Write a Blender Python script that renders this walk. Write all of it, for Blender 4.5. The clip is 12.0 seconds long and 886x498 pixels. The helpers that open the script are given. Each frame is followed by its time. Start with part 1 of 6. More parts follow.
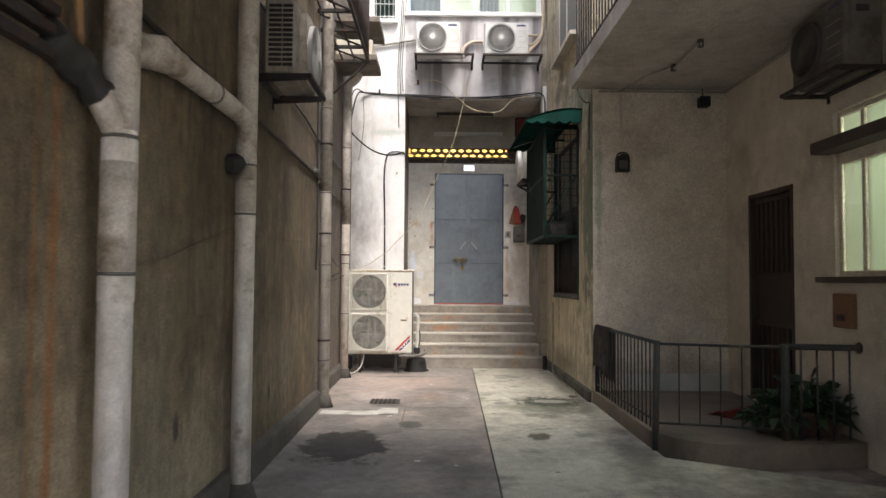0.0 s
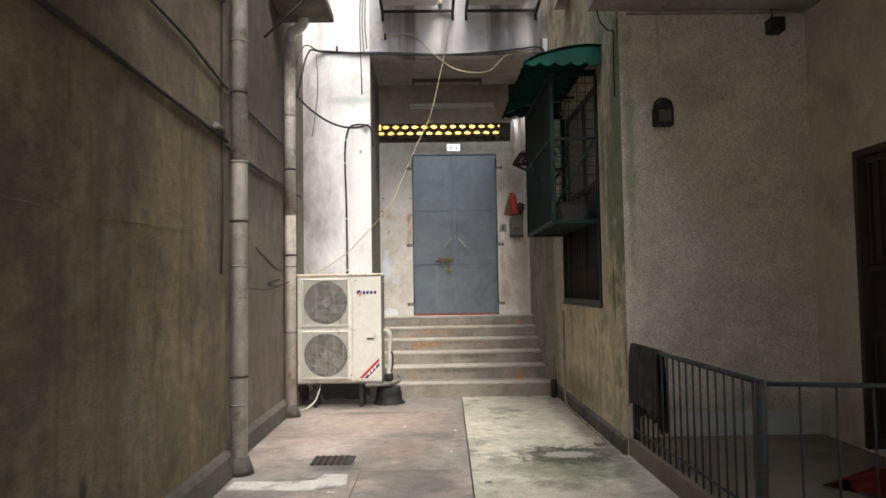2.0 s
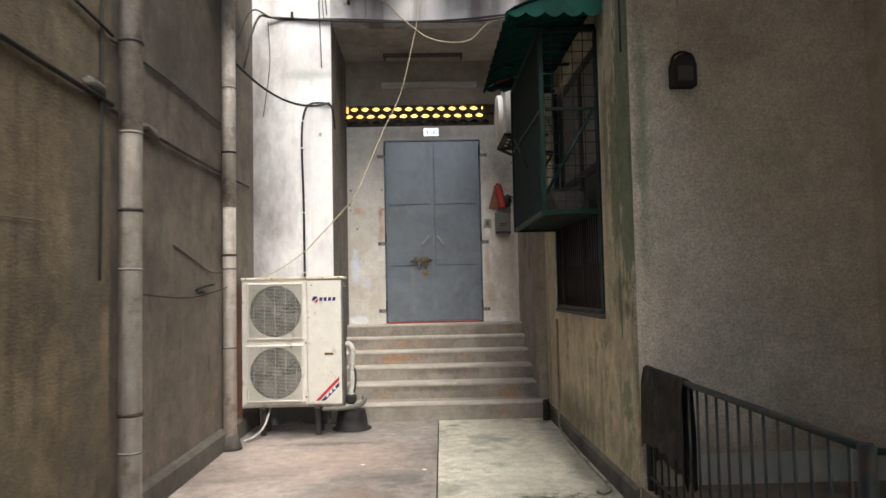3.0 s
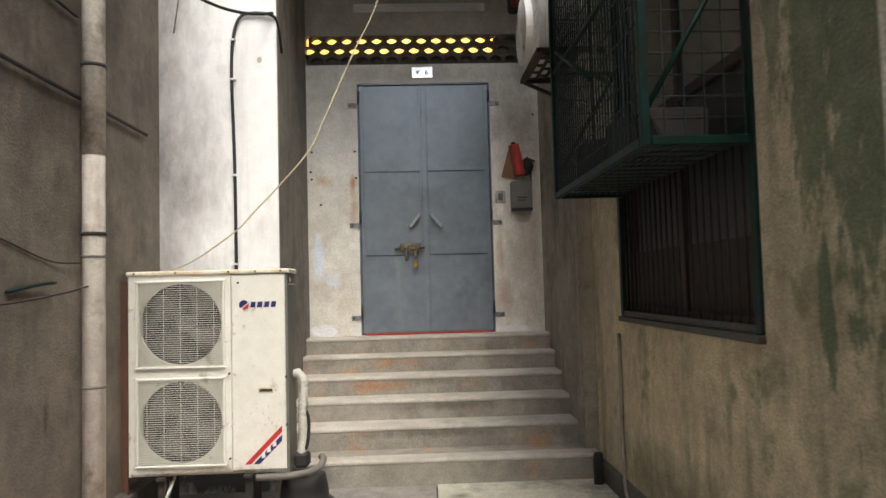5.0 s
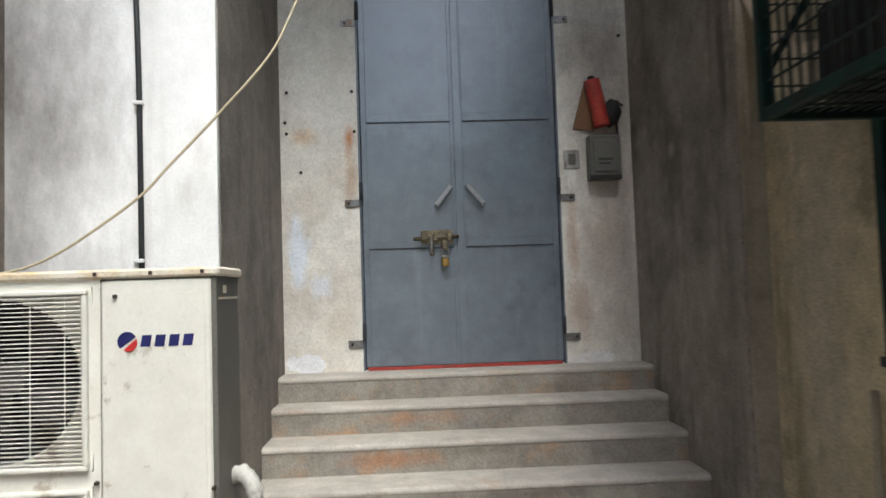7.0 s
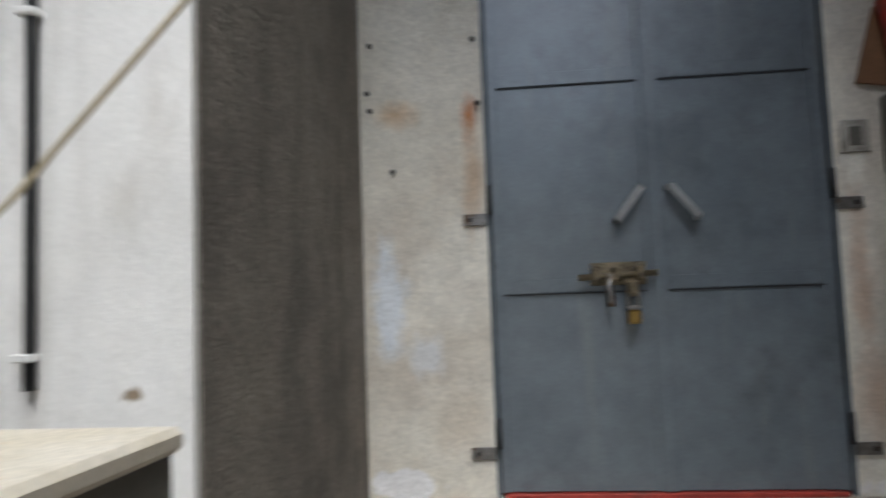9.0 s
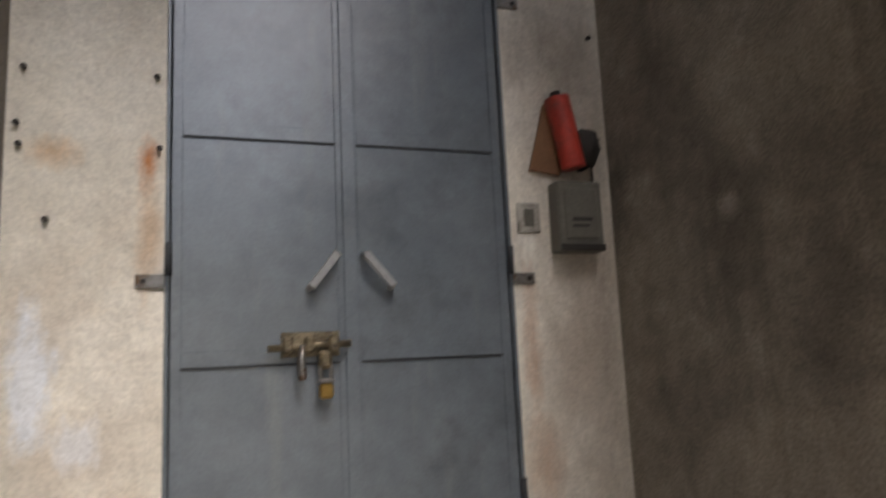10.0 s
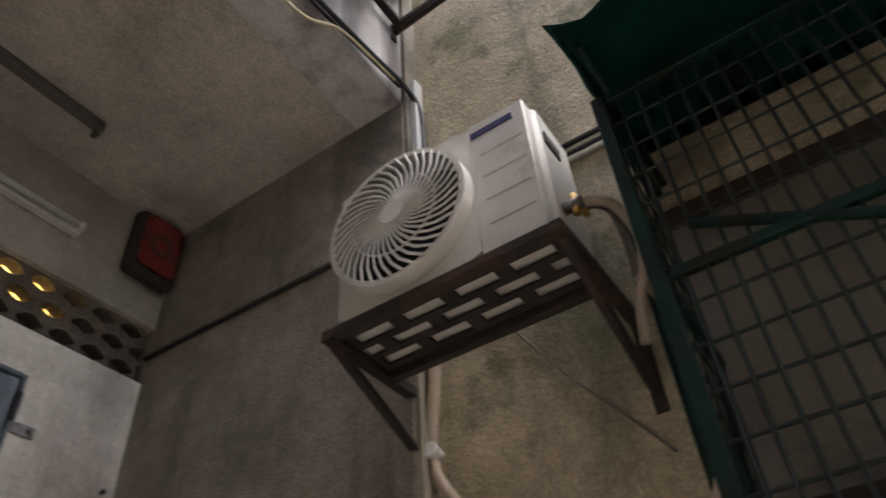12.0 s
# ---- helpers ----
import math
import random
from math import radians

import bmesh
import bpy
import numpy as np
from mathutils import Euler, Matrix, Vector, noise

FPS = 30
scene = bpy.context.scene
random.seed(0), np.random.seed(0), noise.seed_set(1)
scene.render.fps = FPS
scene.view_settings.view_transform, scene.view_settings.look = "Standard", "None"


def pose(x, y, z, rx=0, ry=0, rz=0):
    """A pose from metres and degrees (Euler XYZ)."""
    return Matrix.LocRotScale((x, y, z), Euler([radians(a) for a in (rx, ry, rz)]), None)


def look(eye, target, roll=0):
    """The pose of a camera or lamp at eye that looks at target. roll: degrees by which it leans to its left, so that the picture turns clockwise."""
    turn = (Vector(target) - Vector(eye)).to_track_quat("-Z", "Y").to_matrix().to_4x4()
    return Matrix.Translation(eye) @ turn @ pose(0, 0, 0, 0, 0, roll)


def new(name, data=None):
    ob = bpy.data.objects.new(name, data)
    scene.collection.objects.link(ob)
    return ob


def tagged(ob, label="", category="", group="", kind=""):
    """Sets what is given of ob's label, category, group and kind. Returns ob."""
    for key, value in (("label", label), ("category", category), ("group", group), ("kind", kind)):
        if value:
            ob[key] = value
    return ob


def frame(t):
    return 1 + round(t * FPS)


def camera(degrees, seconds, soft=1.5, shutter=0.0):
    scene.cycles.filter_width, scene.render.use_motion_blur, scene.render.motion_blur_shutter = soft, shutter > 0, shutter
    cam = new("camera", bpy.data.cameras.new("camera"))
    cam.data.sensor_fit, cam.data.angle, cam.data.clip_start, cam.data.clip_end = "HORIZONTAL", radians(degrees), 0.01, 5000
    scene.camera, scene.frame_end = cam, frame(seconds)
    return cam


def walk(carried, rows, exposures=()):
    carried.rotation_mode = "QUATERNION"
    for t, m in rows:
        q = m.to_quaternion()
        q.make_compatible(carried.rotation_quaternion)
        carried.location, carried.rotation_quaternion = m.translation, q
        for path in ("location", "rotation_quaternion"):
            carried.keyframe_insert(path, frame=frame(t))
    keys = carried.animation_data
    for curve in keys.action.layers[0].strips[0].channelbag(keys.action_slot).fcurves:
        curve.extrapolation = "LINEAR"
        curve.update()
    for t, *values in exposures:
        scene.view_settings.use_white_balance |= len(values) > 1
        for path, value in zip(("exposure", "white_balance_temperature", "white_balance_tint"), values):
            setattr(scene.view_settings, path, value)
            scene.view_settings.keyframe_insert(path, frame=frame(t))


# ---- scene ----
cam = camera(63.7, 12.0, shutter=0.4)
PATH = [
    (0, (-0.378, -0.72, 1.391), (-0.363, 1.278, 1.481), 0.4),
    (0.5, (-0.359, -0.081, 1.394), (-0.353, 1.917, 1.492), 0.2),
    (1, (-0.367, 0.545, 1.358), (-0.365, 2.542, 1.456), -0.2),
    (1.5, (-0.258, 1.177, 1.362), (-0.245, 3.174, 1.467), -0.5),
    (2, (-0.145, 1.736, 1.378), (-0.116, 3.732, 1.486), -0.9),
    (2.5, (-0.035, 2.373, 1.401), (0.008, 4.37, 1.51), -1.1),
    (3, (0.092, 3.025, 1.42), (0.14, 5.021, 1.529), -1.2),
    (3.2, (0.137, 3.328, 1.373), (0.183, 5.324, 1.483), -1.1),
    (4.8, (0.064, 5.342, 1.431), (0.146, 7.337, 1.542), -1.4),
    (5, (0.062, 5.575, 1.424), (0.146, 7.571, 1.526), -1.5),
    (5.5, (0.046, 6.158, 1.433), (0.129, 8.153, 1.533), -1.6),
    (6, (0.017, 6.735, 1.443), (0.104, 8.73, 1.545), -1.7),
    (6.5, (-0.011, 7.301, 1.455), (0.084, 9.296, 1.562), -1.8),
    (7, (-0.132, 7.89, 1.469), (-0.04, 9.885, 1.577), -1.9),
    (7.2, (-0.189, 8.142, 1.498), (-0.122, 10.138, 1.613), -2.0),
    (8.8, (-0.338, 9.524, 1.684), (-0.735, 11.477, 1.846), -1.8),
    (9, (-0.336, 9.639, 1.69), (-0.539, 11.623, 1.849), -2.0),
    (9.3, (-0.321, 9.74, 1.656), (-0.254, 11.73, 1.848), -2.1),
    (9.6, (-0.304, 9.811, 1.656), (0.065, 11.763, 1.884), -2.5),
    (10, (-0.345, 9.821, 1.724), (0.312, 11.686, 2.022), -2.6),
    (10.5, (-0.31, 9.783, 1.799), (0.586, 11.47, 2.391), -2.3),
    (11, (-0.291, 9.831, 1.808), (0.752, 11.209, 2.815), -2.5),
    (11.5, (-0.295, 9.828, 1.812), (0.841, 10.842, 3.109), -3.8),
    (12, (-0.273, 9.803, 1.816), (1.002, 10.568, 3.154), -4.8),
]
walk(cam, [(t, look(eye, target, roll)) for t, eye, target, roll in PATH],
     exposures=[(0.0, 1.5, 6400, 9), (3.0, 1.45, 6350, 7), (5.0, 1.45, 6400, 5), (6.5, 1.47, 6150, 4), (7.2, 1.38, 5850, 3), (8.8, 0.82, 5800, 4),
                (9.0, 0.84, 5850, 4), (9.6, 1.25, 6350, 9), (10.5, 1.56, 6800, 10), (11.0, 1.88, 6650, 10), (12.0, 1.9, 6350, 10)])


YF, YB, YT = 10.90, 12.35, 7.56    # front of the end building, back of the recess, terrace wall

# ---- world and large lights ----
world = bpy.data.worlds.new("overcast_sky")
scene.world = world
world.use_nodes = True
wn = world.node_tree
sky = wn.nodes.new("ShaderNodeTexSky")
sky.sky_type = 'NISHITA'
sky.sun_disc = False
sky.sun_elevation, sky.sun_rotation = radians(59), radians(163)
sky.air_density, sky.dust_density, sky.ozone_density = 1.0, 4.0, 1.0
wn.links.new(sky.outputs[0], wn.nodes["Background"].inputs[0])
wn.nodes["Background"].inputs[1].default_value = 0.15

sun = new("sun", bpy.data.lights.new("sun", 'SUN'))
sun.data.energy, sun.data.angle, sun.data.color = 1.4, radians(35), (1.0, 0.97, 0.93)
sun.matrix_world = look((1.8, 3.2, 13.0), (0.0, 9.0, 3.0))


def lamp_area(name, loc, target, sx, sy, power, colour):
    ob = new(name, bpy.data.lights.new(name, 'AREA'))
    ob.data.shape, ob.data.size, ob.data.size_y = 'RECTANGLE', sx, sy
    ob.data.energy, ob.data.color = power, colour
    ob.matrix_world = look(loc, target)
    return ob


lamp_area("corridor_lamp", (0.2, YB + 0.3, 3.2), (0.2, 14.4, 4.3), 1.4, 0.1, 48, (1.0, 0.67, 0.27))
lamp_area("room_lamp", (4.3, 4.8, 2.75), (3.3, 4.8, 1.9), 0.1, 1.0, 6.5, (0.93, 1.0, 0.8))


# ---- materials ----
def surface(name, base, base2=None, dirt=None, dirt_at=(0.52, 0.72), dirt_scale=1.3, streak=None, streak_at=(0.55, 0.75),
            streak_scale=5.0, streak_long=0.12, patch=None, patch_at=(0.6, 0.66), patch_scale=2.5, rough=0.85, metal=0.0,
            bump=0.25, bump_scale=45.0, grain=0.12, seed=0.0, vary=0.0, rough_dirt=None, mottle=0.0, stains_and_shade=()):
    m = bpy.data.materials.new(name)
    m.use_nodes = True
    n, l = m.node_tree.nodes, m.node_tree.links
    bsdf = n["Principled BSDF"]
    tc = n.new("ShaderNodeTexCoord")

    def noise_of(scale, stretch=(1, 1, 1), detail=5.0, off=0.0, rgh=0.6):
        mp = n.new("ShaderNodeMapping")
        mp.inputs["Scale"].default_value = stretch
        mp.inputs["Location"].default_value = (seed * 3.7 + off, seed * 1.9 - off, seed + off)
        l.new(tc.outputs["Object"], mp.inputs[0])
        t = n.new("ShaderNodeTexNoise")
        t.inputs["Scale"].default_value, t.inputs["Detail"].default_value = scale, detail
        t.inputs["Roughness"].default_value = rgh
        l.new(mp.outputs[0], t.inputs[0])
        return t.outputs[0]

    def ramp(fac, lo, hi):
        r = n.new("ShaderNodeMapRange")
        r.inputs[1].default_value, r.inputs[2].default_value = 0.5 + (lo - 0.5) * 0.75, 0.5 + (hi - 0.5) * 0.62
        l.new(fac, r.inputs[0])
        return r.outputs[0]

    def mix(fac, a, b, mode='MIX'):
        x = n.new("ShaderNodeMix")
        x.data_type, x.blend_type = 'RGBA', mode
        for sock, v in ((x.inputs[0], fac), (x.inputs[6], a), (x.inputs[7], b)):
            if isinstance(v, tuple):
                sock.default_value = (*v, 1)
            elif isinstance(v, float):
                sock.default_value = v
            else:
                l.new(v, sock)
        return x.outputs[2]

    base2 = base2 or tuple(c * 0.8 for c in base)
    col = mix(ramp(noise_of(dirt_scale * 1.7, off=4.0), 0.35, 0.65), base, base2)
    if patch:
        col = mix(ramp(noise_of(patch_scale, off=9.0, detail=7.0, rgh=0.65), *patch_at), col, patch)
    if streak:
        col = mix(ramp(noise_of(streak_scale, (1, 1, streak_long), off=2.0), *streak_at), col, streak)
    if dirt:
        fac = ramp(noise_of(dirt_scale, off=7.0, detail=8.0, rgh=0.65), *dirt_at)
        col = mix(fac, col, dirt)
        if rough_dirt is not None:
            rr = n.new("ShaderNodeMapRange")
            rr.inputs[3].default_value, rr.inputs[4].default_value = rough, rough_dirt
            l.new(fac, rr.inputs[0])
            l.new(rr.outputs[0], bsdf.inputs["Roughness"])
    # soft-edged blotches: real stains, and shade painted on some of the walls
    for k, (centre, size, colour, amount, *soft) in enumerate(stains_and_shade):
        sub = n.new("ShaderNodeVectorMath")
        sub.operation = 'SUBTRACT'
        l.new(tc.outputs["Object"], sub.inputs[0])
        sub.inputs[1].default_value = centre
        div = n.new("ShaderNodeVectorMath")
        div.operation = 'DIVIDE'
        l.new(sub.outputs[0], div.inputs[0])
        div.inputs[1].default_value = size
        ln = n.new("ShaderNodeVectorMath")
        ln.operation = 'LENGTH'
        l.new(div.outputs[0], ln.inputs[0])
        wob = n.new("ShaderNodeMath")
        wob.operation = 'MULTIPLY_ADD'
        l.new(noise_of(soft[1], (1, 1, 0.45), off=11.0 + k, detail=9.0, rgh=0.72) if len(soft) > 1 else noise_of(3.5, off=11.0 + k, detail=8.0, rgh=0.7), wob.inputs[0])
        wob.inputs[1].default_value = 2.2
        l.new(ln.outputs["Value"], wob.inputs[2])
        edge = n.new("ShaderNodeMapRange")
        edge.inputs[1].default_value, edge.inputs[2].default_value = (2.0, 2.0 - soft[0]) if soft else (2.25, 1.3)
        edge.inputs[4].default_value = amount
        l.new(wob.outputs[0], edge.inputs[0])
        col = mix(edge.outputs[0], col, colour)
    if mottle:
        mm = n.new("ShaderNodeMapRange")
        mm.inputs[1].default_value, mm.inputs[2].default_value = 0.3, 0.7
        mm.inputs[3].default_value, mm.inputs[4].default_value = 1.0 - mottle, 1.0 + mottle
        l.new(noise_of(9.0, off=6.0, detail=10.0, rgh=0.78), mm.inputs[0])
        col = mix(1.0, col, mm.outputs[0], 'MULTIPLY')
    g = ramp(noise_of(90.0, off=1.0, detail=3.0), 0.25, 0.75)
    gm = n.new("ShaderNodeMapRange")
    gm.inputs[3].default_value, gm.inputs[4].default_value = 1.0 - grain, 1.0 + grain
    l.new(g, gm.inputs[0])
    col = mix(1.0, col, gm.outputs[0], 'MULTIPLY')
    if vary:
        oi = n.new("ShaderNodeObjectInfo")
        vm = n.new("ShaderNodeMapRange")
        vm.inputs[3].default_value, vm.inputs[4].default_value = 1.0 - vary, 1.0 + vary
        l.new(oi.outputs["Random"], vm.inputs[0])
        col = mix(1.0, col, vm.outputs[0], 'MULTIPLY')
    l.new(col, bsdf.inputs["Base Color"])
    if not (dirt and rough_dirt is not None):
        bsdf.inputs["Roughness"].default_value = rough
    bsdf.inputs["Metallic"].default_value = metal
    if bump:
        b = n.new("ShaderNodeBump")
        b.inputs["Strength"].default_value, b.inputs["Distance"].default_value = bump, 0.01
        l.new(noise_of(bump_scale, off=5.0, detail=6.0), b.inputs["Height"])
        l.new(b.outputs[0], bsdf.inputs["Normal"])
    return m


# broad dark marks above z 2 paint the overhead shade among real stains
M_LEFT = surface("stained_shaded_cement_render", (0.225, 0.172, 0.105), (0.165, 0.124, 0.074), dirt=(0.1, 0.077, 0.05), dirt_at=(0.48, 0.76),
                 streak=(0.1, 0.075, 0.046), streak_at=(0.52, 0.8), streak_scale=5.0, streak_long=0.07, patch=(0.26, 0.212, 0.14), patch_at=(0.56, 0.74), patch_scale=1.4,
                 bump=0.85, bump_scale=60, grain=0.28, mottle=0.4, seed=1,
                 stains_and_shade=(((-1.7, 1.9, 0.4), (1, 0.9, 1.2), (0.42, 0.335, 0.22), 0.8, 0.8, 5.0), ((-1.7, 3.3, 0.3), (1, 1.3, 0.7), (0.4, 0.325, 0.22), 0.6, 0.9, 5.0), ((-1.7, 2.2, 3.0), (1, 1.6, 0.95), (0.055, 0.043, 0.029), 0.85, 0.8, 5.0),
                         ((-1.7, 1.74, 0.9), (1, 0.05, 1.9), (0.3, 0.13, 0.04), 0.85, 0.7, 9.0), ((-1.7, 1.62, 1.2), (1, 0.03, 1.2), (0.28, 0.13, 0.045), 0.7, 0.7, 9.0), ((-1.7, 5.4, 2.6), (1, 1.5, 1.0), (0.085, 0.064, 0.04), 0.7, 0.9, 5.0), ((-1.7, 6.3, 3.4), (1, 1.3, 1.1), (0.065, 0.052, 0.036), 0.8, 0.9, 5.0), ((-1.7, 3.3, 2.2), (1, 0.45, 1.2), (0.055, 0.044, 0.03), 0.8, 0.8, 6.0),
                         ((-1.7, 2.6, 0.8), (1, 0.4, 1.8), (0.33, 0.28, 0.2), 0.55, 0.9, 5.0), ((-1.7, 5.4, 0.7), (1, 1.2, 0.6), (0.34, 0.29, 0.21), 0.45, 1.0, 4.0),
                         ((-1.7, 6.8, 1.6), (1, 0.25, 2.0), (0.1, 0.085, 0.066), 0.7), ((-1.7, 4.17, 2.25), (1, 0.1, 0.14), (0.02, 0.017, 0.013), 0.9, 0.5, 9.0),
                         ((-1.7, 4.95, 0.5), (1, 0.05, 0.1), (0.045, 0.035, 0.025), 0.9, 0.5, 12.0), ((-1.7, 2.94, 0.63), (1, 0.05, 0.09), (0.05, 0.04, 0.03), 0.8, 0.5, 12.0)))
# first mark paints the shade under hood and rack; the small ones are stains
M_LEFT2 = surface("grey_cement_render", (0.205, 0.172, 0.137), (0.15, 0.125, 0.099), dirt=(0.1, 0.082, 0.064), dirt_at=(0.5, 0.76),
                  streak=(0.14, 0.12, 0.098), streak_at=(0.52, 0.76), streak_scale=5.0, streak_long=0.07, bump=0.8, bump_scale=60, grain=0.24, mottle=0.3, seed=2,
                  stains_and_shade=(((-1.8, 9.2, 3.5), (1, 2.5, 1.2), (0.08, 0.066, 0.052), 0.75, 0.9, 5.0), ((-1.8, 9.27, 0.8), (1, 0.04, 0.12), (0.07, 0.05, 0.035), 0.85, 0.5, 12.0), ((-1.8, 9.4, 2.05), (1, 0.08, 0.1), (0.1, 0.08, 0.06), 0.8, 0.6, 9.0)))
M_WHITE = surface("weathered_shaded_white_paint", (0.83, 0.82, 0.81), (0.77, 0.76, 0.75), dirt=(0.6, 0.58, 0.55), dirt_at=(0.6, 0.9),
                  streak=(0.62, 0.6, 0.575), streak_at=(0.58, 0.85), streak_scale=3.5, streak_long=0.08, bump=0.2, bump_scale=55, grain=0.04, mottle=0.07, seed=3,
                  # tall mark at x -1.78 paints the pillar's shaded left side, plus some weathering
                  stains_and_shade=(((-1.3, 10.9, 0.12), (0.75, 1, 0.3), (0.06, 0.055, 0.05), 0.95, 0.5, 6.0), ((-1.2, 10.9, 3.83), (0.35, 1, 0.06), (0.38, 0.46, 0.4), 0.7), ((-1.78, 10.9, 2.6), (0.52, 1, 3.2), (0.2, 0.18, 0.168), 1.0, 1.2, 3.5), ((-1.05, 10.9, 1.545), (0.03, 1, 0.02), (0.22, 0.15, 0.08), 0.9, 0.4, 24.0), ((-1.06, 10.9, 1.9), (0.05, 1, 0.1), (0.55, 0.53, 0.5), 0.6, 0.8, 18.0), ((-1.06, 10.9, 3.15), (0.022, 1, 0.03), (0.35, 0.28, 0.17), 0.8, 0.4, 20.0),
                         ((-1.0, 10.9, 2.1), (0.05, 1, 0.2), (0.6, 0.57, 0.54), 0.5, 0.8, 18.0), ((-1.3, 10.9, 3.9), (0.5, 1, 0.35), (0.5, 0.48, 0.46), 0.5, 0.8, 6.0)))
M_BEAM = surface("rain_stained_white_paint", (0.6, 0.58, 0.58), (0.5, 0.48, 0.48), dirt=(0.3, 0.28, 0.27), dirt_at=(0.55, 0.8),
                 streak=(0.2, 0.18, 0.18), streak_at=(0.5, 0.72), streak_scale=2.6, streak_long=0.05, bump=0.25, seed=4)
M_DIM = surface("aged_white_wall_paint", (0.69, 0.62, 0.52), (0.61, 0.545, 0.455), dirt=(0.42, 0.365, 0.3), dirt_at=(0.54, 0.85),
                bump=0.8, bump_scale=75, grain=0.26, mottle=0.14, seed=5,
                stains_and_shade=(((2.2, 7.56, 0.3), (1.2, 1, 0.25), (0.26, 0.19, 0.13), 0.6), ((1.5, 7.56, 2.4), (0.07, 1, 1.4), (0.26, 0.28, 0.18), 0.7, 0.6, 8.0)))
M_MOSS = surface("damp_greenish_plaster", (0.56, 0.48, 0.335), (0.46, 0.395, 0.275), patch=(0.25, 0.245, 0.15), patch_at=(0.58, 0.72),
                 patch_scale=2.6, dirt=(0.28, 0.235, 0.16), dirt_at=(0.54, 0.8), streak=(0.31, 0.27, 0.18), streak_at=(0.54, 0.78),
                 bump=0.9, bump_scale=55, grain=0.26, mottle=0.32, seed=6,
                 stains_and_shade=(((1.41, 7.62, 2.6), (1, 0.26, 1.7), (0.115, 0.15, 0.085), 0.85, 0.2, 13.0), ((1.41, 7.9, 2.2), (1, 0.16, 0.7), (0.125, 0.16, 0.09), 0.8, 0.2, 17.0), ((1.41, 8.12, 2.5), (1, 0.08, 0.5), (0.14, 0.17, 0.1), 0.7, 0.2, 22.0),
                         ((1.41, 7.86, 1.3), (1, 0.06, 0.3), (0.105, 0.145, 0.08), 0.9, 0.22, 8.0), ((1.41, 8.1, 3.9), (1, 0.5, 0.8), (0.12, 0.15, 0.09), 0.75, 0.4, 6.0),
                         ((1.41, 10.4, 3.2), (1, 0.3, 0.9), (0.12, 0.13, 0.075), 0.7, 0.5, 5.0),
                         ((1.41, 9.3, 0.3), (1, 1.6, 0.3), (0.12, 0.105, 0.07), 0.7, 0.8, 5.0), ((1.41, 10.5, 1.6), (1, 0.25, 1.6), (0.45, 0.4, 0.33), 0.6)))
M_RECESS_SHADE = surface("shaded_stair_wall_plaster", (0.235, 0.21, 0.182), (0.19, 0.17, 0.148), dirt=(0.105, 0.094, 0.082), dirt_at=(0.52, 0.8),
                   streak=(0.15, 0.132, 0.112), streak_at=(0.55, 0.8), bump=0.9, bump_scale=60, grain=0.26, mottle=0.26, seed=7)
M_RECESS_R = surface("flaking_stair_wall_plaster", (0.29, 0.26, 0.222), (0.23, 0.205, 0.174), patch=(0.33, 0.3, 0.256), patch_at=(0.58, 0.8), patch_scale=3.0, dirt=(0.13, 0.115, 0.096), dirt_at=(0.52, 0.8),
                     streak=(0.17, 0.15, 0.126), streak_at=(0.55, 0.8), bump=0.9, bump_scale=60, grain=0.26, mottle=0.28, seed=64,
                     stains_and_shade=(((1.3, 11.0, 2.5), (1, 0.05, 0.5), (0.1, 0.085, 0.07), 0.8, 0.6, 8.0), ((1.3, 11.67, 2.18), (1, 0.06, 0.06), (0.36, 0.33, 0.29), 0.7, 0.6, 10.0)))
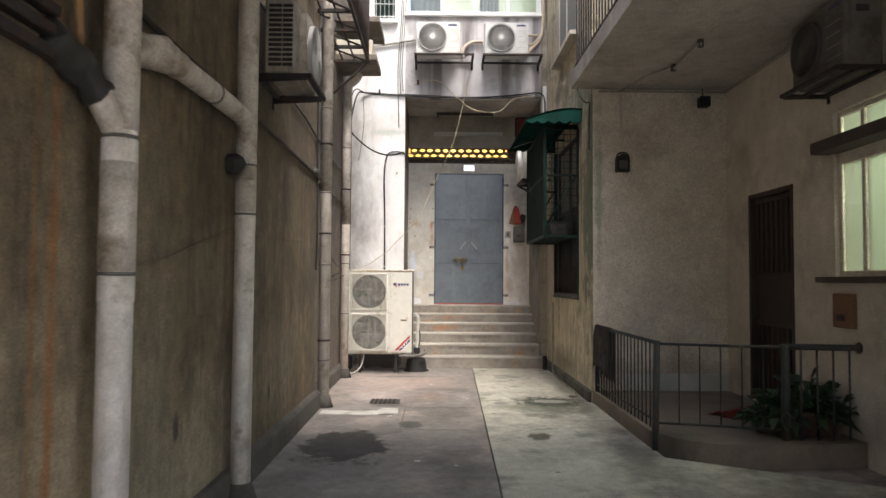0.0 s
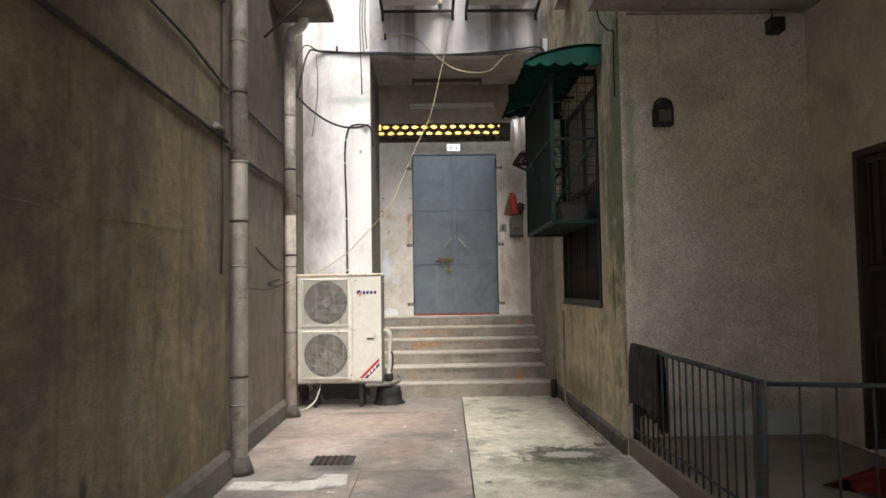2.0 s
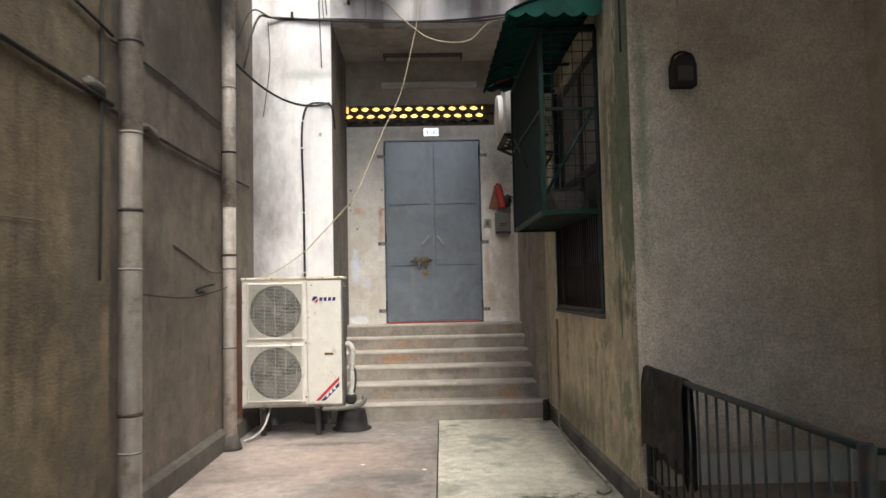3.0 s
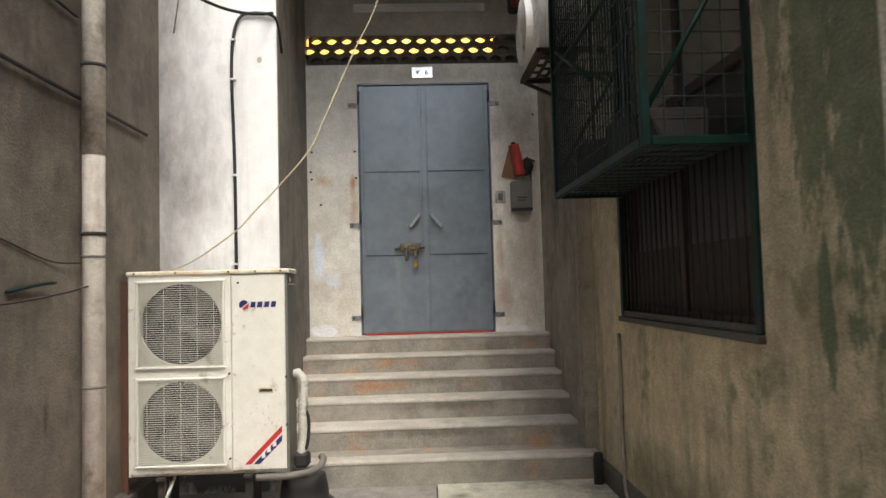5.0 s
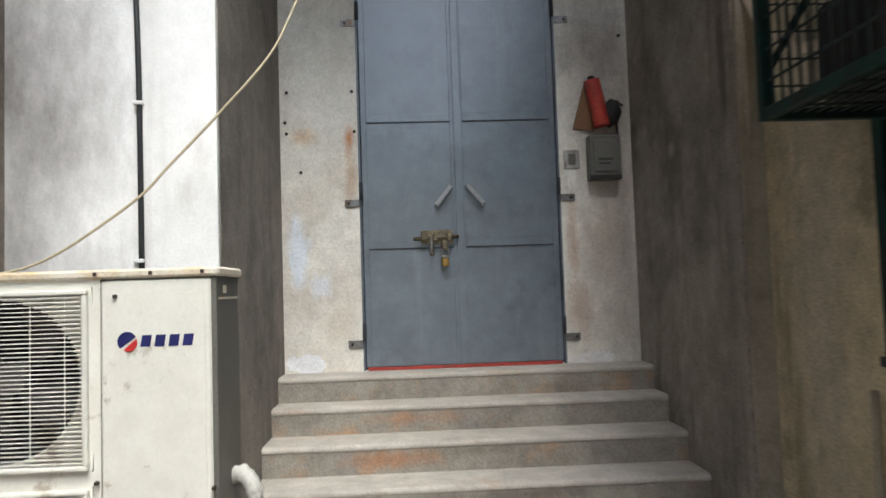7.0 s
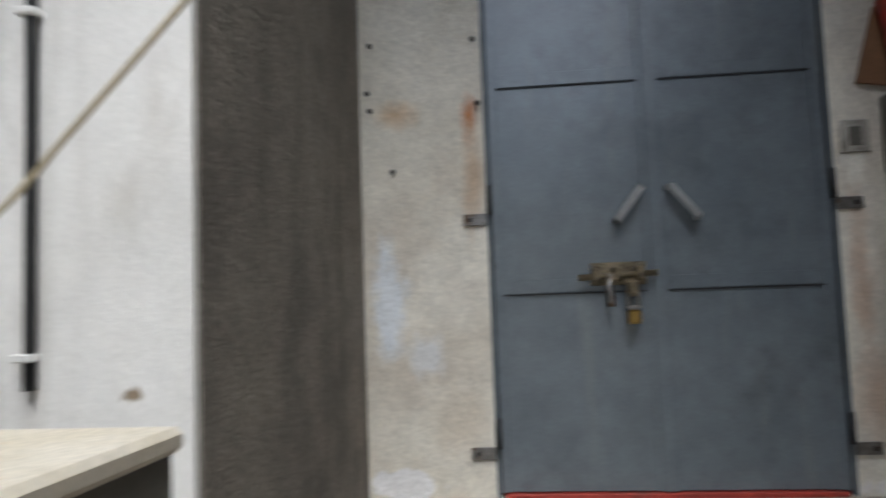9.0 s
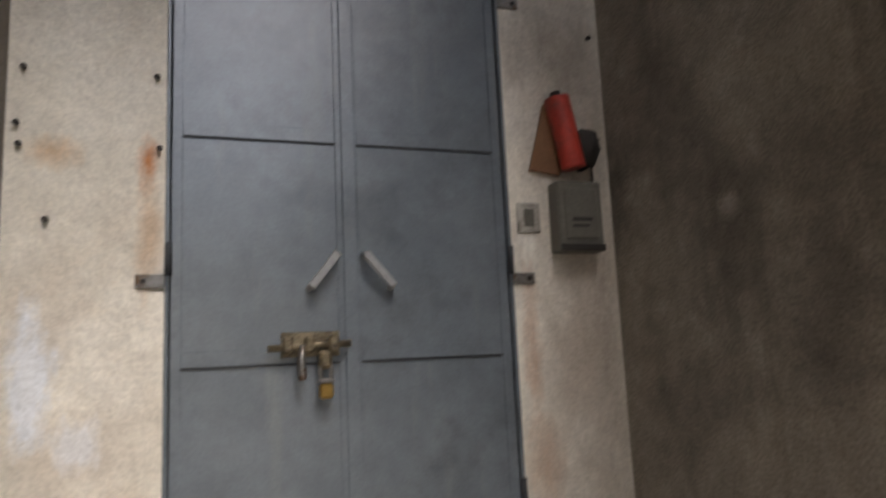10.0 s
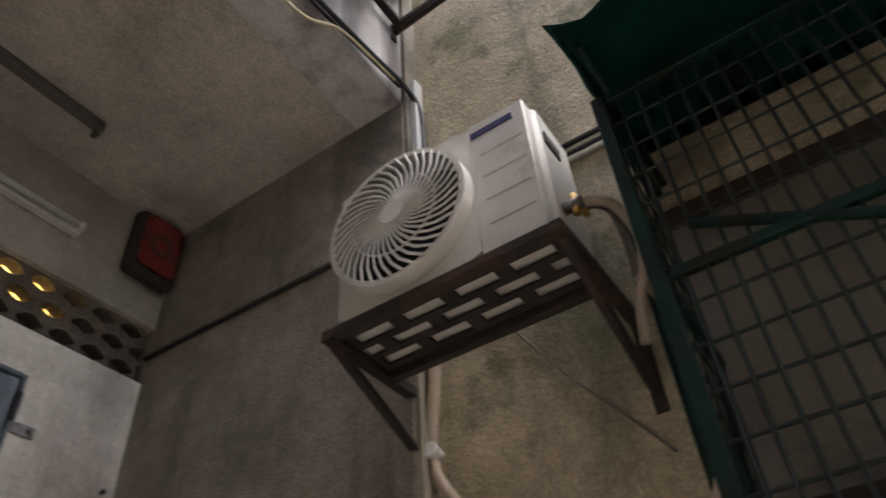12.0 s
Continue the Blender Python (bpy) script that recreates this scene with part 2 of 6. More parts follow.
M_BACK = surface("peeling_shaded_whitewash", (0.80, 0.765, 0.69), (0.71, 0.67, 0.59), patch=(0.68, 0.62, 0.53), patch_at=(0.54, 0.8),
                 patch_scale=2.6, dirt=(0.56, 0.5, 0.43), dirt_at=(0.58, 0.9), bump=0.5, bump_scale=45, grain=0.1, mottle=0.14, seed=8,
                 stains_and_shade=(((-0.78, 12.35, 2.44), (0.1, 1, 0.08), (0.6, 0.37, 0.17), 0.75, 0.9, 7.0), ((-0.50, 12.35, 2.42), (0.055, 1, 0.14), (0.55, 0.2, 0.06), 0.95, 0.7, 10.0),
                         ((-0.49, 12.35, 2.2), (0.05, 1, 0.3), (0.52, 0.33, 0.18), 0.6, 0.8, 8.0), ((-0.83, 12.35, 1.72), (0.09, 1, 0.28), (0.76, 0.8, 0.86), 0.9, 0.5, 11.0),
                         ((-0.68, 12.35, 1.5), (0.09, 1, 0.12), (0.76, 0.78, 0.82), 0.7, 0.5, 14.0), ((-0.6, 12.35, 1.25), (0.2, 1, 0.16), (0.58, 0.5, 0.4), 0.6, 0.7, 5.0),
                         ((0.9, 12.35, 1.75), (0.06, 1, 0.4), (0.5, 0.3, 0.19), 0.8, 0.8, 8.0), ((0.93, 12.35, 1.28), (0.1, 1, 0.28), (0.5, 0.33, 0.23), 0.85, 0.8, 7.0),
                         # broad dark marks at x 1.1 to 1.22 paint the right corner's shade over grime
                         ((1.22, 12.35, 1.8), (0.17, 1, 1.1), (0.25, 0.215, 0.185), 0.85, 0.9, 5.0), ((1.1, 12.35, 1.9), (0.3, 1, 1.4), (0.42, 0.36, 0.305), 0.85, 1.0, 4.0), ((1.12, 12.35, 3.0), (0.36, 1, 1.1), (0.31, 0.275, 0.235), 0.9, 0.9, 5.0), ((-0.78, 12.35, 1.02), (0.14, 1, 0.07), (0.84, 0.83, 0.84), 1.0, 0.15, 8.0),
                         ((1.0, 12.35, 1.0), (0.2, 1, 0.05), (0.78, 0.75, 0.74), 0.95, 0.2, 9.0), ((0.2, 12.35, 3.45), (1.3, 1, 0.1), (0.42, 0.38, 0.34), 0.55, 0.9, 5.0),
                         ((0.9, 12.35, 2.2), (0.05, 1, 0.12), (0.8, 0.77, 0.7), 0.9, 0.2, 12.0)))
M_PIER = surface("pale_corner_plaster", (0.36, 0.32, 0.26), (0.3, 0.265, 0.21), dirt=(0.17, 0.15, 0.115), streak=(0.16, 0.14, 0.1), bump=0.4, mottle=0.18, seed=56)
M_CEIL = surface("stained_soffit_paint", (0.46, 0.425, 0.38), (0.385, 0.355, 0.315), dirt=(0.27, 0.24, 0.205), dirt_at=(0.52, 0.8), bump=0.6, bump_scale=60, grain=0.22, mottle=0.18, seed=9)
M_FLOOR = surface("worn_concrete_floor", (0.27, 0.24, 0.215), (0.2, 0.18, 0.165), patch=(0.36, 0.3, 0.26), patch_at=(0.52, 0.7), patch_scale=1.1,
                  dirt=(0.1, 0.092, 0.085), dirt_at=(0.52, 0.75), dirt_scale=1.0, rough=0.75, rough_dirt=0.45, bump=0.35, bump_scale=70, grain=0.2, mottle=0.34, seed=10,
                  stains_and_shade=(((-1.25, 8.9, 0), (0.7, 1.5, 1), (0.40, 0.32, 0.28), 0.7), ((-1.15, 5.4, 0), (0.42, 0.75, 1), (0.042, 0.039, 0.036), 0.97, 0.18),
                          ((-0.95, 4.1, 0), (0.5, 0.3, 1), (0.34, 0.31, 0.27), 0.6), ((-0.2, 4.6, 0), (0.25, 0.9, 1), (0.1, 0.09, 0.085), 0.6),
                          ((-0.62, 6.25, 0), (0.14, 0.2, 1), (0.07, 0.065, 0.06), 0.8, 0.2), ((-0.9, 7.35, 0), (0.25, 0.16, 1), (0.07, 0.065, 0.06), 0.8),
                          ((-0.3, 8.5, 0), (0.4, 0.25, 1), (0.13, 0.12, 0.11), 0.7), ((-0.2, 9.9, 0), (0.5, 0.5, 1), (0.34, 0.3, 0.27), 0.6),
                          ((-1.2, 10.3, 0), (0.7, 0.3, 1), (0.05, 0.047, 0.044), 0.8), ((-1.1, 6.95, 0), (0.35, 0.14, 1), (0.09, 0.08, 0.07), 0.8, 0.6, 9.0),
                          ((-0.5, 9.2, 0), (0.8, 0.9, 1), (0.37, 0.275, 0.23), 0.75, 0.8, 5.0), ((-0.45, 7.9, 0), (0.35, 0.5, 1), (0.24, 0.165, 0.125), 0.6, 0.6, 8.0), ((-1.1, 8.0, 0), (0.4, 0.5, 1), (0.44, 0.38, 0.34), 0.6, 0.5, 8.0), ((-0.85, 9.75, 0), (0.7, 0.12, 1), (0.13, 0.12, 0.11), 0.7, 0.5, 12.0), ((-0.35, 7.0, 0), (0.3, 0.5, 1), (0.19, 0.165, 0.14), 0.6, 0.6, 6.0)))
M_SLAB = surface("pale_cement_screed", (0.57, 0.54, 0.44), (0.48, 0.455, 0.365), patch=(0.26, 0.25, 0.19), patch_at=(0.56, 0.75), patch_scale=1.3,
                 dirt=(0.22, 0.215, 0.17), dirt_at=(0.6, 0.8), rough=0.7, rough_dirt=0.5, bump=0.25, bump_scale=70, grain=0.16, mottle=0.28, seed=11,
                 stains_and_shade=(((0.95, 7.2, 0), (0.6, 0.55, 1), (0.17, 0.18, 0.12), 0.85, 0.7, 5.0), ((0.95, 7.6, 0), (0.55, 0.42, 1), (0.07, 0.075, 0.05), 0.95, 0.35, 11.0), ((0.95, 7.62, 0), (0.28, 0.14, 1), (0.5, 0.48, 0.42), 0.7, 0.25, 32.0), ((0.55, 5.75, 0), (0.14, 0.22, 1), (0.09, 0.09, 0.055), 0.9, 0.35),
                         ((0.6, 7.2, 0), (0.35, 0.2, 1), (0.2, 0.21, 0.14), 0.7), ((1.3, 8.6, 0), (0.16, 2.0, 1), (0.15, 0.14, 0.11), 0.75),
                         ((1.25, 5.0, 0), (0.28, 1.6, 1), (0.12, 0.11, 0.09), 0.8), ((2.0, 3.8, 0), (1.2, 0.9, 1), (0.12, 0.11, 0.095), 0.8),
                         ((0.35, 10.45, 0), (0.1, 0.08, 1), (0.1, 0.1, 0.06), 0.8)))
M_SLAB2 = surface("pale_bounce_concrete", (0.5, 0.48, 0.44), (0.44, 0.42, 0.38), dirt=(0.3, 0.28, 0.25), bump=0.1, seed=57)
M_STEP = surface("worn_cement_step", (0.31, 0.28, 0.236), (0.235, 0.21, 0.178), patch=(0.34, 0.215, 0.135), patch_at=(0.54, 0.78), patch_scale=4.0,
                 dirt=(0.2, 0.18, 0.16), dirt_at=(0.55, 0.8), dirt_scale=2.2, bump=0.35, bump_scale=60, grain=0.16, mottle=0.22, seed=12,
                 stains_and_shade=(((-0.25, 11.5, 0.59), (0.36, 2, 0.06), (0.36, 0.17, 0.08), 0.75, 0.8, 9.0), ((-0.15, 11.8, 0.75), (0.32, 2, 0.055), (0.36, 0.18, 0.09), 0.7, 0.8, 9.0),
                         ((0.3, 11.5, 0.46), (0.6, 2, 0.05), (0.13, 0.11, 0.09), 0.75, 0.8, 9.0), ((0.1, 11.4, 0.3), (0.8, 2, 0.045), (0.13, 0.11, 0.09), 0.75, 0.8, 9.0),
                         ((0.2, 11.6, 0.62), (0.45, 2, 0.05), (0.15, 0.13, 0.1), 0.6, 0.8, 9.0), ((0.75, 11.9, 0.86), (0.2, 2, 0.1), (0.16, 0.13, 0.1), 0.6, 0.8, 7.0)))
# treads coloured paler than the risers to carry the sky light from above
M_TREAD = surface("worn_skylit_tread", (0.455, 0.418, 0.365), (0.385, 0.352, 0.305), patch=(0.4, 0.33, 0.26), patch_at=(0.58, 0.8), patch_scale=3.0,
                  dirt=(0.28, 0.25, 0.215), dirt_at=(0.58, 0.82), dirt_scale=2.4, bump=0.3, bump_scale=60, grain=0.12, mottle=0.16, seed=70)
M_SKIRT = surface("dark_damp_skirting", (0.12, 0.108, 0.09), (0.085, 0.077, 0.065), dirt=(0.04, 0.036, 0.032), bump=0.6, mottle=0.3, seed=13)
# dirty copy of the pipe plastic, also darkened for the shade on upper runs
M_PVC_DIRT_SHADE = surface("dirty_shaded_plastic_pipe", (0.62, 0.565, 0.5), (0.53, 0.475, 0.41), dirt=(0.26, 0.205, 0.145), dirt_at=(0.5, 0.78), dirt_scale=5.0,
                 streak=(0.36, 0.295, 0.22), streak_at=(0.5, 0.75), rough=0.65, bump=0.3, grain=0.14, mottle=0.28, seed=68)
M_PVC = surface("grimy_plastic_pipe", (0.8, 0.745, 0.69), (0.7, 0.64, 0.575), dirt=(0.36, 0.29, 0.215), dirt_at=(0.56, 0.8), dirt_scale=4.0,
                streak=(0.5, 0.43, 0.35), streak_at=(0.55, 0.76), rough=0.5, bump=0.15, grain=0.1, mottle=0.2, seed=14)
M_COLLAR = surface("dirty_pipe_collar", (0.2, 0.185, 0.165), (0.14, 0.13, 0.115), rough=0.8, bump=0.3, seed=15)
M_RUST = surface("rusted_dark_iron", (0.042, 0.036, 0.033), (0.03, 0.026, 0.025), dirt=(0.07, 0.04, 0.027), dirt_scale=6.0, rough=0.75, metal=0.3, bump=0.2, seed=16)
M_REDRUST = surface("rusty_red_iron", (0.14, 0.065, 0.045), (0.1, 0.05, 0.035), rough=0.8, metal=0.2, bump=0.2, seed=17)
M_GREEN = surface("green_enamel_paint", (0.006, 0.03, 0.023), (0.0045, 0.019, 0.015), dirt=(0.013, 0.016, 0.013), dirt_scale=5.0, rough=0.5, bump=0.1, seed=18)
M_AWN = surface("green_awning_sheet", (0.004, 0.05, 0.037), (0.0035, 0.036, 0.027), dirt=(0.01, 0.02, 0.016), dirt_scale=3.0, rough=0.8, bump=0.03, seed=19)
for m_ in (M_GREEN, M_AWN):
    m_.node_tree.nodes["Principled BSDF"].inputs["Specular IOR Level"].default_value = 0.18
M_DOOR = surface("blue_grey_door_enamel", (0.155, 0.182, 0.21), (0.133, 0.158, 0.184), dirt=(0.108, 0.126, 0.144), dirt_at=(0.54, 0.8), dirt_scale=2.5,
                 streak=(0.18, 0.2, 0.216), streak_at=(0.58, 0.85), streak_scale=7.0, rough=0.27, bump=0.12, bump_scale=40, grain=0.06, mottle=0.1, seed=20)
M_DOOR.node_tree.nodes["Principled BSDF"].inputs["IOR"].default_value = 1.9
M_DOORSEAM = surface("door_seam_shadow_grime", (0.03, 0.034, 0.04), rough=0.7, bump=0, seed=21)
M_ACW = surface("ivory_painted_steel", (0.72, 0.70, 0.63), (0.68, 0.655, 0.585), dirt=(0.42, 0.37, 0.3), dirt_at=(0.66, 0.8), dirt_scale=7.0, mottle=0.05,
                rough=0.4, bump=0.03, grain=0.03, seed=22,
                stains_and_shade=(((0.82, 1.0, 0.36), (0.28, 1, 0.2), (0.28, 0.23, 0.16), 0.85, 0.2, 38.0), ((0.5, 0, 0.0), (0.6, 1, 0.06), (0.38, 0.31, 0.22), 0.8, 0.5, 14.0)))
M_ACTOP = surface("rust_stained_steel_top", (0.68, 0.63, 0.54), (0.62, 0.56, 0.45), dirt=(0.5, 0.33, 0.13), dirt_at=(0.53, 0.8), dirt_scale=3.5,
                  rough=0.5, bump=0.03, seed=23)
M_ACU = surface("white_unit_enamel", (0.66, 0.645, 0.61), (0.6, 0.585, 0.55), dirt=(0.42, 0.39, 0.34), dirt_at=(0.6, 0.85), dirt_scale=4.0, rough=0.45, bump=0.02, grain=0.03, seed=24)
M_DARK = surface("black_fan_cavity", (0.022, 0.02, 0.019), (0.017, 0.015, 0.014), rough=0.75, bump=0.05, seed=25)
M_BLADE = surface("grey_fan_blade", (0.13, 0.116, 0.107), (0.105, 0.095, 0.088), rough=0.6, bump=0.03, seed=26)
# casing toned much darker than the other wall units
M_DARKU = surface("dark_unit_casing", (0.16, 0.145, 0.125), (0.12, 0.108, 0.094), dirt=(0.07, 0.06, 0.05), dirt_scale=4.0, rough=0.8, bump=0.1, mottle=0.15, seed=66)
M_OLDU = surface("old_grimy_unit_casing", (0.36, 0.32, 0.265), (0.28, 0.25, 0.205), dirt=(0.15, 0.125, 0.1), dirt_scale=5.0, rough=0.7, bump=0.08, mottle=0.15, seed=67)
M_GRILLE = surface("grey_fan_guard", (0.42, 0.41, 0.39), (0.36, 0.35, 0.33), rough=0.5, bump=0.03, seed=27)
M_RAIL = surface("grey_green_railing_paint", (0.05, 0.058, 0.055), (0.04, 0.045, 0.042), dirt=(0.09, 0.06, 0.045), dirt_scale=7.0, rough=0.6, metal=0.2, bump=0.1, seed=28)
M_WOOD = surface("dark_stained_wood", (0.055, 0.035, 0.026), (0.04, 0.026, 0.02), streak=(0.03, 0.02, 0.015), rough=0.6, bump=0.15, seed=29)
M_RED = surface("red_painted_metal", (0.42, 0.045, 0.03), (0.33, 0.035, 0.025), dirt=(0.2, 0.04, 0.03), dirt_scale=8.0, rough=0.45, bump=0.05, seed=30)
M_ALARM = surface("dark_red_alarm_plastic", (0.2, 0.018, 0.016), (0.15, 0.014, 0.012), dirt=(0.08, 0.012, 0.01), dirt_scale=9.0, rough=0.5, bump=0.05, seed=71)
M_MAT = surface("ragged_brown_mat", (0.075, 0.062, 0.05), (0.05, 0.042, 0.034), dirt=(0.12, 0.1, 0.08), dirt_scale=7.0, streak=(0.035, 0.03, 0.025), rough=0.95, bump=0.9, bump_scale=90, mottle=0.35, grain=0.3, seed=72)
M_CARD = surface("faded_cardboard", (0.22, 0.11, 0.055), (0.18, 0.09, 0.045), rough=0.8, bump=0.1, seed=31)
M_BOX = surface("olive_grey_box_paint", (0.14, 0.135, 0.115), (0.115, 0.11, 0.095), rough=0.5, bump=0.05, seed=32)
M_CABLE = surface("black_cable_rubber", (0.02, 0.02, 0.021), rough=0.5, bump=0, seed=33)
M_CREAMW = surface("cream_cable_sheath", (0.5, 0.43, 0.28), (0.45, 0.38, 0.25), rough=0.5, bump=0, seed=34)
M_HOSE = surface("cream_pipe_lagging", (0.55, 0.46, 0.36), (0.48, 0.39, 0.3), rough=0.7, bump=0.2, bump_scale=80, seed=35)
M_WRAP = surface("white_pipe_wrap", (0.52, 0.5, 0.45), (0.42, 0.4, 0.35), dirt=(0.16, 0.14, 0.12), dirt_scale=8.0, rough=0.6, bump=0.3, seed=36)
M_STEEL = surface("tarnished_steel", (0.30, 0.29, 0.28), (0.22, 0.21, 0.2), dirt=(0.16, 0.1, 0.06), dirt_scale=20.0, rough=0.4, metal=0.8, bump=0.1, seed=37)
M_BOLT = surface("tarnished_bronze", (0.3, 0.25, 0.17), (0.2, 0.165, 0.11), dirt=(0.09, 0.07, 0.05), dirt_scale=24.0, rough=0.42, metal=0.75, bump=0.1, seed=69)
M_PULL = surface("worn_silver_paint", (0.4, 0.405, 0.41), (0.3, 0.305, 0.31), rough=0.45, metal=0.3, bump=0.05, seed=58)
M_BRASS = surface("worn_brass", (0.55, 0.36, 0.11), (0.42, 0.27, 0.08), rough=0.35, metal=0.9, bump=0.05, seed=38)
M_BREEZE = surface("grey_brown_breeze_block", (0.16, 0.13, 0.10), (0.12, 0.1, 0.08), dirt=(0.08, 0.065, 0.05), dirt_scale=6.0, bump=0.2, vary=0.15, seed=39)
M_LAMPW = surface("white_lamp_enamel", (0.66, 0.66, 0.64), rough=0.35, bump=0, grain=0.03, seed=40)
M_LAMPD = surface("dusty_dark_lamp_housing", (0.10, 0.09, 0.08), rough=0.7, bump=0.1, seed=41)
M_ALU = surface("white_window_frame_paint", (0.70, 0.70, 0.68), (0.64, 0.64, 0.62), rough=0.4, bump=0.02, grain=0.03, seed=42)
M_PALE = surface("pale_green_room_wall", (0.6, 0.64, 0.5), rough=0.8, bump=0.05, seed=43)
M_CORR = surface("corridor_warm_wall", (0.8, 0.72, 0.5), rough=0.8, bump=0.05, seed=44)
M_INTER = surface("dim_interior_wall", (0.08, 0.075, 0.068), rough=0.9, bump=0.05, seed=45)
M_TERR = surface("terrace_cement", (0.2, 0.165, 0.12), (0.16, 0.13, 0.1), dirt=(0.1, 0.085, 0.065), dirt_at=(0.52, 0.8), bump=0.2, seed=46)
M_BLUEP = surface("faded_blue_dado_paint", (0.5, 0.49, 0.44), (0.4, 0.43, 0.41), dirt=(0.42, 0.4, 0.35), dirt_at=(0.5, 0.7), dirt_scale=2.0, bump=0.2, seed=47)
M_LOGOB = surface("dark_blue_print", (0.02, 0.022, 0.12), rough=0.4, bump=0, grain=0.02)
M_LOGOR = surface("red_print", (0.55, 0.03, 0.03), rough=0.4, bump=0, grain=0.02)
M_MARK = surface("white_print", (0.86, 0.86, 0.85), rough=0.4, bump=0, grain=0.02)
M_PANE = surface("grimy_dark_pane", (0.018, 0.018, 0.017), (0.03, 0.028, 0.025), rough=0.45, bump=0.02, seed=59)
M_DUSTY = surface("dusty_grey_pane", (0.26, 0.235, 0.2), (0.2, 0.18, 0.155), dirt=(0.08, 0.075, 0.065), rough=0.5, bump=0.05, seed=63)
M_OCHRE = surface("ochre_rusted_tube", (0.3, 0.17, 0.075), (0.22, 0.13, 0.065), dirt=(0.13, 0.075, 0.04), dirt_scale=5.0, rough=0.8, bump=0.2, seed=65)
M_MESH = surface("dark_green_wire", (0.008, 0.02, 0.016), (0.006, 0.014, 0.012), rough=0.6, bump=0, seed=60)
M_PLATE = surface("glossy_number_plate", (0.85, 0.85, 0.85), (0.82, 0.82, 0.82), rough=0.22, metal=0.8, bump=0.02, grain=0.02, seed=61)
M_UPPER = surface("grimy_shaded_plaster", (0.38, 0.35, 0.305), (0.31, 0.285, 0.245), dirt=(0.24, 0.215, 0.18), dirt_at=(0.5, 0.8), bump=0.4, bump_scale=50, grain=0.14, mottle=0.14, seed=62)
M_LEAF = surface("dark_green_leaf", (0.03, 0.06, 0.025), (0.045, 0.075, 0.03), rough=0.5, bump=0, seed=48)
M_CLAY = surface("dark_clay_pot", (0.12, 0.065, 0.045), rough=0.8, bump=0.1, seed=49)
M_STRIP = surface("pale_mortar_strip", (0.6, 0.58, 0.53), (0.5, 0.48, 0.44), dirt=(0.25, 0.23, 0.2), dirt_scale=4.0, bump=0.2, seed=51)
M_GRIME = surface("black_drain_grime", (0.035, 0.033, 0.03), rough=0.6, bump=0.3, seed=52)
M_CURT = surface("dull_brown_board", (0.038, 0.031, 0.026), (0.027, 0.022, 0.019), streak=(0.034, 0.028, 0.024), rough=0.8, bump=0.1, seed=55)


def glass(name, colour, rough, alpha_mix=0.0):
    m = bpy.data.materials.new(name)
    m.use_nodes = True
    b = m.node_tree.nodes["Principled BSDF"]
    b.inputs["Base Color"].default_value = (*colour, 1)
    b.inputs["Roughness"].default_value = rough
    b.inputs["Transmission Weight"].default_value = 1.0
    b.inputs["IOR"].default_value = 1.45
    return m


G_CLEAR = glass("window_glass", (0.9, 0.95, 0.94), 0.03)
G_FROST = glass("frosted_glass", (0.88, 0.95, 0.86), 0.55)


# ---- builders ----
def part(name, bm, material, parent=None, label="", loc=None):
    me = bpy.data.meshes.new(name)
    bm.to_mesh(me)
    bm.free()
    me.materials.append(material)
    ob = new(name, me)
    if parent is not None:
        ob.parent = parent
    if loc is not None:
        ob.location = loc
    if label:
        ob["label"] = label
    return ob


def thing(name, label, category, m=None, group="", kind=""):
    ob = new(name)
    ob.empty_display_size = 0.1
    if m is not None:
        ob.matrix_basis = m
    return tagged(ob, label, category, group, kind)


def setting(name, bm, material, label, category):
    return tagged(part(name, bm, material), label, category, "", "structure")


def box(bm, x0, x1, y0, y1, z0, z1, bev=0.0, seg=1, m=None):
    r = bmesh.ops.create_cube(bm, size=1.0)
    vs = r["verts"]
    for v in vs:
        v.co = Vector((x0 + (v.co.x + 0.5) * (x1 - x0), y0 + (v.co.y + 0.5) * (y1 - y0), z0 + (v.co.z + 0.5) * (z1 - z0)))
        if m is not None:
            v.co = m @ v.co
    if bev:
        es = list({e for v in vs for e in v.link_edges})
        bmesh.ops.bevel(bm, geom=es, offset=bev, segments=seg, affect='EDGES', profile=0.6)
    return bm


def boxes(*args, bev=0.0):
    bm = bmesh.new()
    for a in args:
        box(bm, *a, bev=bev)
    return bm


def tube(bm, pts, r, seg=10, cap=True):
    pts = [Vector(p) for p in pts]
    rad = r if isinstance(r, (list, tuple)) else [r] * len(pts)
    rings, up = [], None
    for i, p in enumerate(pts):
        a = pts[max(i - 1, 0)]
        b = pts[min(i + 1, len(pts) - 1)]
        d = (b - a).normalized()
        if up is None:
            up = Vector((0, 0, 1)) if abs(d.z) < 0.9 else Vector((1, 0, 0))
        u = (up - d * up.dot(d)).normalized()
        w = d.cross(u)
        up = u
        rings.append([bm.verts.new(p + (u * math.cos(2 * math.pi * k / seg) + w * math.sin(2 * math.pi * k / seg)) * rad[i]) for k in range(seg)])
    for A, B in zip(rings, rings[1:]):
        for k in range(seg):
            f = bm.faces.new((A[k], A[(k + 1) % seg], B[(k + 1) % seg], B[k]))
            f.smooth = True
    if cap:
        bm.faces.new(rings[0][::-1])
        bm.faces.new(rings[-1])
    return bm


def tubes(paths, r, seg=8):
    bm = bmesh.new()
    for p in paths:
        tube(bm, p, r, seg)
    return bm


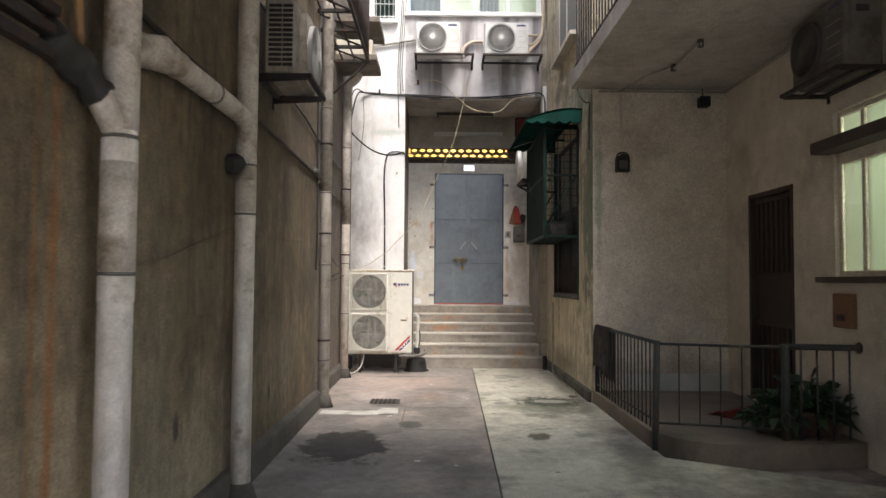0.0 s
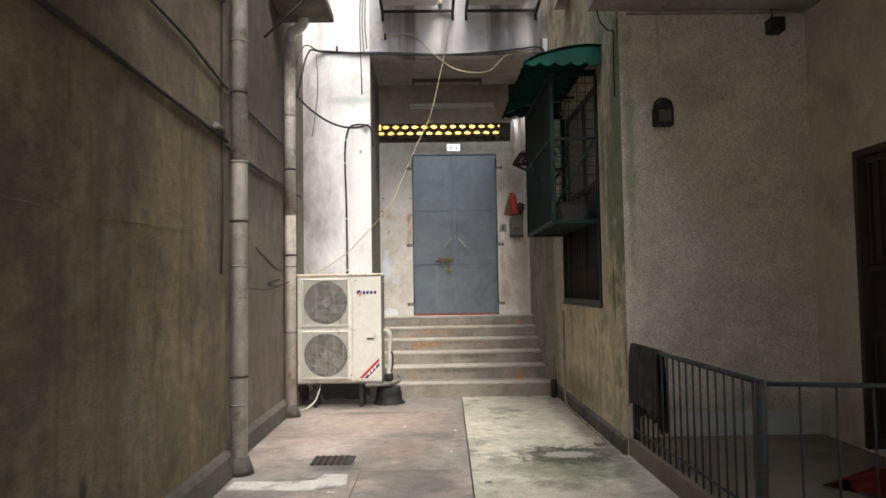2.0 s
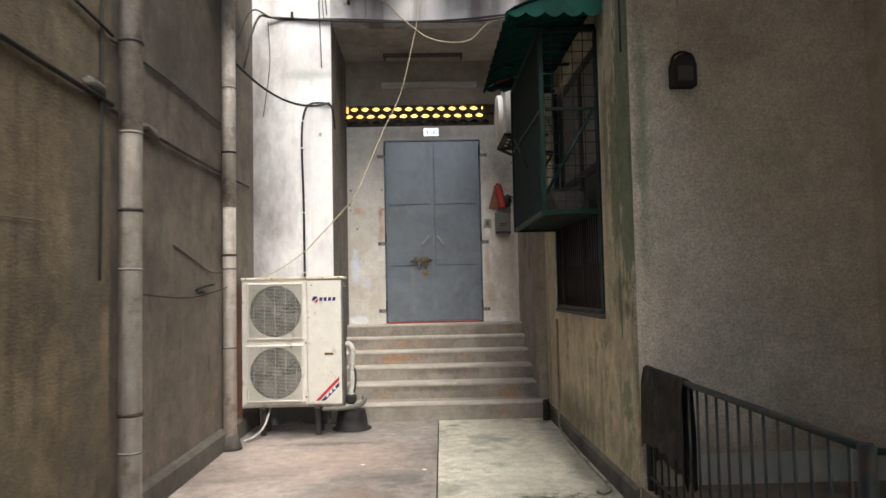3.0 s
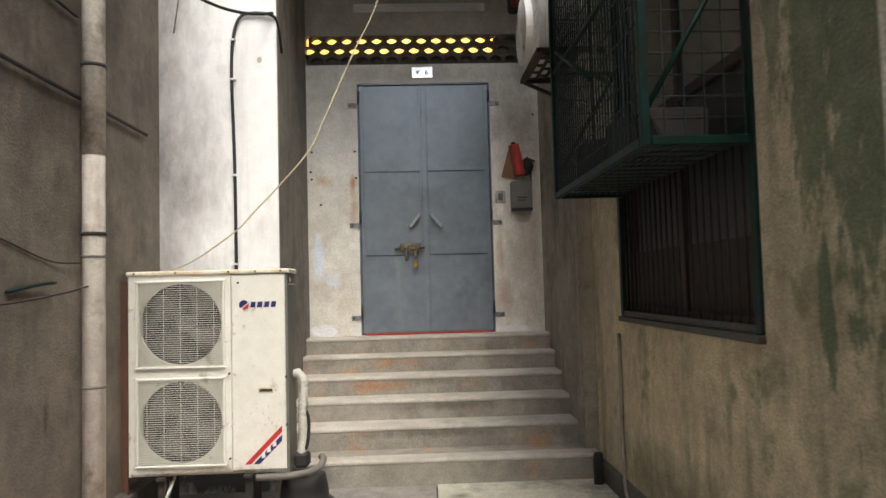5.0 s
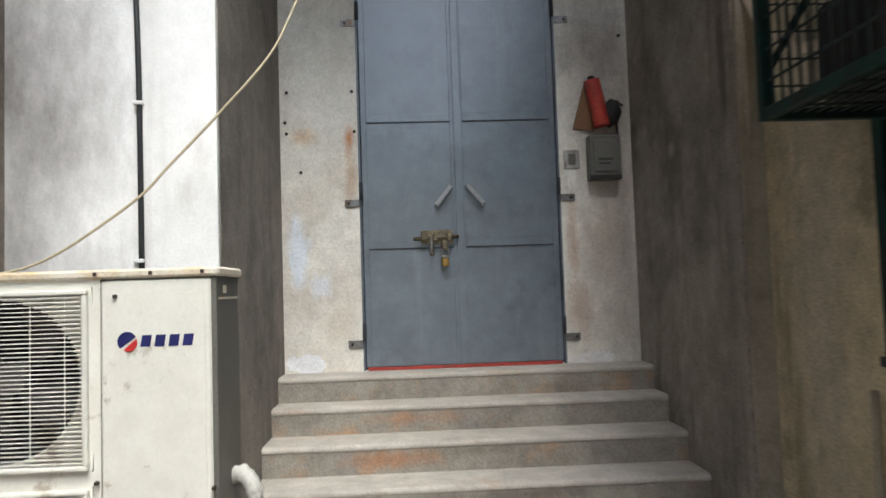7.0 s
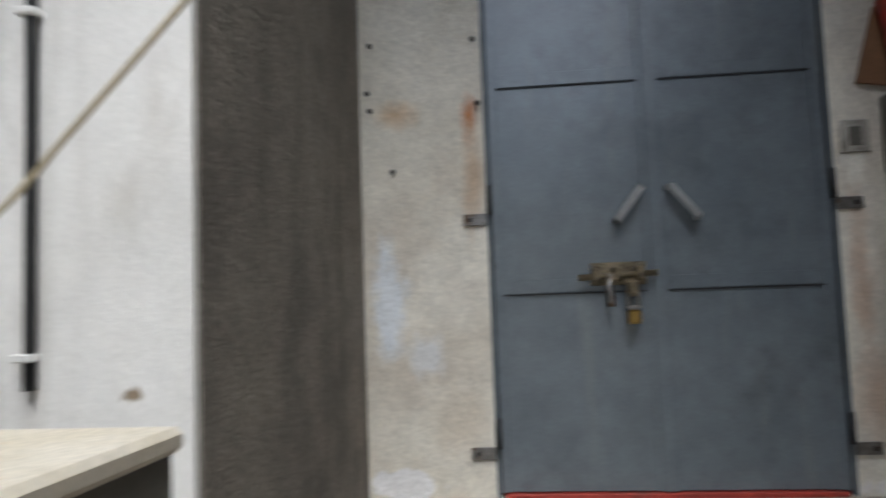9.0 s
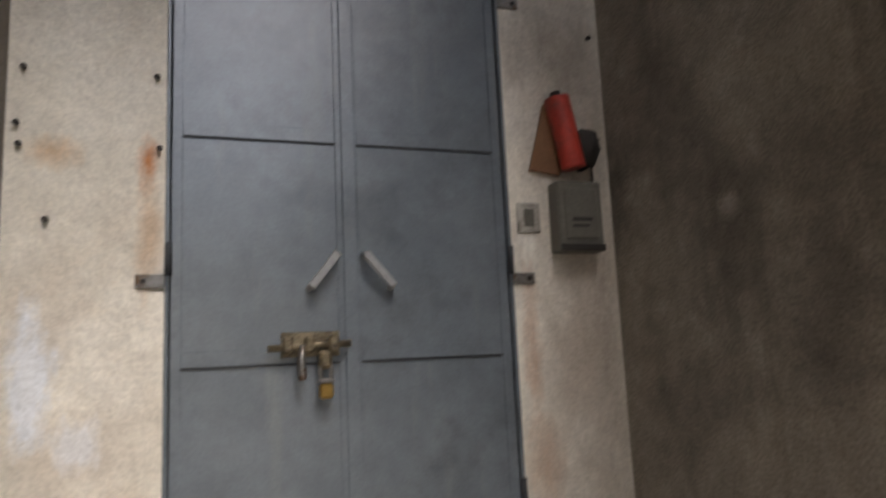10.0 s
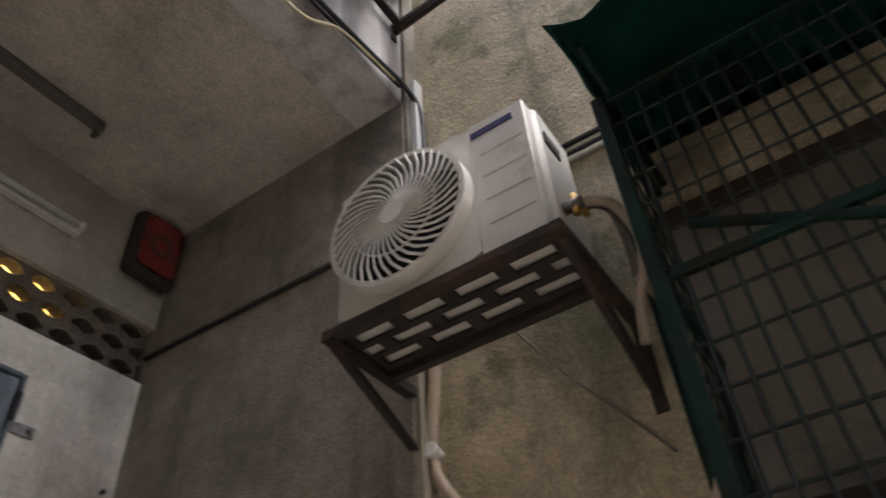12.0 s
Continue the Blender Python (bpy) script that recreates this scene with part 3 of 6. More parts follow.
def spline(pts, n=8):
    p = [Vector(q) for q in pts]
    p = [p[0] * 2 - p[1]] + p + [p[-1] * 2 - p[-2]]
    out = []
    for i in range(1, len(p) - 2):
        for k in range(n):
            t = k / n
            a, b, c, d = p[i - 1], p[i], p[i + 1], p[i + 2]
            out.append(0.5 * ((2 * b) + (c - a) * t + (2 * a - 5 * b + 4 * c - d) * t * t + (3 * b - a - 3 * c + d) * t ** 3))
    return out + [p[-2]]


def sag(a, b, drop, n=14):
    a, b = Vector(a), Vector(b)
    return [a.lerp(b, i / n) - Vector((0, 0, drop * 4 * (i / n) * (1 - i / n))) for i in range(n + 1)]


def prism(bm, outline, axis, a, b):
    """Closed outline of (u, v) pairs pushed from a to b along the axis x, y or z."""
    def at(u, v, w):
        return {"x": (w, u, v), "y": (u, w, v), "z": (u, v, w)}[axis]
    A = [bm.verts.new(at(u, v, a)) for u, v in outline]
    B = [bm.verts.new(at(u, v, b)) for u, v in outline]
    k = len(outline)
    for i in range(k):
        bm.faces.new((A[i], A[(i + 1) % k], B[(i + 1) % k], B[i]))
    bm.faces.new(A[::-1])
    bm.faces.new(B)
    bmesh.ops.recalc_face_normals(bm, faces=bm.faces[:])
    return bm


def disc_ring(bm, c, r0, r1, y0, y1, seg=40):
    """A ring about the local y axis, from y0 to y1."""
    rows = []
    for r, y in ((r0, y0), (r1, y0), (r1, y1), (r0, y1)):
        rows.append([bm.verts.new((c[0] + r * math.cos(2 * math.pi * k / seg), y, c[1] + r * math.sin(2 * math.pi * k / seg))) for k in range(seg)])
    for i in range(4):
        A, B = rows[i], rows[(i + 1) % 4]
        for k in range(seg):
            bm.faces.new((A[k], A[(k + 1) % seg], B[(k + 1) % seg], B[k]))
    bmesh.ops.recalc_face_normals(bm, faces=bm.faces[:])
    return bm


def blob(bm, cx, cy, rx, ry, z, seed, n=48, rough=0.3):
    vs = []
    for k in range(n):
        a = 2 * math.pi * k / n
        f = 1 + rough * noise.noise((math.cos(a) * 1.6 + seed, math.sin(a) * 1.6, seed * 2.3)) + 0.35 * rough * noise.noise((math.cos(a) * 6 + seed, math.sin(a) * 6, 1.0))
        vs.append(bm.verts.new((cx + rx * f * math.cos(a), cy + ry * f * math.sin(a), z)))
    bm.faces.new(vs)
    return bm


# ---- the large structure ----
XL, XL2, XR, XREC, XSIDE = -1.70, -1.80, 1.41, 1.30, 3.00
PIL, ZBEAM, ZTOP, ZSLAB = -0.93, 4.43, 8.0, 3.66
TOPZ = 0.97

bm = boxes((-40, 40, -40, 40, -0.4, -0.05))
setting("ground", bm, M_FLOOR, "plain earth and concrete under the yard", "ground")
floor = thing("floor", "worn stained concrete yard floor with one paler screed strip", "floor", kind="structure")


def joint_x(y):
    return 0.19 + (y - 10.6) * 0.021


bm = bmesh.new()
prism(bm, [(-1.80, -2.6), (joint_x(-2.6) - 0.006, -2.6), (joint_x(10.76) - 0.006, 10.76), (-1.80, 10.76)], "z", -0.05, 0.0)
part("concrete_slab", bm, M_FLOOR, floor)
bm = bmesh.new()
prism(bm, [(joint_x(-2.6) + 0.006, -2.6), (3.0, -2.6), (3.0, 4.0), (1.44, 5.0), (1.44, 10.76), (joint_x(10.76) + 0.006, 10.76)], "z", -0.05, 0.004)
part("pale_slab", bm, M_SLAB, floor, "paler cement screed strip")
bm = bmesh.new()
box(bm, -0.1, 0.32, -2.6, 10.76, -0.05, -0.012)
part("joint", bm, M_GRIME, floor, "black dirt filled joint")

# left wall: two faces, the far one set back
setting("wall_left", boxes((XL - 0.25, XL, -2.6, 7.1, -0.05, ZTOP)), M_LEFT, "stained cement rendered yard wall with shade painted high up", "wall")
setting("wall_left_far", boxes((XL2 - 0.25, XL2, 7.1, YF, -0.05, ZTOP)), M_LEFT2, "grey cement rendered yard wall, paler than the rest", "wall")
bm = bmesh.new()
prism(bm, [(XL, -0.04), (XL + 0.06, -0.04), (XL + 0.055, 0.17), (XL + 0.035, 0.2), (XL, 0.205)], "y", -2.6, 7.1)
setting("skirting_left", bm, M_SKIRT, "dark damp cement skirting along the wall", "baseboard")
bm = bmesh.new()
prism(bm, [(XL2, -0.04), (XL2 + 0.06, -0.04), (XL2 + 0.055, 0.15), (XL2 + 0.035, 0.18), (XL2, 0.185)], "y", 7.1, YF)
setting("skirting_left_far", bm, M_SKIRT, "dark damp cement skirting along the set back wall", "baseboard")

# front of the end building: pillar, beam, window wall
setting("wall_pillar", boxes((XL2 - 0.25, PIL, YF, YB + 0.2, -0.05, ZBEAM)), M_WHITE, "broad white painted pillar, rain-stained, shade painted on its left", "wall")
setting("wall_pillar_upper", boxes((XL2 - 0.25, -1.47, YF, YF + 0.25, ZBEAM, ZTOP), (-1.09, PIL, YF, YF + 0.25, ZBEAM, ZTOP), (-1.47, -1.09, YF, YF + 0.25, ZBEAM, 5.70),
        (-1.47, -1.09, YF, YF + 0.25, 7.0, ZTOP)), M_WHITE, "white painted facade above the pillar", "wall")
setting("beam", boxes((PIL, XR + 0.25, YF, YF + 0.25, ZBEAM, 5.80)), M_BEAM, "white beam with dark rain streaks under the air conditioners", "beam")
setting("wall_facade_top", boxes((PIL, XR + 0.25, YF, YF + 0.25, 7.3, ZTOP), (1.30, XR + 0.25, YF, YF + 0.25, 5.80, 7.3)), M_WHITE, "white painted facade above the windows", "wall")
setting("ceiling_recess", boxes((PIL, XREC, YF + 0.25, YB + 0.2, ZBEAM, ZBEAM + 0.2)), M_CEIL, "stained soffit over the stair recess", "ceiling")
# side faces of the recess; the pillar's side holds its shade in a darker tone
setting("wall_recess_left", boxes((PIL, PIL + 0.006, YF + 0.02, YB, 0.0, ZBEAM)), M_RECESS_SHADE, "grey plastered side of the pillar, toned darker for its shade", "wall")
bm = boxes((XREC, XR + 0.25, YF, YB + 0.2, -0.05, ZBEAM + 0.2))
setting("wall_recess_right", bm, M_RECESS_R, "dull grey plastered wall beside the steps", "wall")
setting("wall_pier", boxes((XREC + 0.012, XR, YF - 0.02, YF, 0.0, ZTOP)), M_PIER, "narrow pale return at the corner of the recess", "wall")
# back wall with door opening and ventilation opening
DX0, DX1, DZ1, VZ0, VZ1 = -0.44, 0.83, 3.375, 3.56, 3.85
bm = boxes((PIL, DX0, YB, YB + 0.2, TOPZ - 0.2, VZ0), (DX1, XREC, YB, YB + 0.2, TOPZ - 0.2, VZ0), (DX0, DX1, YB, YB + 0.2, DZ1, VZ0),
           (DX0, DX1, YB, YB + 0.2, TOPZ - 0.2, TOPZ))
# strips added behind the vent to block glow in its lowest row and right end
bm2 = boxes((PIL, 0.9, YB + 0.105, YB + 0.2, VZ0, 3.7), (0.9, XREC, YB + 0.105, YB + 0.2, VZ0, VZ1))
setting("wall_back_inner", bm2, M_BREEZE, "strips added behind the breeze blocks to dim lower row and right end", "wall")
# this upper band's dark tone is part grime, part shade put into the colour
setting("wall_back_upper", boxes((PIL, XREC, YB, YB + 0.1, VZ1, ZBEAM)), M_UPPER, "grimy plaster above the ventilation blocks, darkened partly for shade", "wall")
setting("wall_back", bm, M_BACK, "peeling whitewashed wall round the steel door, right corner painted in shade", "wall")
bm = boxes((PIL - 0.3, XR + 0.4, 14.4, 14.6, 0.5, 4.9), (PIL - 0.5, PIL - 0.3, YB + 0.2, 14.6, 0.5, 4.9), (XR + 0.4, XR + 0.6, YB + 0.2, 14.6, 0.5, 4.9),
           (PIL - 0.3, XR + 0.4, YB + 0.2, 14.4, 4.7, 4.9), (PIL - 0.3, XR + 0.4, YB + 0.2, 14.4, 0.5, 0.7))
setting("wall_corridor", bm, M_CORR, "warmly lit corridor behind the ventilation blocks", "wall")

# right passage wall with the barred window
WY0, WY1, WZ0, WZ1 = 8.28, 10.15, 1.20, 3.35
bm = boxes((XR, XR + 0.25, YT, WY0, -0.05, ZTOP), (XR, XR + 0.25, WY1, YF - 0.02, -0.05, ZTOP), (XR, XR + 0.25, WY0, WY1, -0.05, WZ0), (XR, XR + 0.25, WY0, WY1, WZ1, ZTOP))
setting("wall_right", bm, M_MOSS, "damp greenish plaster wall with a barred window", "wall")
bm = bmesh.new()
prism(bm, [(XR, -0.04), (XR - 0.035, -0.04), (XR - 0.03, 0.12), (XR, 0.14)], "y", YT, YF - 0.02)
setting("skirting_right", bm, M_SKIRT, "dark damp skirting at the foot of the plaster wall", "baseboard")
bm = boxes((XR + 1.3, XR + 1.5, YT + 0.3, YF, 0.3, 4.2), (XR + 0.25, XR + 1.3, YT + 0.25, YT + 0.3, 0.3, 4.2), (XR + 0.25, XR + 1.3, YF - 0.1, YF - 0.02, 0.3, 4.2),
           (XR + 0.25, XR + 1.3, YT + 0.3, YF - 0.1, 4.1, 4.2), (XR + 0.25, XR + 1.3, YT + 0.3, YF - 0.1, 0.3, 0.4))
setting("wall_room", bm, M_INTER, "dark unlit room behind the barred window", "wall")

# covered terrace
setting("wall_terrace", boxes((XR + 0.25, XSIDE + 0.25, YT, YT + 0.25, -0.05, ZTOP), (XR + 0.02, XR + 0.25, YT - 0.008, YT, -0.05, ZSLAB)), M_DIM, "rough aged white wall of the covered terrace", "wall")
SD0, SD1, SDZ = 6.01, 6.97, 2.34
SW0, SW1, SWZ0, SWZ1 = 4.10, 5.31, 1.45, 2.85
# opening below z 2.9 for y under 2 is added to let side light in
bm = boxes((XSIDE, XSIDE + 0.2, SD1, YT, -0.05, ZSLAB), (XSIDE, XSIDE + 0.2, SW1, SD0, -0.05, ZSLAB), (XSIDE, XSIDE + 0.2, SD0, SD1, SDZ, ZSLAB), (XSIDE, XSIDE + 0.2, SD0, SD1, -0.05, 0.16),
           (XSIDE, XSIDE + 0.2, SW0, SW1, -0.05, SWZ0), (XSIDE, XSIDE + 0.2, SW0, SW1, SWZ1, ZSLAB), (XSIDE, XSIDE + 0.2, 2.0, SW0, -0.05, ZSLAB), (XSIDE, XSIDE + 0.2, -2.6, 2.0, 2.9, ZSLAB))
setting("wall_side", bm, M_DIM, "rough aged white side wall with door and lit window", "wall")
bm = boxes((4.6, 4.7, 3.4, 5.6, 0.8, 3.4), (3.2, 4.6, 3.4, 3.5, 0.8, 3.4), (3.2, 4.6, 5.5, 5.6, 0.8, 3.4), (3.2, 4.7, 3.4, 5.6, 3.4, 3.5), (3.2, 4.7, 3.4, 5.6, 0.7, 0.8))
setting("wall_lit_room", bm, M_PALE, "pale green lit room behind the window", "wall")
setting("ceiling_terrace", boxes((1.175, XSIDE + 0.2, -2.6, YT, ZSLAB, ZSLAB + 0.18)), M_CEIL, "stained concrete balcony slab over the terrace", "ceiling")
setting("wall_balcony_upper", boxes((2.2, 2.4, -2.6, YT, ZSLAB + 0.18, ZTOP)), M_DIM, "building wall behind the balcony", "wall")
bm = bmesh.new()
prism(bm, [(1.42, YT), (1.42, 5.36), (1.46, 5.2), (1.54, 5.06), (1.66, 4.93), (1.79, 4.86), (1.94, 4.81), (2.2, 4.785), (2.5, 4.83), (3.0, 4.9), (3.0, YT)], "z", -0.05, 0.145)
setting("terrace_floor", bm, M_TERR, "raised cement terrace with a curved kerb", "floor")
setting("dado", boxes((1.75, 2.98, YT - 0.004, YT, 0.145, 0.34)), M_BLUEP, "faded blue painted dado low on the terrace wall", "trim")
# unseen pieces added overhead, behind and beside, closing the place and shaping its light
setting("ceiling_passage", boxes((XL - 0.25, 1.17, -2.6, 4.3, ZSLAB, ZSLAB + 0.18)), M_CEIL, "unseen slab added over the near alley to hold back sky light", "ceiling")
# rear wall shades the terrace; the pale ground behind bounces light in, both added
setting("wall_rear", boxes((0.7, XSIDE + 0.2, -2.8, -2.6, -0.05, 4.2)), M_DIM, "unseen wall added behind to keep light off the terrace", "wall")
setting("pavement", boxes((-30.0, 30.0, -30.0, -2.85, -0.05, 0.0)), M_SLAB2, "unseen pale ground added behind the alley to bounce light", "pavement")
# unseen ground and low wall added outside the side opening that lights the alley
setting("side_yard", boxes((3.2, 30.0, -2.84, 3.2, -0.05, 0.0)), M_SLAB2, "unseen pale ground added outside the side opening", "pavement")
setting("wall_side_yard", boxes((9.0, 9.2, -2.84, 3.2, 0.0, 1.2)), M_DIM, "unseen low wall added to moderate the side light", "wall")
setting("wall_street", boxes((-30.0, 30.0, -30.4, -30.0, -0.05, 3.0)), M_DIM, "unseen plain wall added far behind to close the place", "wall")

# steps
stairs = thing("stairs", "six worn cement steps stained with rust and grime", "stairs", kind="structure")
STEPS = [(10.75, 0.19), (11.08, 0.36), (11.36, 0.52), (11.63, 0.675), (11.90, 0.825), (12.12, 0.97)]
for k, (y0, z1) in enumerate(STEPS):
    z0 = -0.04 if k == 0 else STEPS[k - 1][1] - 0.03
    x0, x1, ye = (PIL + 0.006, XREC, YB) if k else (PIL - 0.02, XR - 0.03, YF)
    bm = bmesh.new()
    prism(bm, [(y0 + 0.006, z0), (y0 + 0.006, z1 - 0.014), (ye, z1 - 0.014), (ye, z0)], "x", x0, x1)
    st_ = part("step", bm, M_STEP, stairs)
    bm = bmesh.new()
    prism(bm, [(y0 + 0.0065, z1 - 0.034), (y0, z1 - 0.026), (y0 + 0.001, z1 - 0.014), (y0 + 0.008, z1 - 0.005), (y0 + 0.022, z1), (ye, z1), (ye, z1 - 0.0135), (y0 + 0.0065, z1 - 0.0135)], "x", x0, x1)
    part("tread", bm, M_TREAD, st_, "worn tread coloured paler for light from above, rounded nosing")
bm = boxes((PIL + 0.006, XREC, YF, 11.2, -0.04, 0.19))
part("step", bm, M_STEP, stairs)

# ---- the steel door and what hangs round it ----
door = thing("door_1", "closed blue-grey steel double door with bolt and padlock", "door", pose(0, YB, 0), kind="structure")
bm = boxes((DX0, DX0 + 0.014, -0.008, 0.05, TOPZ, DZ1), (DX1 - 0.014, DX1, -0.008, 0.05, TOPZ, DZ1), (DX0 + 0.014, DX1 - 0.014, -0.008, 0.05, DZ1 - 0.016, DZ1), bev=0.004)
part("frame", bm, M_DOOR, door)
bm = boxes((DX0, DX1, 0.06, 0.075, TOPZ, DZ1))
part("backing", bm, M_DOORSEAM, door)
MID = 0.185
SEAMS = (1.72, 2.52)
for side, (a, b) in enumerate(((DX0 + 0.019, MID - 0.004), (MID + 0.004, DX1 - 0.019))):
    leaf = part("leaf", boxes((a, b, 0.012, 0.05, TOPZ + 0.02, DZ1 - 0.021), bev=0.003), M_DOOR, door)
    bm = bmesh.new()
    for x0, x1 in ((a, a + 0.035), (b - 0.04, b)):
        box(bm, x0, x1, 0.006, 0.0125, TOPZ + 0.02, DZ1 - 0.021, bev=0.002)
    part("stile", bm, M_DOOR, leaf)
    for z in SEAMS:
        bm = boxes((a + 0.037, b - 0.042, 0.0085, 0.0125, z + 0.004, z + 0.055), bev=0.0015)
        part("rail", bm, M_DOOR, leaf)
        part("seam", boxes((a + 0.032, b - 0.036, 0.0055, 0.0118, z - 0.003, z + 0.003)), M_DOORSEAM, leaf, "black gap under the rail")
bm = boxes((MID - 0.022, MID + 0.03, -0.003, 0.0055, TOPZ + 0.02, DZ1 - 0.021), bev=0.003)
part("meeting_strip", bm, M_DOOR, door, "worn strip over the meeting edge")
for sx, x in ((-1, DX0), (1, DX1)):
    for z in (1.135, 2.01, 3.16):
        h = part("hinge", tubes([[(x - sx * 0.012, -0.018, z + 0.02), (x - sx * 0.012, -0.018, z + 0.13)]], 0.012, 8), M_DOORSEAM, door, "dark steel hinge barrel")
        bm = boxes((min(x, x + sx * 0.09), max(x, x + sx * 0.09), -0.012, -0.002, z - 0.02, z + 0.025), bev=0.002)
        part("wall_strap", bm, M_STEEL, h, "steel strap bolted to the wall")
        part("bolt_head", boxes((x + sx * 0.065 - 0.008, x + sx * 0.065 + 0.008, -0.019, -0.012, z - 0.006, z + 0.01), bev=0.002), M_RUST, h)
for sx, x0, x1 in ((-1, 0.135, 0.04), (1, 0.238, 0.338)):
    bm = bmesh.new()
    tube(bm, [(x0, 0.01, 2.105), (x0, -0.035, 2.105), (x1, -0.035, 1.985), (x1, 0.01, 1.985)], 0.012, 8)
    box(bm, -0.077, 0.077, -0.01, 0.01, -0.014, 0.014, bev=0.003, m=pose((x0 + x1) / 2, -0.038, 2.045, 0, math.degrees(math.atan2(0.12, x1 - x0)), 0))
    part("handle", bm, M_PULL, door, "slanted steel pull handle")
bolt = part("slide_bolt", tubes([[(-0.11, -0.032, 1.775), (0.175, -0.032, 1.785)]], 0.012, 10), M_BOLT, door, "tarnished sliding bolt")
for x in (-0.045, 0.03, 0.115):
    part("bolt_guide", boxes((x - 0.017, x + 0.017, -0.05, 0.004, 1.757, 1.815), bev=0.008), M_BOLT, bolt)
part("bolt_plate", boxes((-0.062, 0.14, -0.006, 0.005, 1.745, 1.83), bev=0.003), M_BOLT, bolt, "tarnished bolt plate")
part("bolt_tail", tubes([[(0.005, -0.04, 1.785), (0.0, -0.046, 1.73), (0.004, -0.046, 1.675), (0.004, -0.046, 1.665)]], [0.011, 0.013, 0.015, 0.01], 8), M_STEEL, bolt, "hanging bolt lever")
part("staple", boxes((0.06, 0.105, -0.06, -0.02, 1.7, 1.765), bev=0.012), M_BOLT, bolt, "worn staple round the lock")
lock = part("padlock", boxes((0.06, 0.107, -0.062, -0.03, 1.6, 1.652), bev=0.008), M_BRASS, door, "small brass padlock")
part("lock_band", boxes((0.057, 0.11, -0.064, -0.028, 1.652, 1.668), bev=0.005), M_STEEL, lock, "steel band")
part("shackle", tubes([spline([(0.066, -0.046, 1.66), (0.066, -0.046, 1.71), (0.084, -0.046, 1.735), (0.101, -0.046, 1.71), (0.101, -0.046, 1.66)], 5)], 0.0065, 8), M_STEEL, lock, "steel shackle")
part("threshold", boxes((DX0 + 0.03, DX1 - 0.03, -0.012, 0.05, TOPZ, TOPZ + 0.018), bev=0.003), M_RED, door, "red painted threshold strip")

plate = thing("door_plate", "small white number plate above the steel door", "sign", pose(0.19, YB - 0.009, 3.475, -7, 0, 0))
part("plate", boxes((-0.1, 0.1, -0.006, 0.0, -0.055, 0.055), bev=0.002), M_PLATE, plate)
bm = bmesh.new()
prism(bm, [(-0.065, 0.02), (-0.055, 0.02), (-0.045, 0.0), (-0.035, 0.02), (-0.025, 0.02), (-0.04, -0.02), (-0.05, -0.02)], "y", -0.008, -0.006)
part("mark", bm, M_BOX, plate, "grey unreadable mark")
fc = bpy.data.curves.new("number", 'FONT')
fc.body, fc.size, fc.extrude = "6", 0.075, 0.001
tmp = new("number", fc)
me = bpy.data.meshes.new_from_object(tmp)
bpy.data.objects.remove(tmp)
me.materials.append(M_BOX)
num = new("number", me)
num.parent = plate
num.matrix_basis = pose(0.025, -0.0075, -0.027, 90, 0, 0)

# breeze blocks in the ventilation strip
vent = thing("ventilation_strip", "row of pierced breeze blocks lit warmly from behind", "vent", kind="structure")
cell, CELLH = 0.1445, 0.0963


def breeze_mesh():
    bm2 = bmesh.new()
    h, nseg = cell / 2, 16
    rows = []
    for y in (0.0, 0.07):
        o, i2 = [], []
        for k in range(nseg):
            a = 2 * math.pi * k / nseg
            c, s_ = math.cos(a), math.sin(a)
            q = h / max(abs(c), abs(s_))
            o.append(bm2.verts.new((c * q, y, s_ * q * CELLH / cell)))
            r = 0.058 * (1.0 - 0.1 * abs(math.sin(2 * a)))
            lift = 0.72 if s_ > 0 else 0.52
            i2.append(bm2.verts.new((c * r * (0.86 if s_ < -0.3 else 1.0), y, s_ * r * lift)))
        rows.append((o, i2))
    (o0, i0), (o1, i1) = rows
    for k in range(nseg):
        j = (k + 1) % nseg
        bm2.faces.new((o0[k], o0[j], i0[j], i0[k]))
        bm2.faces.new((o1[j], o1[k], i1[k], i1[j]))
        bm2.faces.new((i0[k], i0[j], i1[j], i1[k]))
        bm2.faces.new((o0[j], o0[k], o1[k], o1[j]))
    bmesh.ops.recalc_face_normals(bm2, faces=bm2.faces[:])
    me = bpy.data.meshes.new("breeze_block")
    bm2.to_mesh(me)
    bm2.free()
    me.materials.append(M_BREEZE)
    return me


BREEZE = breeze_mesh()
for r in range(3):
    for c in range(16 if r == 1 else 15):
        ob = new("breeze_block", BREEZE)
        ob.parent = vent
        ob.location = (PIL + 0.036 + cell * (c + (0.0 if r == 1 else 0.5)), YB + 0.03, VZ0 + CELLH * (r + 0.5) + 0.001)

# lamps of the recess
tl = thing("ceiling_batten_lamp", "dusty dark batten lamp without tube on soffit", "lamp", pose(0.1, 12.03, ZBEAM))
part("batten", boxes((-0.51, 0.51, -0.026, 0.026, -0.045, 0.0), bev=0.006), M_LAMPD, tl)
for x in (-0.5, 0.48):
    part("lamp_holder", boxes((x, x + 0.025, -0.02, 0.02, -0.09, -0.045), bev=0.004), M_LAMPD, tl)
tl = thing("wall_batten_lamp", "unlit white fluorescent batten on the back wall", "lamp", pose(0.175, YB, 4.10))
part("batten", boxes((-0.63, 0.63, -0.045, 0.0, -0.03, 0.04), bev=0.006), M_LAMPW, tl)
part("tube", tubes([[(-0.6, -0.07, -0.01), (0.6, -0.07, -0.01)]], 0.014, 10), M_LAMPW, tl, "unlit glass tube")
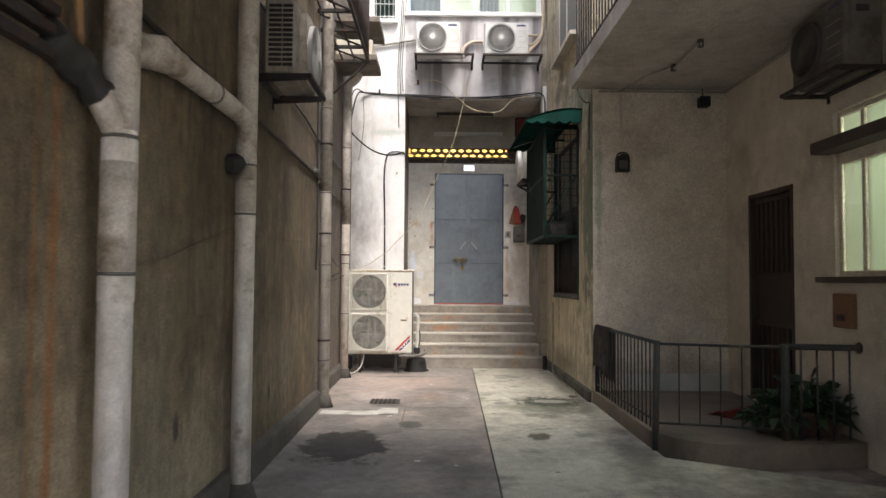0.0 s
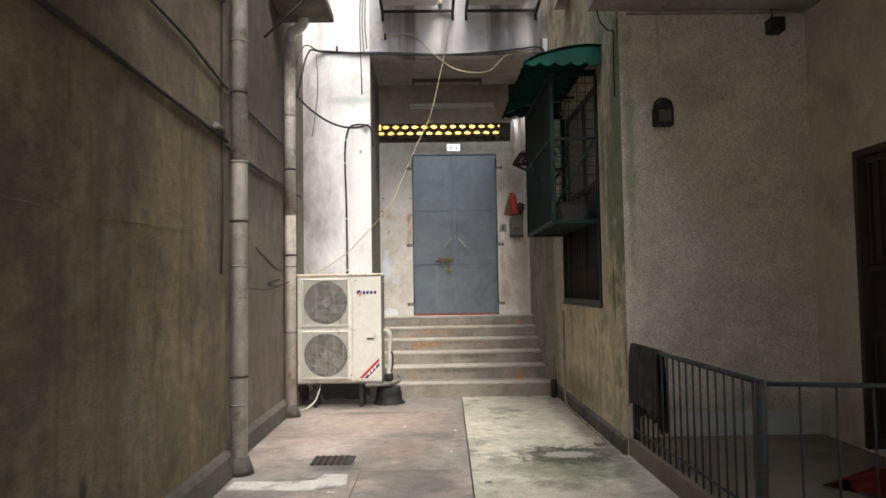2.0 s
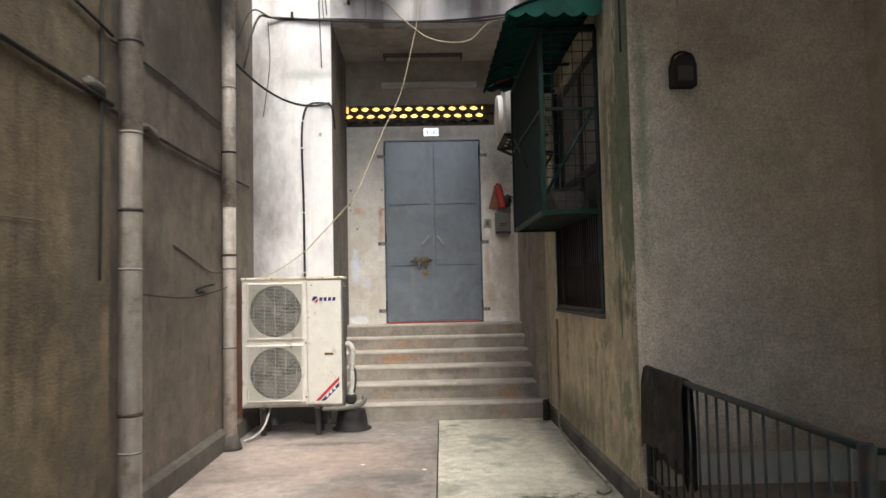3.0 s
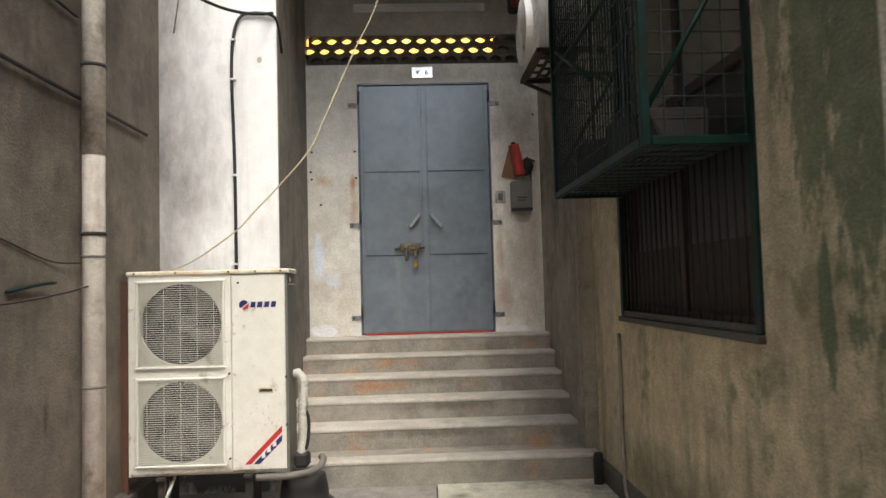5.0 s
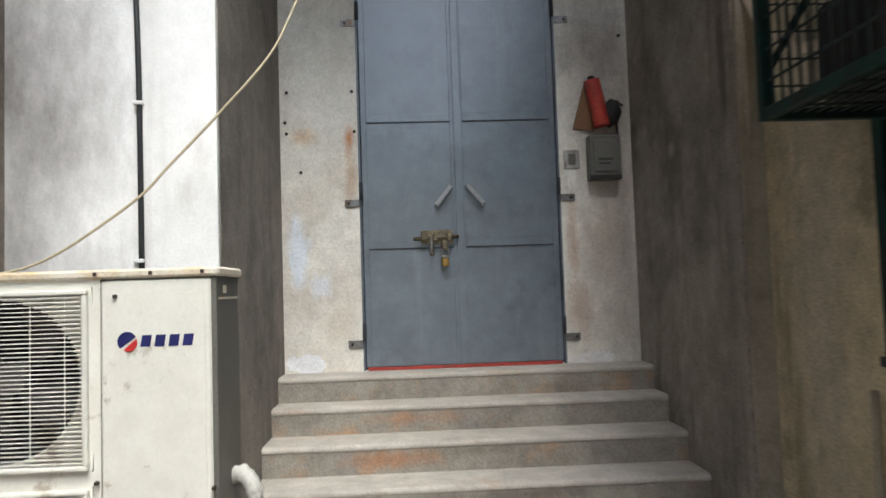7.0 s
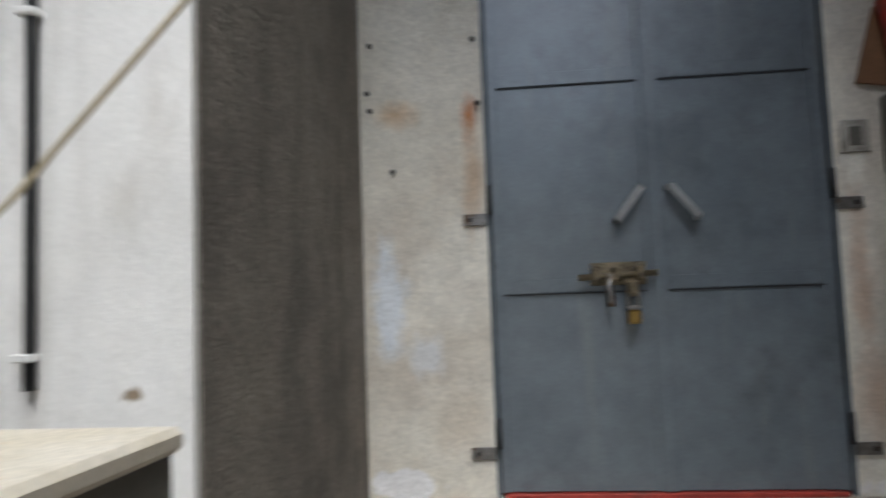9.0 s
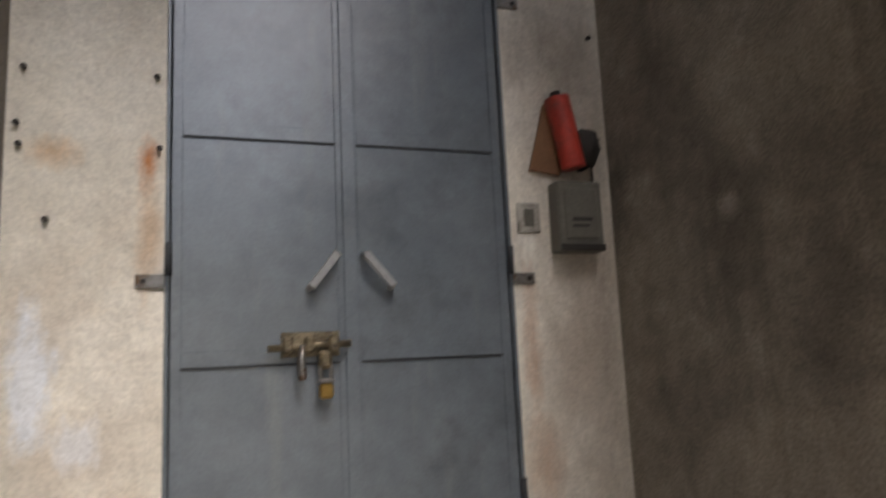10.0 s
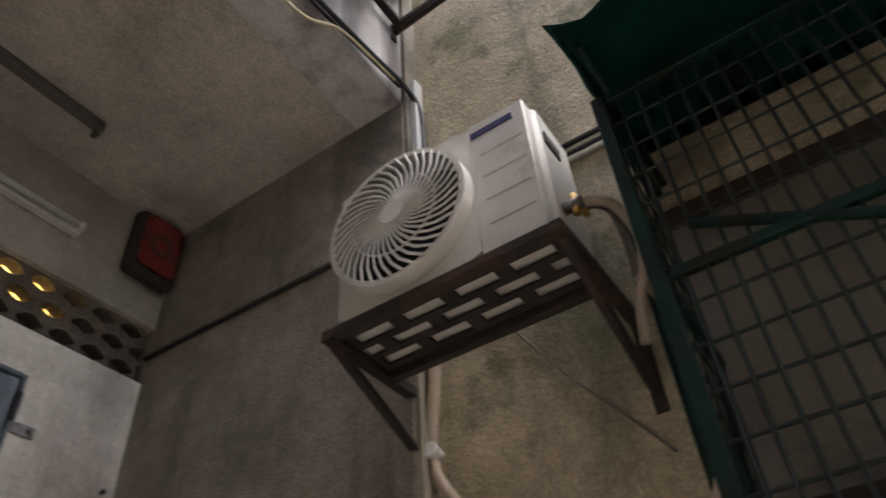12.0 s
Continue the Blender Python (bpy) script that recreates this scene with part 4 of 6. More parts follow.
for x in (-0.62, 0.6):
    part("lamp_holder", boxes((x, x + 0.022, -0.085, -0.045, -0.03, 0.012), bev=0.003), M_LAMPW, tl)

al = thing("alarm_box", "dark red alarm box with black rim under ceiling", "alarm", pose(1.16, YB, 4.22))
part("housing", boxes((-0.13, 0.13, -0.09, 0.0, -0.19, 0.19), bev=0.025), M_DARK, al, "black plastic housing")
part("front", boxes((-0.1, 0.1, -0.105, -0.085, -0.15, 0.16), bev=0.02), M_ALARM, al, "dark red front cover")
bm = bmesh.new()
disc_ring(bm, (0, 0.0), 0.04, 0.065, -0.115, -0.1, 20)
part("sounder_ring", bm, M_REDRUST, al)

ex = thing("red_cylinder", "red cylinder hung tilted on the whitewashed wall", "cylinder", pose(1.075, YB - 0.055, 2.60, 0, -11, 0))
part("body", tubes([[(0, 0, -0.15), (0, 0, -0.14), (0, 0, 0.12), (0, 0, 0.14), (0, 0, 0.15)]], 0.052, 16), M_RED, ex)
part("neck", tubes([[(0, 0, 0.15), (0, 0, 0.175)]], 0.022, 10), M_RUST, ex, "dark metal neck")
cb = thing("cardboard_flap", "brown cardboard flap tucked behind red cylinder", "cardboard", pose(1.0, YB - 0.012, 2.58))
bm = bmesh.new()
prism(bm, [(-0.075, -0.13), (0.06, -0.15), (0.06, 0.16), (0.005, 0.15)], "y", -0.008, 0.008)
part("sheet", bm, M_CARD, cb)
jb = thing("switch_box", "olive-grey metal switch box below the red cylinder", "switch box", pose(1.105, YB, 2.265))
part("case", boxes((-0.1, 0.1, -0.085, 0.0, -0.155, 0.13), bev=0.008), M_BOX, jb)
part("cover", boxes((-0.075, 0.075, -0.093, -0.085, -0.105, 0.1), bev=0.004), M_BOX, jb)
part("base_strip", boxes((-0.1, 0.1, -0.092, -0.085, -0.153, -0.125), bev=0.003), M_DARK, jb, "black lower strip")
part("print", boxes((-0.045, 0.045, -0.0945, -0.093, -0.035, -0.02), (-0.045, 0.03, -0.0945, -0.093, -0.06, -0.048)), M_GRIME, jb, "dark unreadable print")
so = thing("wall_socket", "small grimy wall socket beside the steel door", "socket", pose(0.91, YB, 2.255))
part("plate", boxes((-0.05, 0.05, -0.012, 0.0, -0.06, 0.06), bev=0.003), M_STRIP, so)
part("insert", boxes((-0.022, 0.022, -0.016, -0.012, -0.035, 0.035), bev=0.002), M_BOX, so, "dark socket insert")
hb = thing("horn_bracket", "black rusty bracket beside the red cylinder", "bracket", pose(1.16, YB, 2.54))
bm = tubes([[(-0.01, -0.005, -0.06), (0.0, -0.04, -0.05), (0.005, -0.05, 0.0), (0.01, -0.045, 0.045), (0.01, -0.01, 0.065)]], [0.03, 0.055, 0.06, 0.05, 0.03], 14)
for v in bm.verts:
    v.co += Vector((noise.noise(v.co * 22), 0.5 * noise.noise(v.co * 22 + Vector((3, 0, 0))), noise.noise(v.co * 22 + Vector((0, 7, 0))))) * 0.028
part("arm", bm, M_DARK, hb, "black sooty lump of old wiring")
part("hook", tubes([spline([(0.03, -0.03, 0.02), (0.06, -0.03, 0.06), (0.09, -0.02, 0.05)], 4)], 0.008, 6), M_RUST, hb)
part("lead", tubes([spline([(0.045, -0.02, -0.05), (0.05, -0.015, -0.12), (0.045, -0.012, -0.2)], 4)], 0.006, 6), M_CABLE, hb, "black cable")

# nails and rust stains on the whitewash
for x, z in ((-0.876, 2.72), (-0.881, 2.46), (-0.797, 2.215), (-0.46, 2.466), (-0.47, 2.72), (1.245, 3.05), (-0.89, 2.53)):
    nl = thing("nail", "rusty nail stub in the whitewashed wall", "nail", pose(x, YB, z), group="nails in the whitewash")
    part("shank", tubes([[(0, 0.0, 0), (0, -0.02, -0.003)]], [0.008, 0.011], 8), M_RUST, nl)

# dark conduit and skirting on the stair wall
cd = thing("wall_conduit", "thin dark conduit along the stair wall", "conduit", pose(0, 0, 0))
part("tube", tubes([[(XREC - 0.012, YB, 3.685), (XREC - 0.012, 11.2, 3.66), (XREC - 0.012, 10.95, 3.655)]], 0.012, 8), M_CABLE, cd)

# ---- the big two-fan outdoor unit ----
def fan(parent, c, r, y, blades, material, twist=0.9):
    for k in range(blades):
        bm2 = bmesh.new()
        a0 = 2 * math.pi * k / blades + 0.4
        grid = []
        for i in range(5):
            rr = r * (0.22 + 0.74 * i / 4)
            row = []
            for j in range(5):
                a = a0 + (j / 4) * twist * (0.75 + 0.25 * i / 4) + 0.25 * i / 4
                row.append(bm2.verts.new((c[0] + rr * math.cos(a), y + 0.05 * (j / 4), c[1] + rr * math.sin(a))))
            grid.append(row)
        for i in range(4):
            for j in range(4):
                bm2.faces.new((grid[i][j], grid[i + 1][j], grid[i + 1][j + 1], grid[i][j + 1])).smooth = True
        bmesh.ops.solidify(bm2, geom=bm2.faces[:], thickness=0.004)
        part("fan_blade", bm2, material, parent)
    part("fan_hub", tubes([[(c[0], y - 0.02, c[1]), (c[0], y + 0.06, c[1])]], r * 0.2, 16), material, parent)


ac = thing("outdoor_unit", "tall ivory outdoor air conditioner with two caged fans", "air conditioner", pose(-1.745, 10.17, 0.274))
W, H, Dp = 1.0, 1.286, 0.28
c1, c2, R, HG = (0.328, 0.948), (0.328, 0.335), 0.255, 0.278


def square_ring(bm2, c, hw, hh, r, y0, y1, seg=48):
    rows = []
    for y in (y0, y1):
        o, i2 = [], []
        for k in range(seg):
            a = 2 * math.pi * k / seg
            cx, sx = math.cos(a), math.sin(a)
            q = min(hw / max(abs(cx), 1e-6), hh / max(abs(sx), 1e-6))
            o.append(bm2.verts.new((c[0] + cx * q, y, c[1] + sx * q)))
            i2.append(bm2.verts.new((c[0] + cx * r, y, c[1] + sx * r)))
        rows.append((o, i2))
    (o0, i0), (o1, i1) = rows
    for k in range(seg):
        j = (k + 1) % seg
        bm2.faces.new((o0[k], o0[j], i0[j], i0[k]))
        bm2.faces.new((o1[j], o1[k], i1[k], i1[j]))
        bm2.faces.new((i0[k], i0[j], i1[j], i1[k]))
        bm2.faces.new((o0[j], o0[k], o1[k], o1[j]))
    bmesh.ops.recalc_face_normals(bm2, faces=bm2.faces[:])


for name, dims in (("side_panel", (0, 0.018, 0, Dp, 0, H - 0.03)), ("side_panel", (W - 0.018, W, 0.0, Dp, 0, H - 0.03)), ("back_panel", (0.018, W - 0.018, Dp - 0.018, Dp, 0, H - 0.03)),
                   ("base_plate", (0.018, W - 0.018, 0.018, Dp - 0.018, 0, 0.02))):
    # the right sheet takes a dark paint in place of the shade on that side
    part(name, boxes(dims, bev=0.002), M_BOX if dims[0] > 0.9 else M_ACW, ac, "dark grey side sheet with its shade in the colour" if dims[0] > 0.9 else "")
for dims in ((0.018, 0.038, 0.0, 0.018, 0.02, H - 0.03), (0.618, 0.64, 0.0, 0.018, 0.02, H - 0.03), (0.038, 0.618, 0.0, 0.018, 0.02, c2[1] - 0.285),
             (0.038, 0.618, 0.0, 0.018, c2[1] + 0.285, c1[1] - 0.285), (0.038, 0.618, 0.0, 0.018, c1[1] + 0.285, H - 0.03)):
    part("front_strip", boxes(dims), M_ACW, ac)
for c in (c1, c2):
    bm = bmesh.new()
    square_ring(bm, c, 0.29, 0.285, R, 0.0, 0.018)
    part("front_sheet", bm, M_ACW, ac)
part("service_panel", boxes((0.643, W - 0.018, -0.004, 0.018, 0.022, H - 0.035), bev=0.006), M_ACW, ac)
part("panel_recess", boxes((0.66, W - 0.035, -0.0065, -0.004, 0.05, H - 0.075), bev=0.002), M_ACW, ac)
part("top_cover", boxes((-0.01, W + 0.012, -0.014, Dp + 0.01, H - 0.03, H), bev=0.008), M_ACTOP, ac, "rust-stained top cover")
part("fan_wall", boxes((0.02, 0.615, 0.19, 0.2, 0.021, H - 0.031)), M_DARK, ac, "dark inside of the unit")
for c in (c1, c2):
    fan(ac, c, R, 0.08, 4, M_BLADE, 1.0)
    bm = bmesh.new()
    for z0, z1 in ((c[1] - HG, c[1] - HG + 0.016), (c[1] + HG - 0.016, c[1] + HG)):
        box(bm, c[0] - HG, c[0] + HG, -0.022, 0.0, z0, z1, bev=0.004)
    for x0, x1 in ((c[0] - HG, c[0] - HG + 0.016), (c[0] + HG - 0.016, c[0] + HG)):
        box(bm, x0, x1, -0.022, 0.0, c[1] - HG + 0.0165, c[1] + HG - 0.0165, bev=0.004)
    g = part("fan_guard", bm, M_ACW, ac, "square slatted fan guard")
    bm = bmesh.new()
    nsl, hw = 38, HG - 0.017
    for i in range(nsl):
        z = c[1] - hw + 2 * hw * (i + 0.5) / nsl
        dz = abs(z - c[1])
        box(bm, c[0] - hw, c[0] + hw, -0.018, -0.0145, z - 0.0015, z + 0.0015)
        half = math.sqrt(max(R * R - dz * dz, 0))
        if dz >= R:
            box(bm, c[0] - hw, c[0] + hw, -0.0145, -0.001, z - 0.0055, z + 0.0025)
        else:
            box(bm, c[0] - hw, c[0] - half, -0.0145, -0.001, z - 0.0055, z + 0.0025)
            box(bm, c[0] + half, c[0] + hw, -0.0145, -0.001, z - 0.0055, z + 0.0025)
    tagged(part("slats", bm, M_ACW, g), kind="stuff")
    bm = bmesh.new()
    for i in range(5):
        x = c[0] - hw + 2 * hw * (i + 0.5) / 5
        box(bm, x - 0.0012, x + 0.0012, -0.0138, -0.0105, c[1] - hw, c[1] + hw)
    tagged(part("upright_wire", bm, M_ACW, g), kind="stuff")
part("grip", boxes((0.81, 0.905, -0.011, -0.0065, 0.50, 0.535), bev=0.003), M_ACTOP, ac, "yellowed pull handle")
part("grip_slot", boxes((0.818, 0.897, -0.0125, -0.0108, 0.51, 0.527)), M_GRIME, ac)
# maker's mark as plain shapes: a round two-colour sign and four blocks
bx, bz = 0.725, 1.06
bm = bmesh.new()
prism(bm, [(bx + 0.03 * math.cos(a), bz + 0.03 * math.sin(a)) for a in [math.pi * (0.15 + k / 14 * 1.1) for k in range(15)]], "y", -0.0085, -0.0065)
part("badge_blue", bm, M_LOGOB, ac, "dark blue half of a round badge")
bm = bmesh.new()
prism(bm, [(bx + 0.005 + 0.026 * math.cos(a), bz - 0.005 + 0.026 * math.sin(a)) for a in [math.pi * (1.3 + k / 14 * 0.85) for k in range(15)]], "y", -0.0095, -0.0065)
part("badge_red", bm, M_LOGOR, ac, "red half of a round badge")
for k in range(4):
    x = bx + 0.04 + k * 0.043
    bm = bmesh.new()
    prism(bm, [(x, bz - 0.018), (x + 0.03, bz - 0.018), (x + 0.036, bz + 0.018), (x + 0.006, bz + 0.018)], "y", -0.008, -0.0065)
    part("badge_block", bm, M_LOGOB, ac, "dark blue slanted block")
for col, o, name in ((M_LOGOR, 0.0, "stripe_red"), (M_LOGOB, 0.055, "stripe_blue")):
    bm = bmesh.new()
    prism(bm, [(0.72 + o, 0.06), (0.76 + o, 0.06), (0.955, 0.255 - o), (0.955, 0.295 - o)], "y", -0.0085, -0.0065)
    part(name, bm, col, ac)
for k in range(3):
    bm = bmesh.new()
    o = 0.035 * k
    prism(bm, [(0.825 + o, 0.095 + o), (0.85 + o, 0.1 + o), (0.845 + o, 0.135 + o), (0.83 + o, 0.13 + o)], "y", -0.0098, -0.0065)
    part("stripe_mark", bm, M_MARK, ac, "white unreadable mark")
for x, z in [(x, H - 0.014) for x in (0.04, 0.3, 0.63, 0.8, 0.96)] + [(0.63, 0.63), (0.63, 0.1), (0.69, H - 0.085), (0.985, 0.6), (0.985, 0.3)]:
    part("screw", boxes((x - 0.006, x + 0.006, -0.018, -0.0005, z - 0.006, z + 0.006), bev=0.002), M_RUST, ac)
part("side_seam", boxes((W, W + 0.003, 0.02, Dp - 0.02, H - 0.105, H - 0.097)), M_ACTOP, ac, "pale seam on the side sheet")
part("side_slot", boxes((W, W + 0.006, 0.07, 0.1, H - 0.085, H - 0.06), bev=0.002), M_ACTOP, ac)

st = thing("unit_stand", "rusty angle-iron stand under the tall outdoor unit", "stand", pose(-1.745, 10.17, 0.0))
for x in (0.18, 0.72):
    part("leg", boxes((x, x + 0.045, 0.0, 0.045, 0.0, 0.25), bev=0.003), M_RUST, st)
    part("leg", boxes((x, x + 0.045, 0.22, 0.265, 0.0, 0.25), bev=0.003), M_RUST, st)
    part("cross_bar", boxes((x - 0.005, x + 0.05, -0.03, 0.30, 0.25, 0.273), bev=0.003), M_RUST, st)
rb = thing("rusty_bar", "rust-red iron bar leaning beside the outdoor unit", "bar", pose(-1.785, 10.2, 0.0))
part("bar", boxes((-0.014, 0.03, -0.02, 0.02, 0.0, 1.5), bev=0.003), M_REDRUST, rb)

pp = thing("refrigerant_pipes", "wrapped refrigerant pipes with a dripping black valve", "pipe", pose(-0.735, 10.27, 0.0))
part("wrapped_pipe", tubes([spline([(-0.02, 0.08, 0.86), (0.03, 0.06, 0.87), (0.065, 0.05, 0.80), (0.055, 0.03, 0.66), (0.06, 0.02, 0.5), (0.05, 0.0, 0.36)], 6)], [0.026, 0.03, 0.027, 0.03, 0.026, 0.034] * 5 + [0.03], 10), M_WRAP, pp, "white taped pipe")
part("valve", boxes((0.0, 0.1, -0.04, 0.06, 0.28, 0.38), bev=0.02), M_DARK, pp, "black valve")
part("stub", tubes([spline([(-0.22, -0.11, 0.25), (0.0, -0.10, 0.255), (0.15, -0.06, 0.28), (0.19, -0.02, 0.33), (0.17, 0.02, 0.34)], 5)], 0.022, 8), M_COLLAR, pp, "dirty bent pipe end")
part("thin_pipe", tubes([spline([(0.03, 0.03, 0.7), (0.09, 0.02, 0.6), (0.09, 0.0, 0.45), (0.06, -0.01, 0.36)], 5)], 0.011, 6), M_CABLE, pp, "thin black pipe")
dh = thing("drain_hose", "thin pale drain hose curling from the unit to the wall foot", "hose")
part("tube", tubes([spline([(-1.5, 10.3, 0.26), (-1.5, 10.22, 0.2), (-1.53, 10.1, 0.09), (-1.6, 9.98, 0.03), (-1.66, 9.86, 0.02)], 6)], 0.011, 8), M_WRAP, dh)
bs = thing("black_basin", "black plastic basin upturned under the unit's pipes", "basin", pose(-0.70, 10.45, 0.0))
bm = bmesh.new()
seg = 24
prof = [(0.2, 0.0), (0.2, 0.012), (0.165, 0.03), (0.155, 0.12), (0.14, 0.19), (0.11, 0.2)]
rings = [[bm.verts.new((r * math.cos(2 * math.pi * k / seg), r * math.sin(2 * math.pi * k / seg), z)) for k in range(seg)] for r, z in prof]
for A, B in zip(rings, rings[1:]):
    for k in range(seg):
        bm.faces.new((A[k], A[(k + 1) % seg], B[(k + 1) % seg], B[k])).smooth = True
bm.faces.new(rings[0][::-1])
bm.faces.new(rings[-1])
part("bowl", bm, M_DARK, bs)


# ---- small wall units ----
def wall_unit(m, label, material, w=0.78, h=0.54, d=0.29, fan_x=-0.13, louvres=False, group="", guard_mat=None, hub_mat=None, r=0.215, deep=0.035, spokes=46, thick=0.0042):
    """Front looks along local -y; origin at the middle of the back's lower edge."""
    u = thing("outdoor_unit", label, "air conditioner", m, group)
    c = (fan_x, h / 2)
    part("casing", boxes((-w / 2, w / 2, -d + 0.05, 0.0, 0.0, h), bev=0.012), material, u)
    fw = w / 2 - abs(fan_x) - 0.01
    bm2 = bmesh.new()
    square_ring(bm2, c, min(fw, 0.25), h / 2 - 0.012, r, -d, -d + 0.05)
    box(bm2, c[0] + min(fw, 0.25), w / 2 - 0.012, -d, -d + 0.05, 0.012, h - 0.012, bev=0.004)
    part("front_panel", bm2, material, u)
    part("fan_cavity", tubes([[(c[0], -d + 0.045, c[1]), (c[0], -d + 0.0495, c[1])]], r, 32), M_DARK, u, "dark fan opening")
    bm2 = bmesh.new()
    disc_ring(bm2, c, r - 0.006, r + 0.012, -d - deep, -d, 40)
    gm_ = guard_mat or M_GRILLE
    guard = part("fan_guard", bm2, gm_, u, "round fan guard rim")
    bm2 = bmesh.new()
    disc_ring(bm2, c, r * 0.62, r * 0.62 + 0.004, -d - deep - 0.005, -d - deep + 0.001, 32)
    part("guard_ring", bm2, gm_, guard)
    bm2 = bmesh.new()
    for k in range(spokes):
        a = 2 * math.pi * k / spokes
        pts = [(c[0] + rr * math.cos(a + 0.9 * (rr / r)), -d - deep - 0.001 - 0.008 * (1 - rr / r), c[1] + rr * math.sin(a + 0.9 * (rr / r))) for rr in (r * 0.18, r * 0.4, r * 0.6, r * 0.8, r)]
        tube(bm2, pts, thick, 4, cap=False)
    tagged(part("guard_spokes", bm2, gm_, guard, "curved spokes of the guard"), kind="stuff")
    part("guard_hub", tubes([[(c[0], -d - deep - 0.015, c[1]), (c[0], -d - deep - 0.003, c[1])]], 0.04, 16), hub_mat or M_ACU, guard, "pale round hub")
    for k in range(4):
        z = 0.1 + k * 0.09
        part("panel_groove", boxes((c[0] + 0.27, w / 2 - 0.03, -d - 0.002, -d, z, z + 0.004)), M_GRILLE, u)
    part("badge", boxes((w / 2 - 0.19, w / 2 - 0.05, -d - 0.003, -d, h - 0.075, h - 0.05)), M_LOGOB, u, "small blue badge bar")
    part("side_grip", boxes((w / 2 - 0.002, w / 2 + 0.006, -0.2, -0.1, h - 0.14, h - 0.09), bev=0.004), M_DARK, u, "dark grip recess")
    if louvres:
        for i in range(13):
            for x0, x1 in ((-d + 0.05, -d / 2 - 0.003), (-d / 2 + 0.003, -0.03)):
                z = 0.05 + i * (h - 0.1) / 13
                part("louvre", boxes((-w / 2 - 0.006, -w / 2 - 0.001, x0, x1, z, z + 0.022)), M_DARK, u)
    return u


def slotted_plate(w, y0, y1, rows, slots):
    """A steel sheet with staggered rows of long slots."""
    bm2 = bmesh.new()
    step = (y1 - y0) / rows
    for k in range(rows + 1):
        y = y0 + k * step
        box(bm2, -w / 2, w / 2, y - 0.012, y + 0.012, -0.012, -0.004)
    for k in range(rows):
        for i in range(slots + 1):
            x = -w / 2 + w * (i + (0.5 if k % 2 else 0.0)) / slots
            if x < w / 2 + 0.001:
                box(bm2, max(x - 0.022, -w / 2), min(x + 0.022, w / 2), y0 + k * step + 0.012, y0 + (k + 1) * step - 0.012, -0.012, -0.004)
    return bm2


def bracket(m, label, w=0.8, d=0.42, drop=0.3, slats=3):
    """Angle-iron shelf; origin in the middle of the wall edge, shelf top at z 0."""
    b = thing("wall_bracket", label, "bracket", m)
    for x in (-w / 2, w / 2 - 0.035):
        part("arm", boxes((x, x + 0.035, -d, 0.0, -0.035, -0.001), bev=0.002), M_RUST, b)
        bm2 = bmesh.new()
        tube(bm2, [(x + 0.017, -d + 0.03, -0.03), (x + 0.017, -0.012, -drop)], 0.016, 6)
        part("brace", bm2, M_RUST, b)
        part("wall_plate", boxes((x, x + 0.035, -0.012, 0.0, -drop - 0.06, -0.035), bev=0.002), M_RUST, b)
    if slats > 5:
        part("shelf_plate", slotted_plate(w - 0.074, -d + 0.052, -d + 0.25, 3, 4), M_RUST, b, "slotted steel shelf plate")
        slats = 1
        part("cross_bar", boxes((-w / 2 + 0.036, w / 2 - 0.036, -d + 0.27, -d + 0.3, -0.035, -0.002), bev=0.002), M_RUST, b)
    for k in range(slats):
        y = -d + k * (d - 0.06) / max(slats - 1, 1)
        part("cross_bar", boxes((-w / 2 + 0.036, w / 2 - 0.036, y, y + 0.04, -0.03, -0.002), bev=0.002), M_RUST, b)
    return b


# two on the facade over the beam
for x, lab in ((-0.395, "white wall air conditioner with a grey fan guard"), (0.695, "white wall air conditioner with a grey fan guard")):
    wall_unit(pose(x, YF - 0.17, 5.0), lab, M_ACU, w=0.70, h=0.52, d=0.29, fan_x=-0.09, group="units over the beam")
    bracket(pose(x + 0.1, YF, 4.998), "galvanised dirty shelf bracket under a unit", w=0.95, d=0.5, drop=0.07, slats=2)
# one over the steps, facing across the passage
wall_unit(pose(1.215, 10.555, 2.985, 0, 0, -90), "white wall unit above the steps on iron shelf", M_ACU, w=0.685, h=0.53, d=0.28, fan_x=-0.095, guard_mat=M_ACU, r=0.225, deep=0.05, spokes=40, thick=0.0052)
bracket(pose(XR, 10.555, 2.98, 0, 0, -90), "black angle-iron shelf holding the unit over the steps", w=0.74, d=0.50, drop=0.24, slats=6)
hs = thing("lagged_pipe", "cream lagged pipe looping down the plaster wall", "pipe")
part("hose", tubes([spline([(1.345, 10.84, 3.62), (1.35, 10.845, 3.3), (1.355, 10.85, 3.03), (1.36, 10.88, 2.76), (1.36, 10.81, 2.605), (1.36, 10.69, 2.46), (1.365, 10.57, 2.37), (1.37, 10.42, 2.315), (1.375, 10.29, 2.315), (1.375, 10.17, 2.375), (1.375, 10.1, 2.5), (1.375, 10.09, 2.7), (1.37, 10.08, 2.9), (1.33, 10.14, 3.05)], 6)], 0.02, 8), M_HOSE, hs)
part("tie", tubes([[(1.33, 10.87, 2.775), (1.385, 10.875, 2.765)]], 0.026, 8), M_MARK, hs, "white cable tie")
hs = thing("white_conduit", "white plastic trunking rising at the recess corner", "pipe")
part("trunking", boxes((XREC + 0.03, XREC + 0.09, YF - 0.06, YF - 0.021, 3.5, 4.6), bev=0.006), M_LAMPW, hs)
# on the left wall, seen end on with its louvres
wall_unit(pose(XL + 0.08, 4.68, 2.86, 0, 0, 90), "old grimy louvred wall unit on the cement wall", M_OLDU, w=0.78, h=0.56, d=0.25, fan_x=0.12, louvres=True)
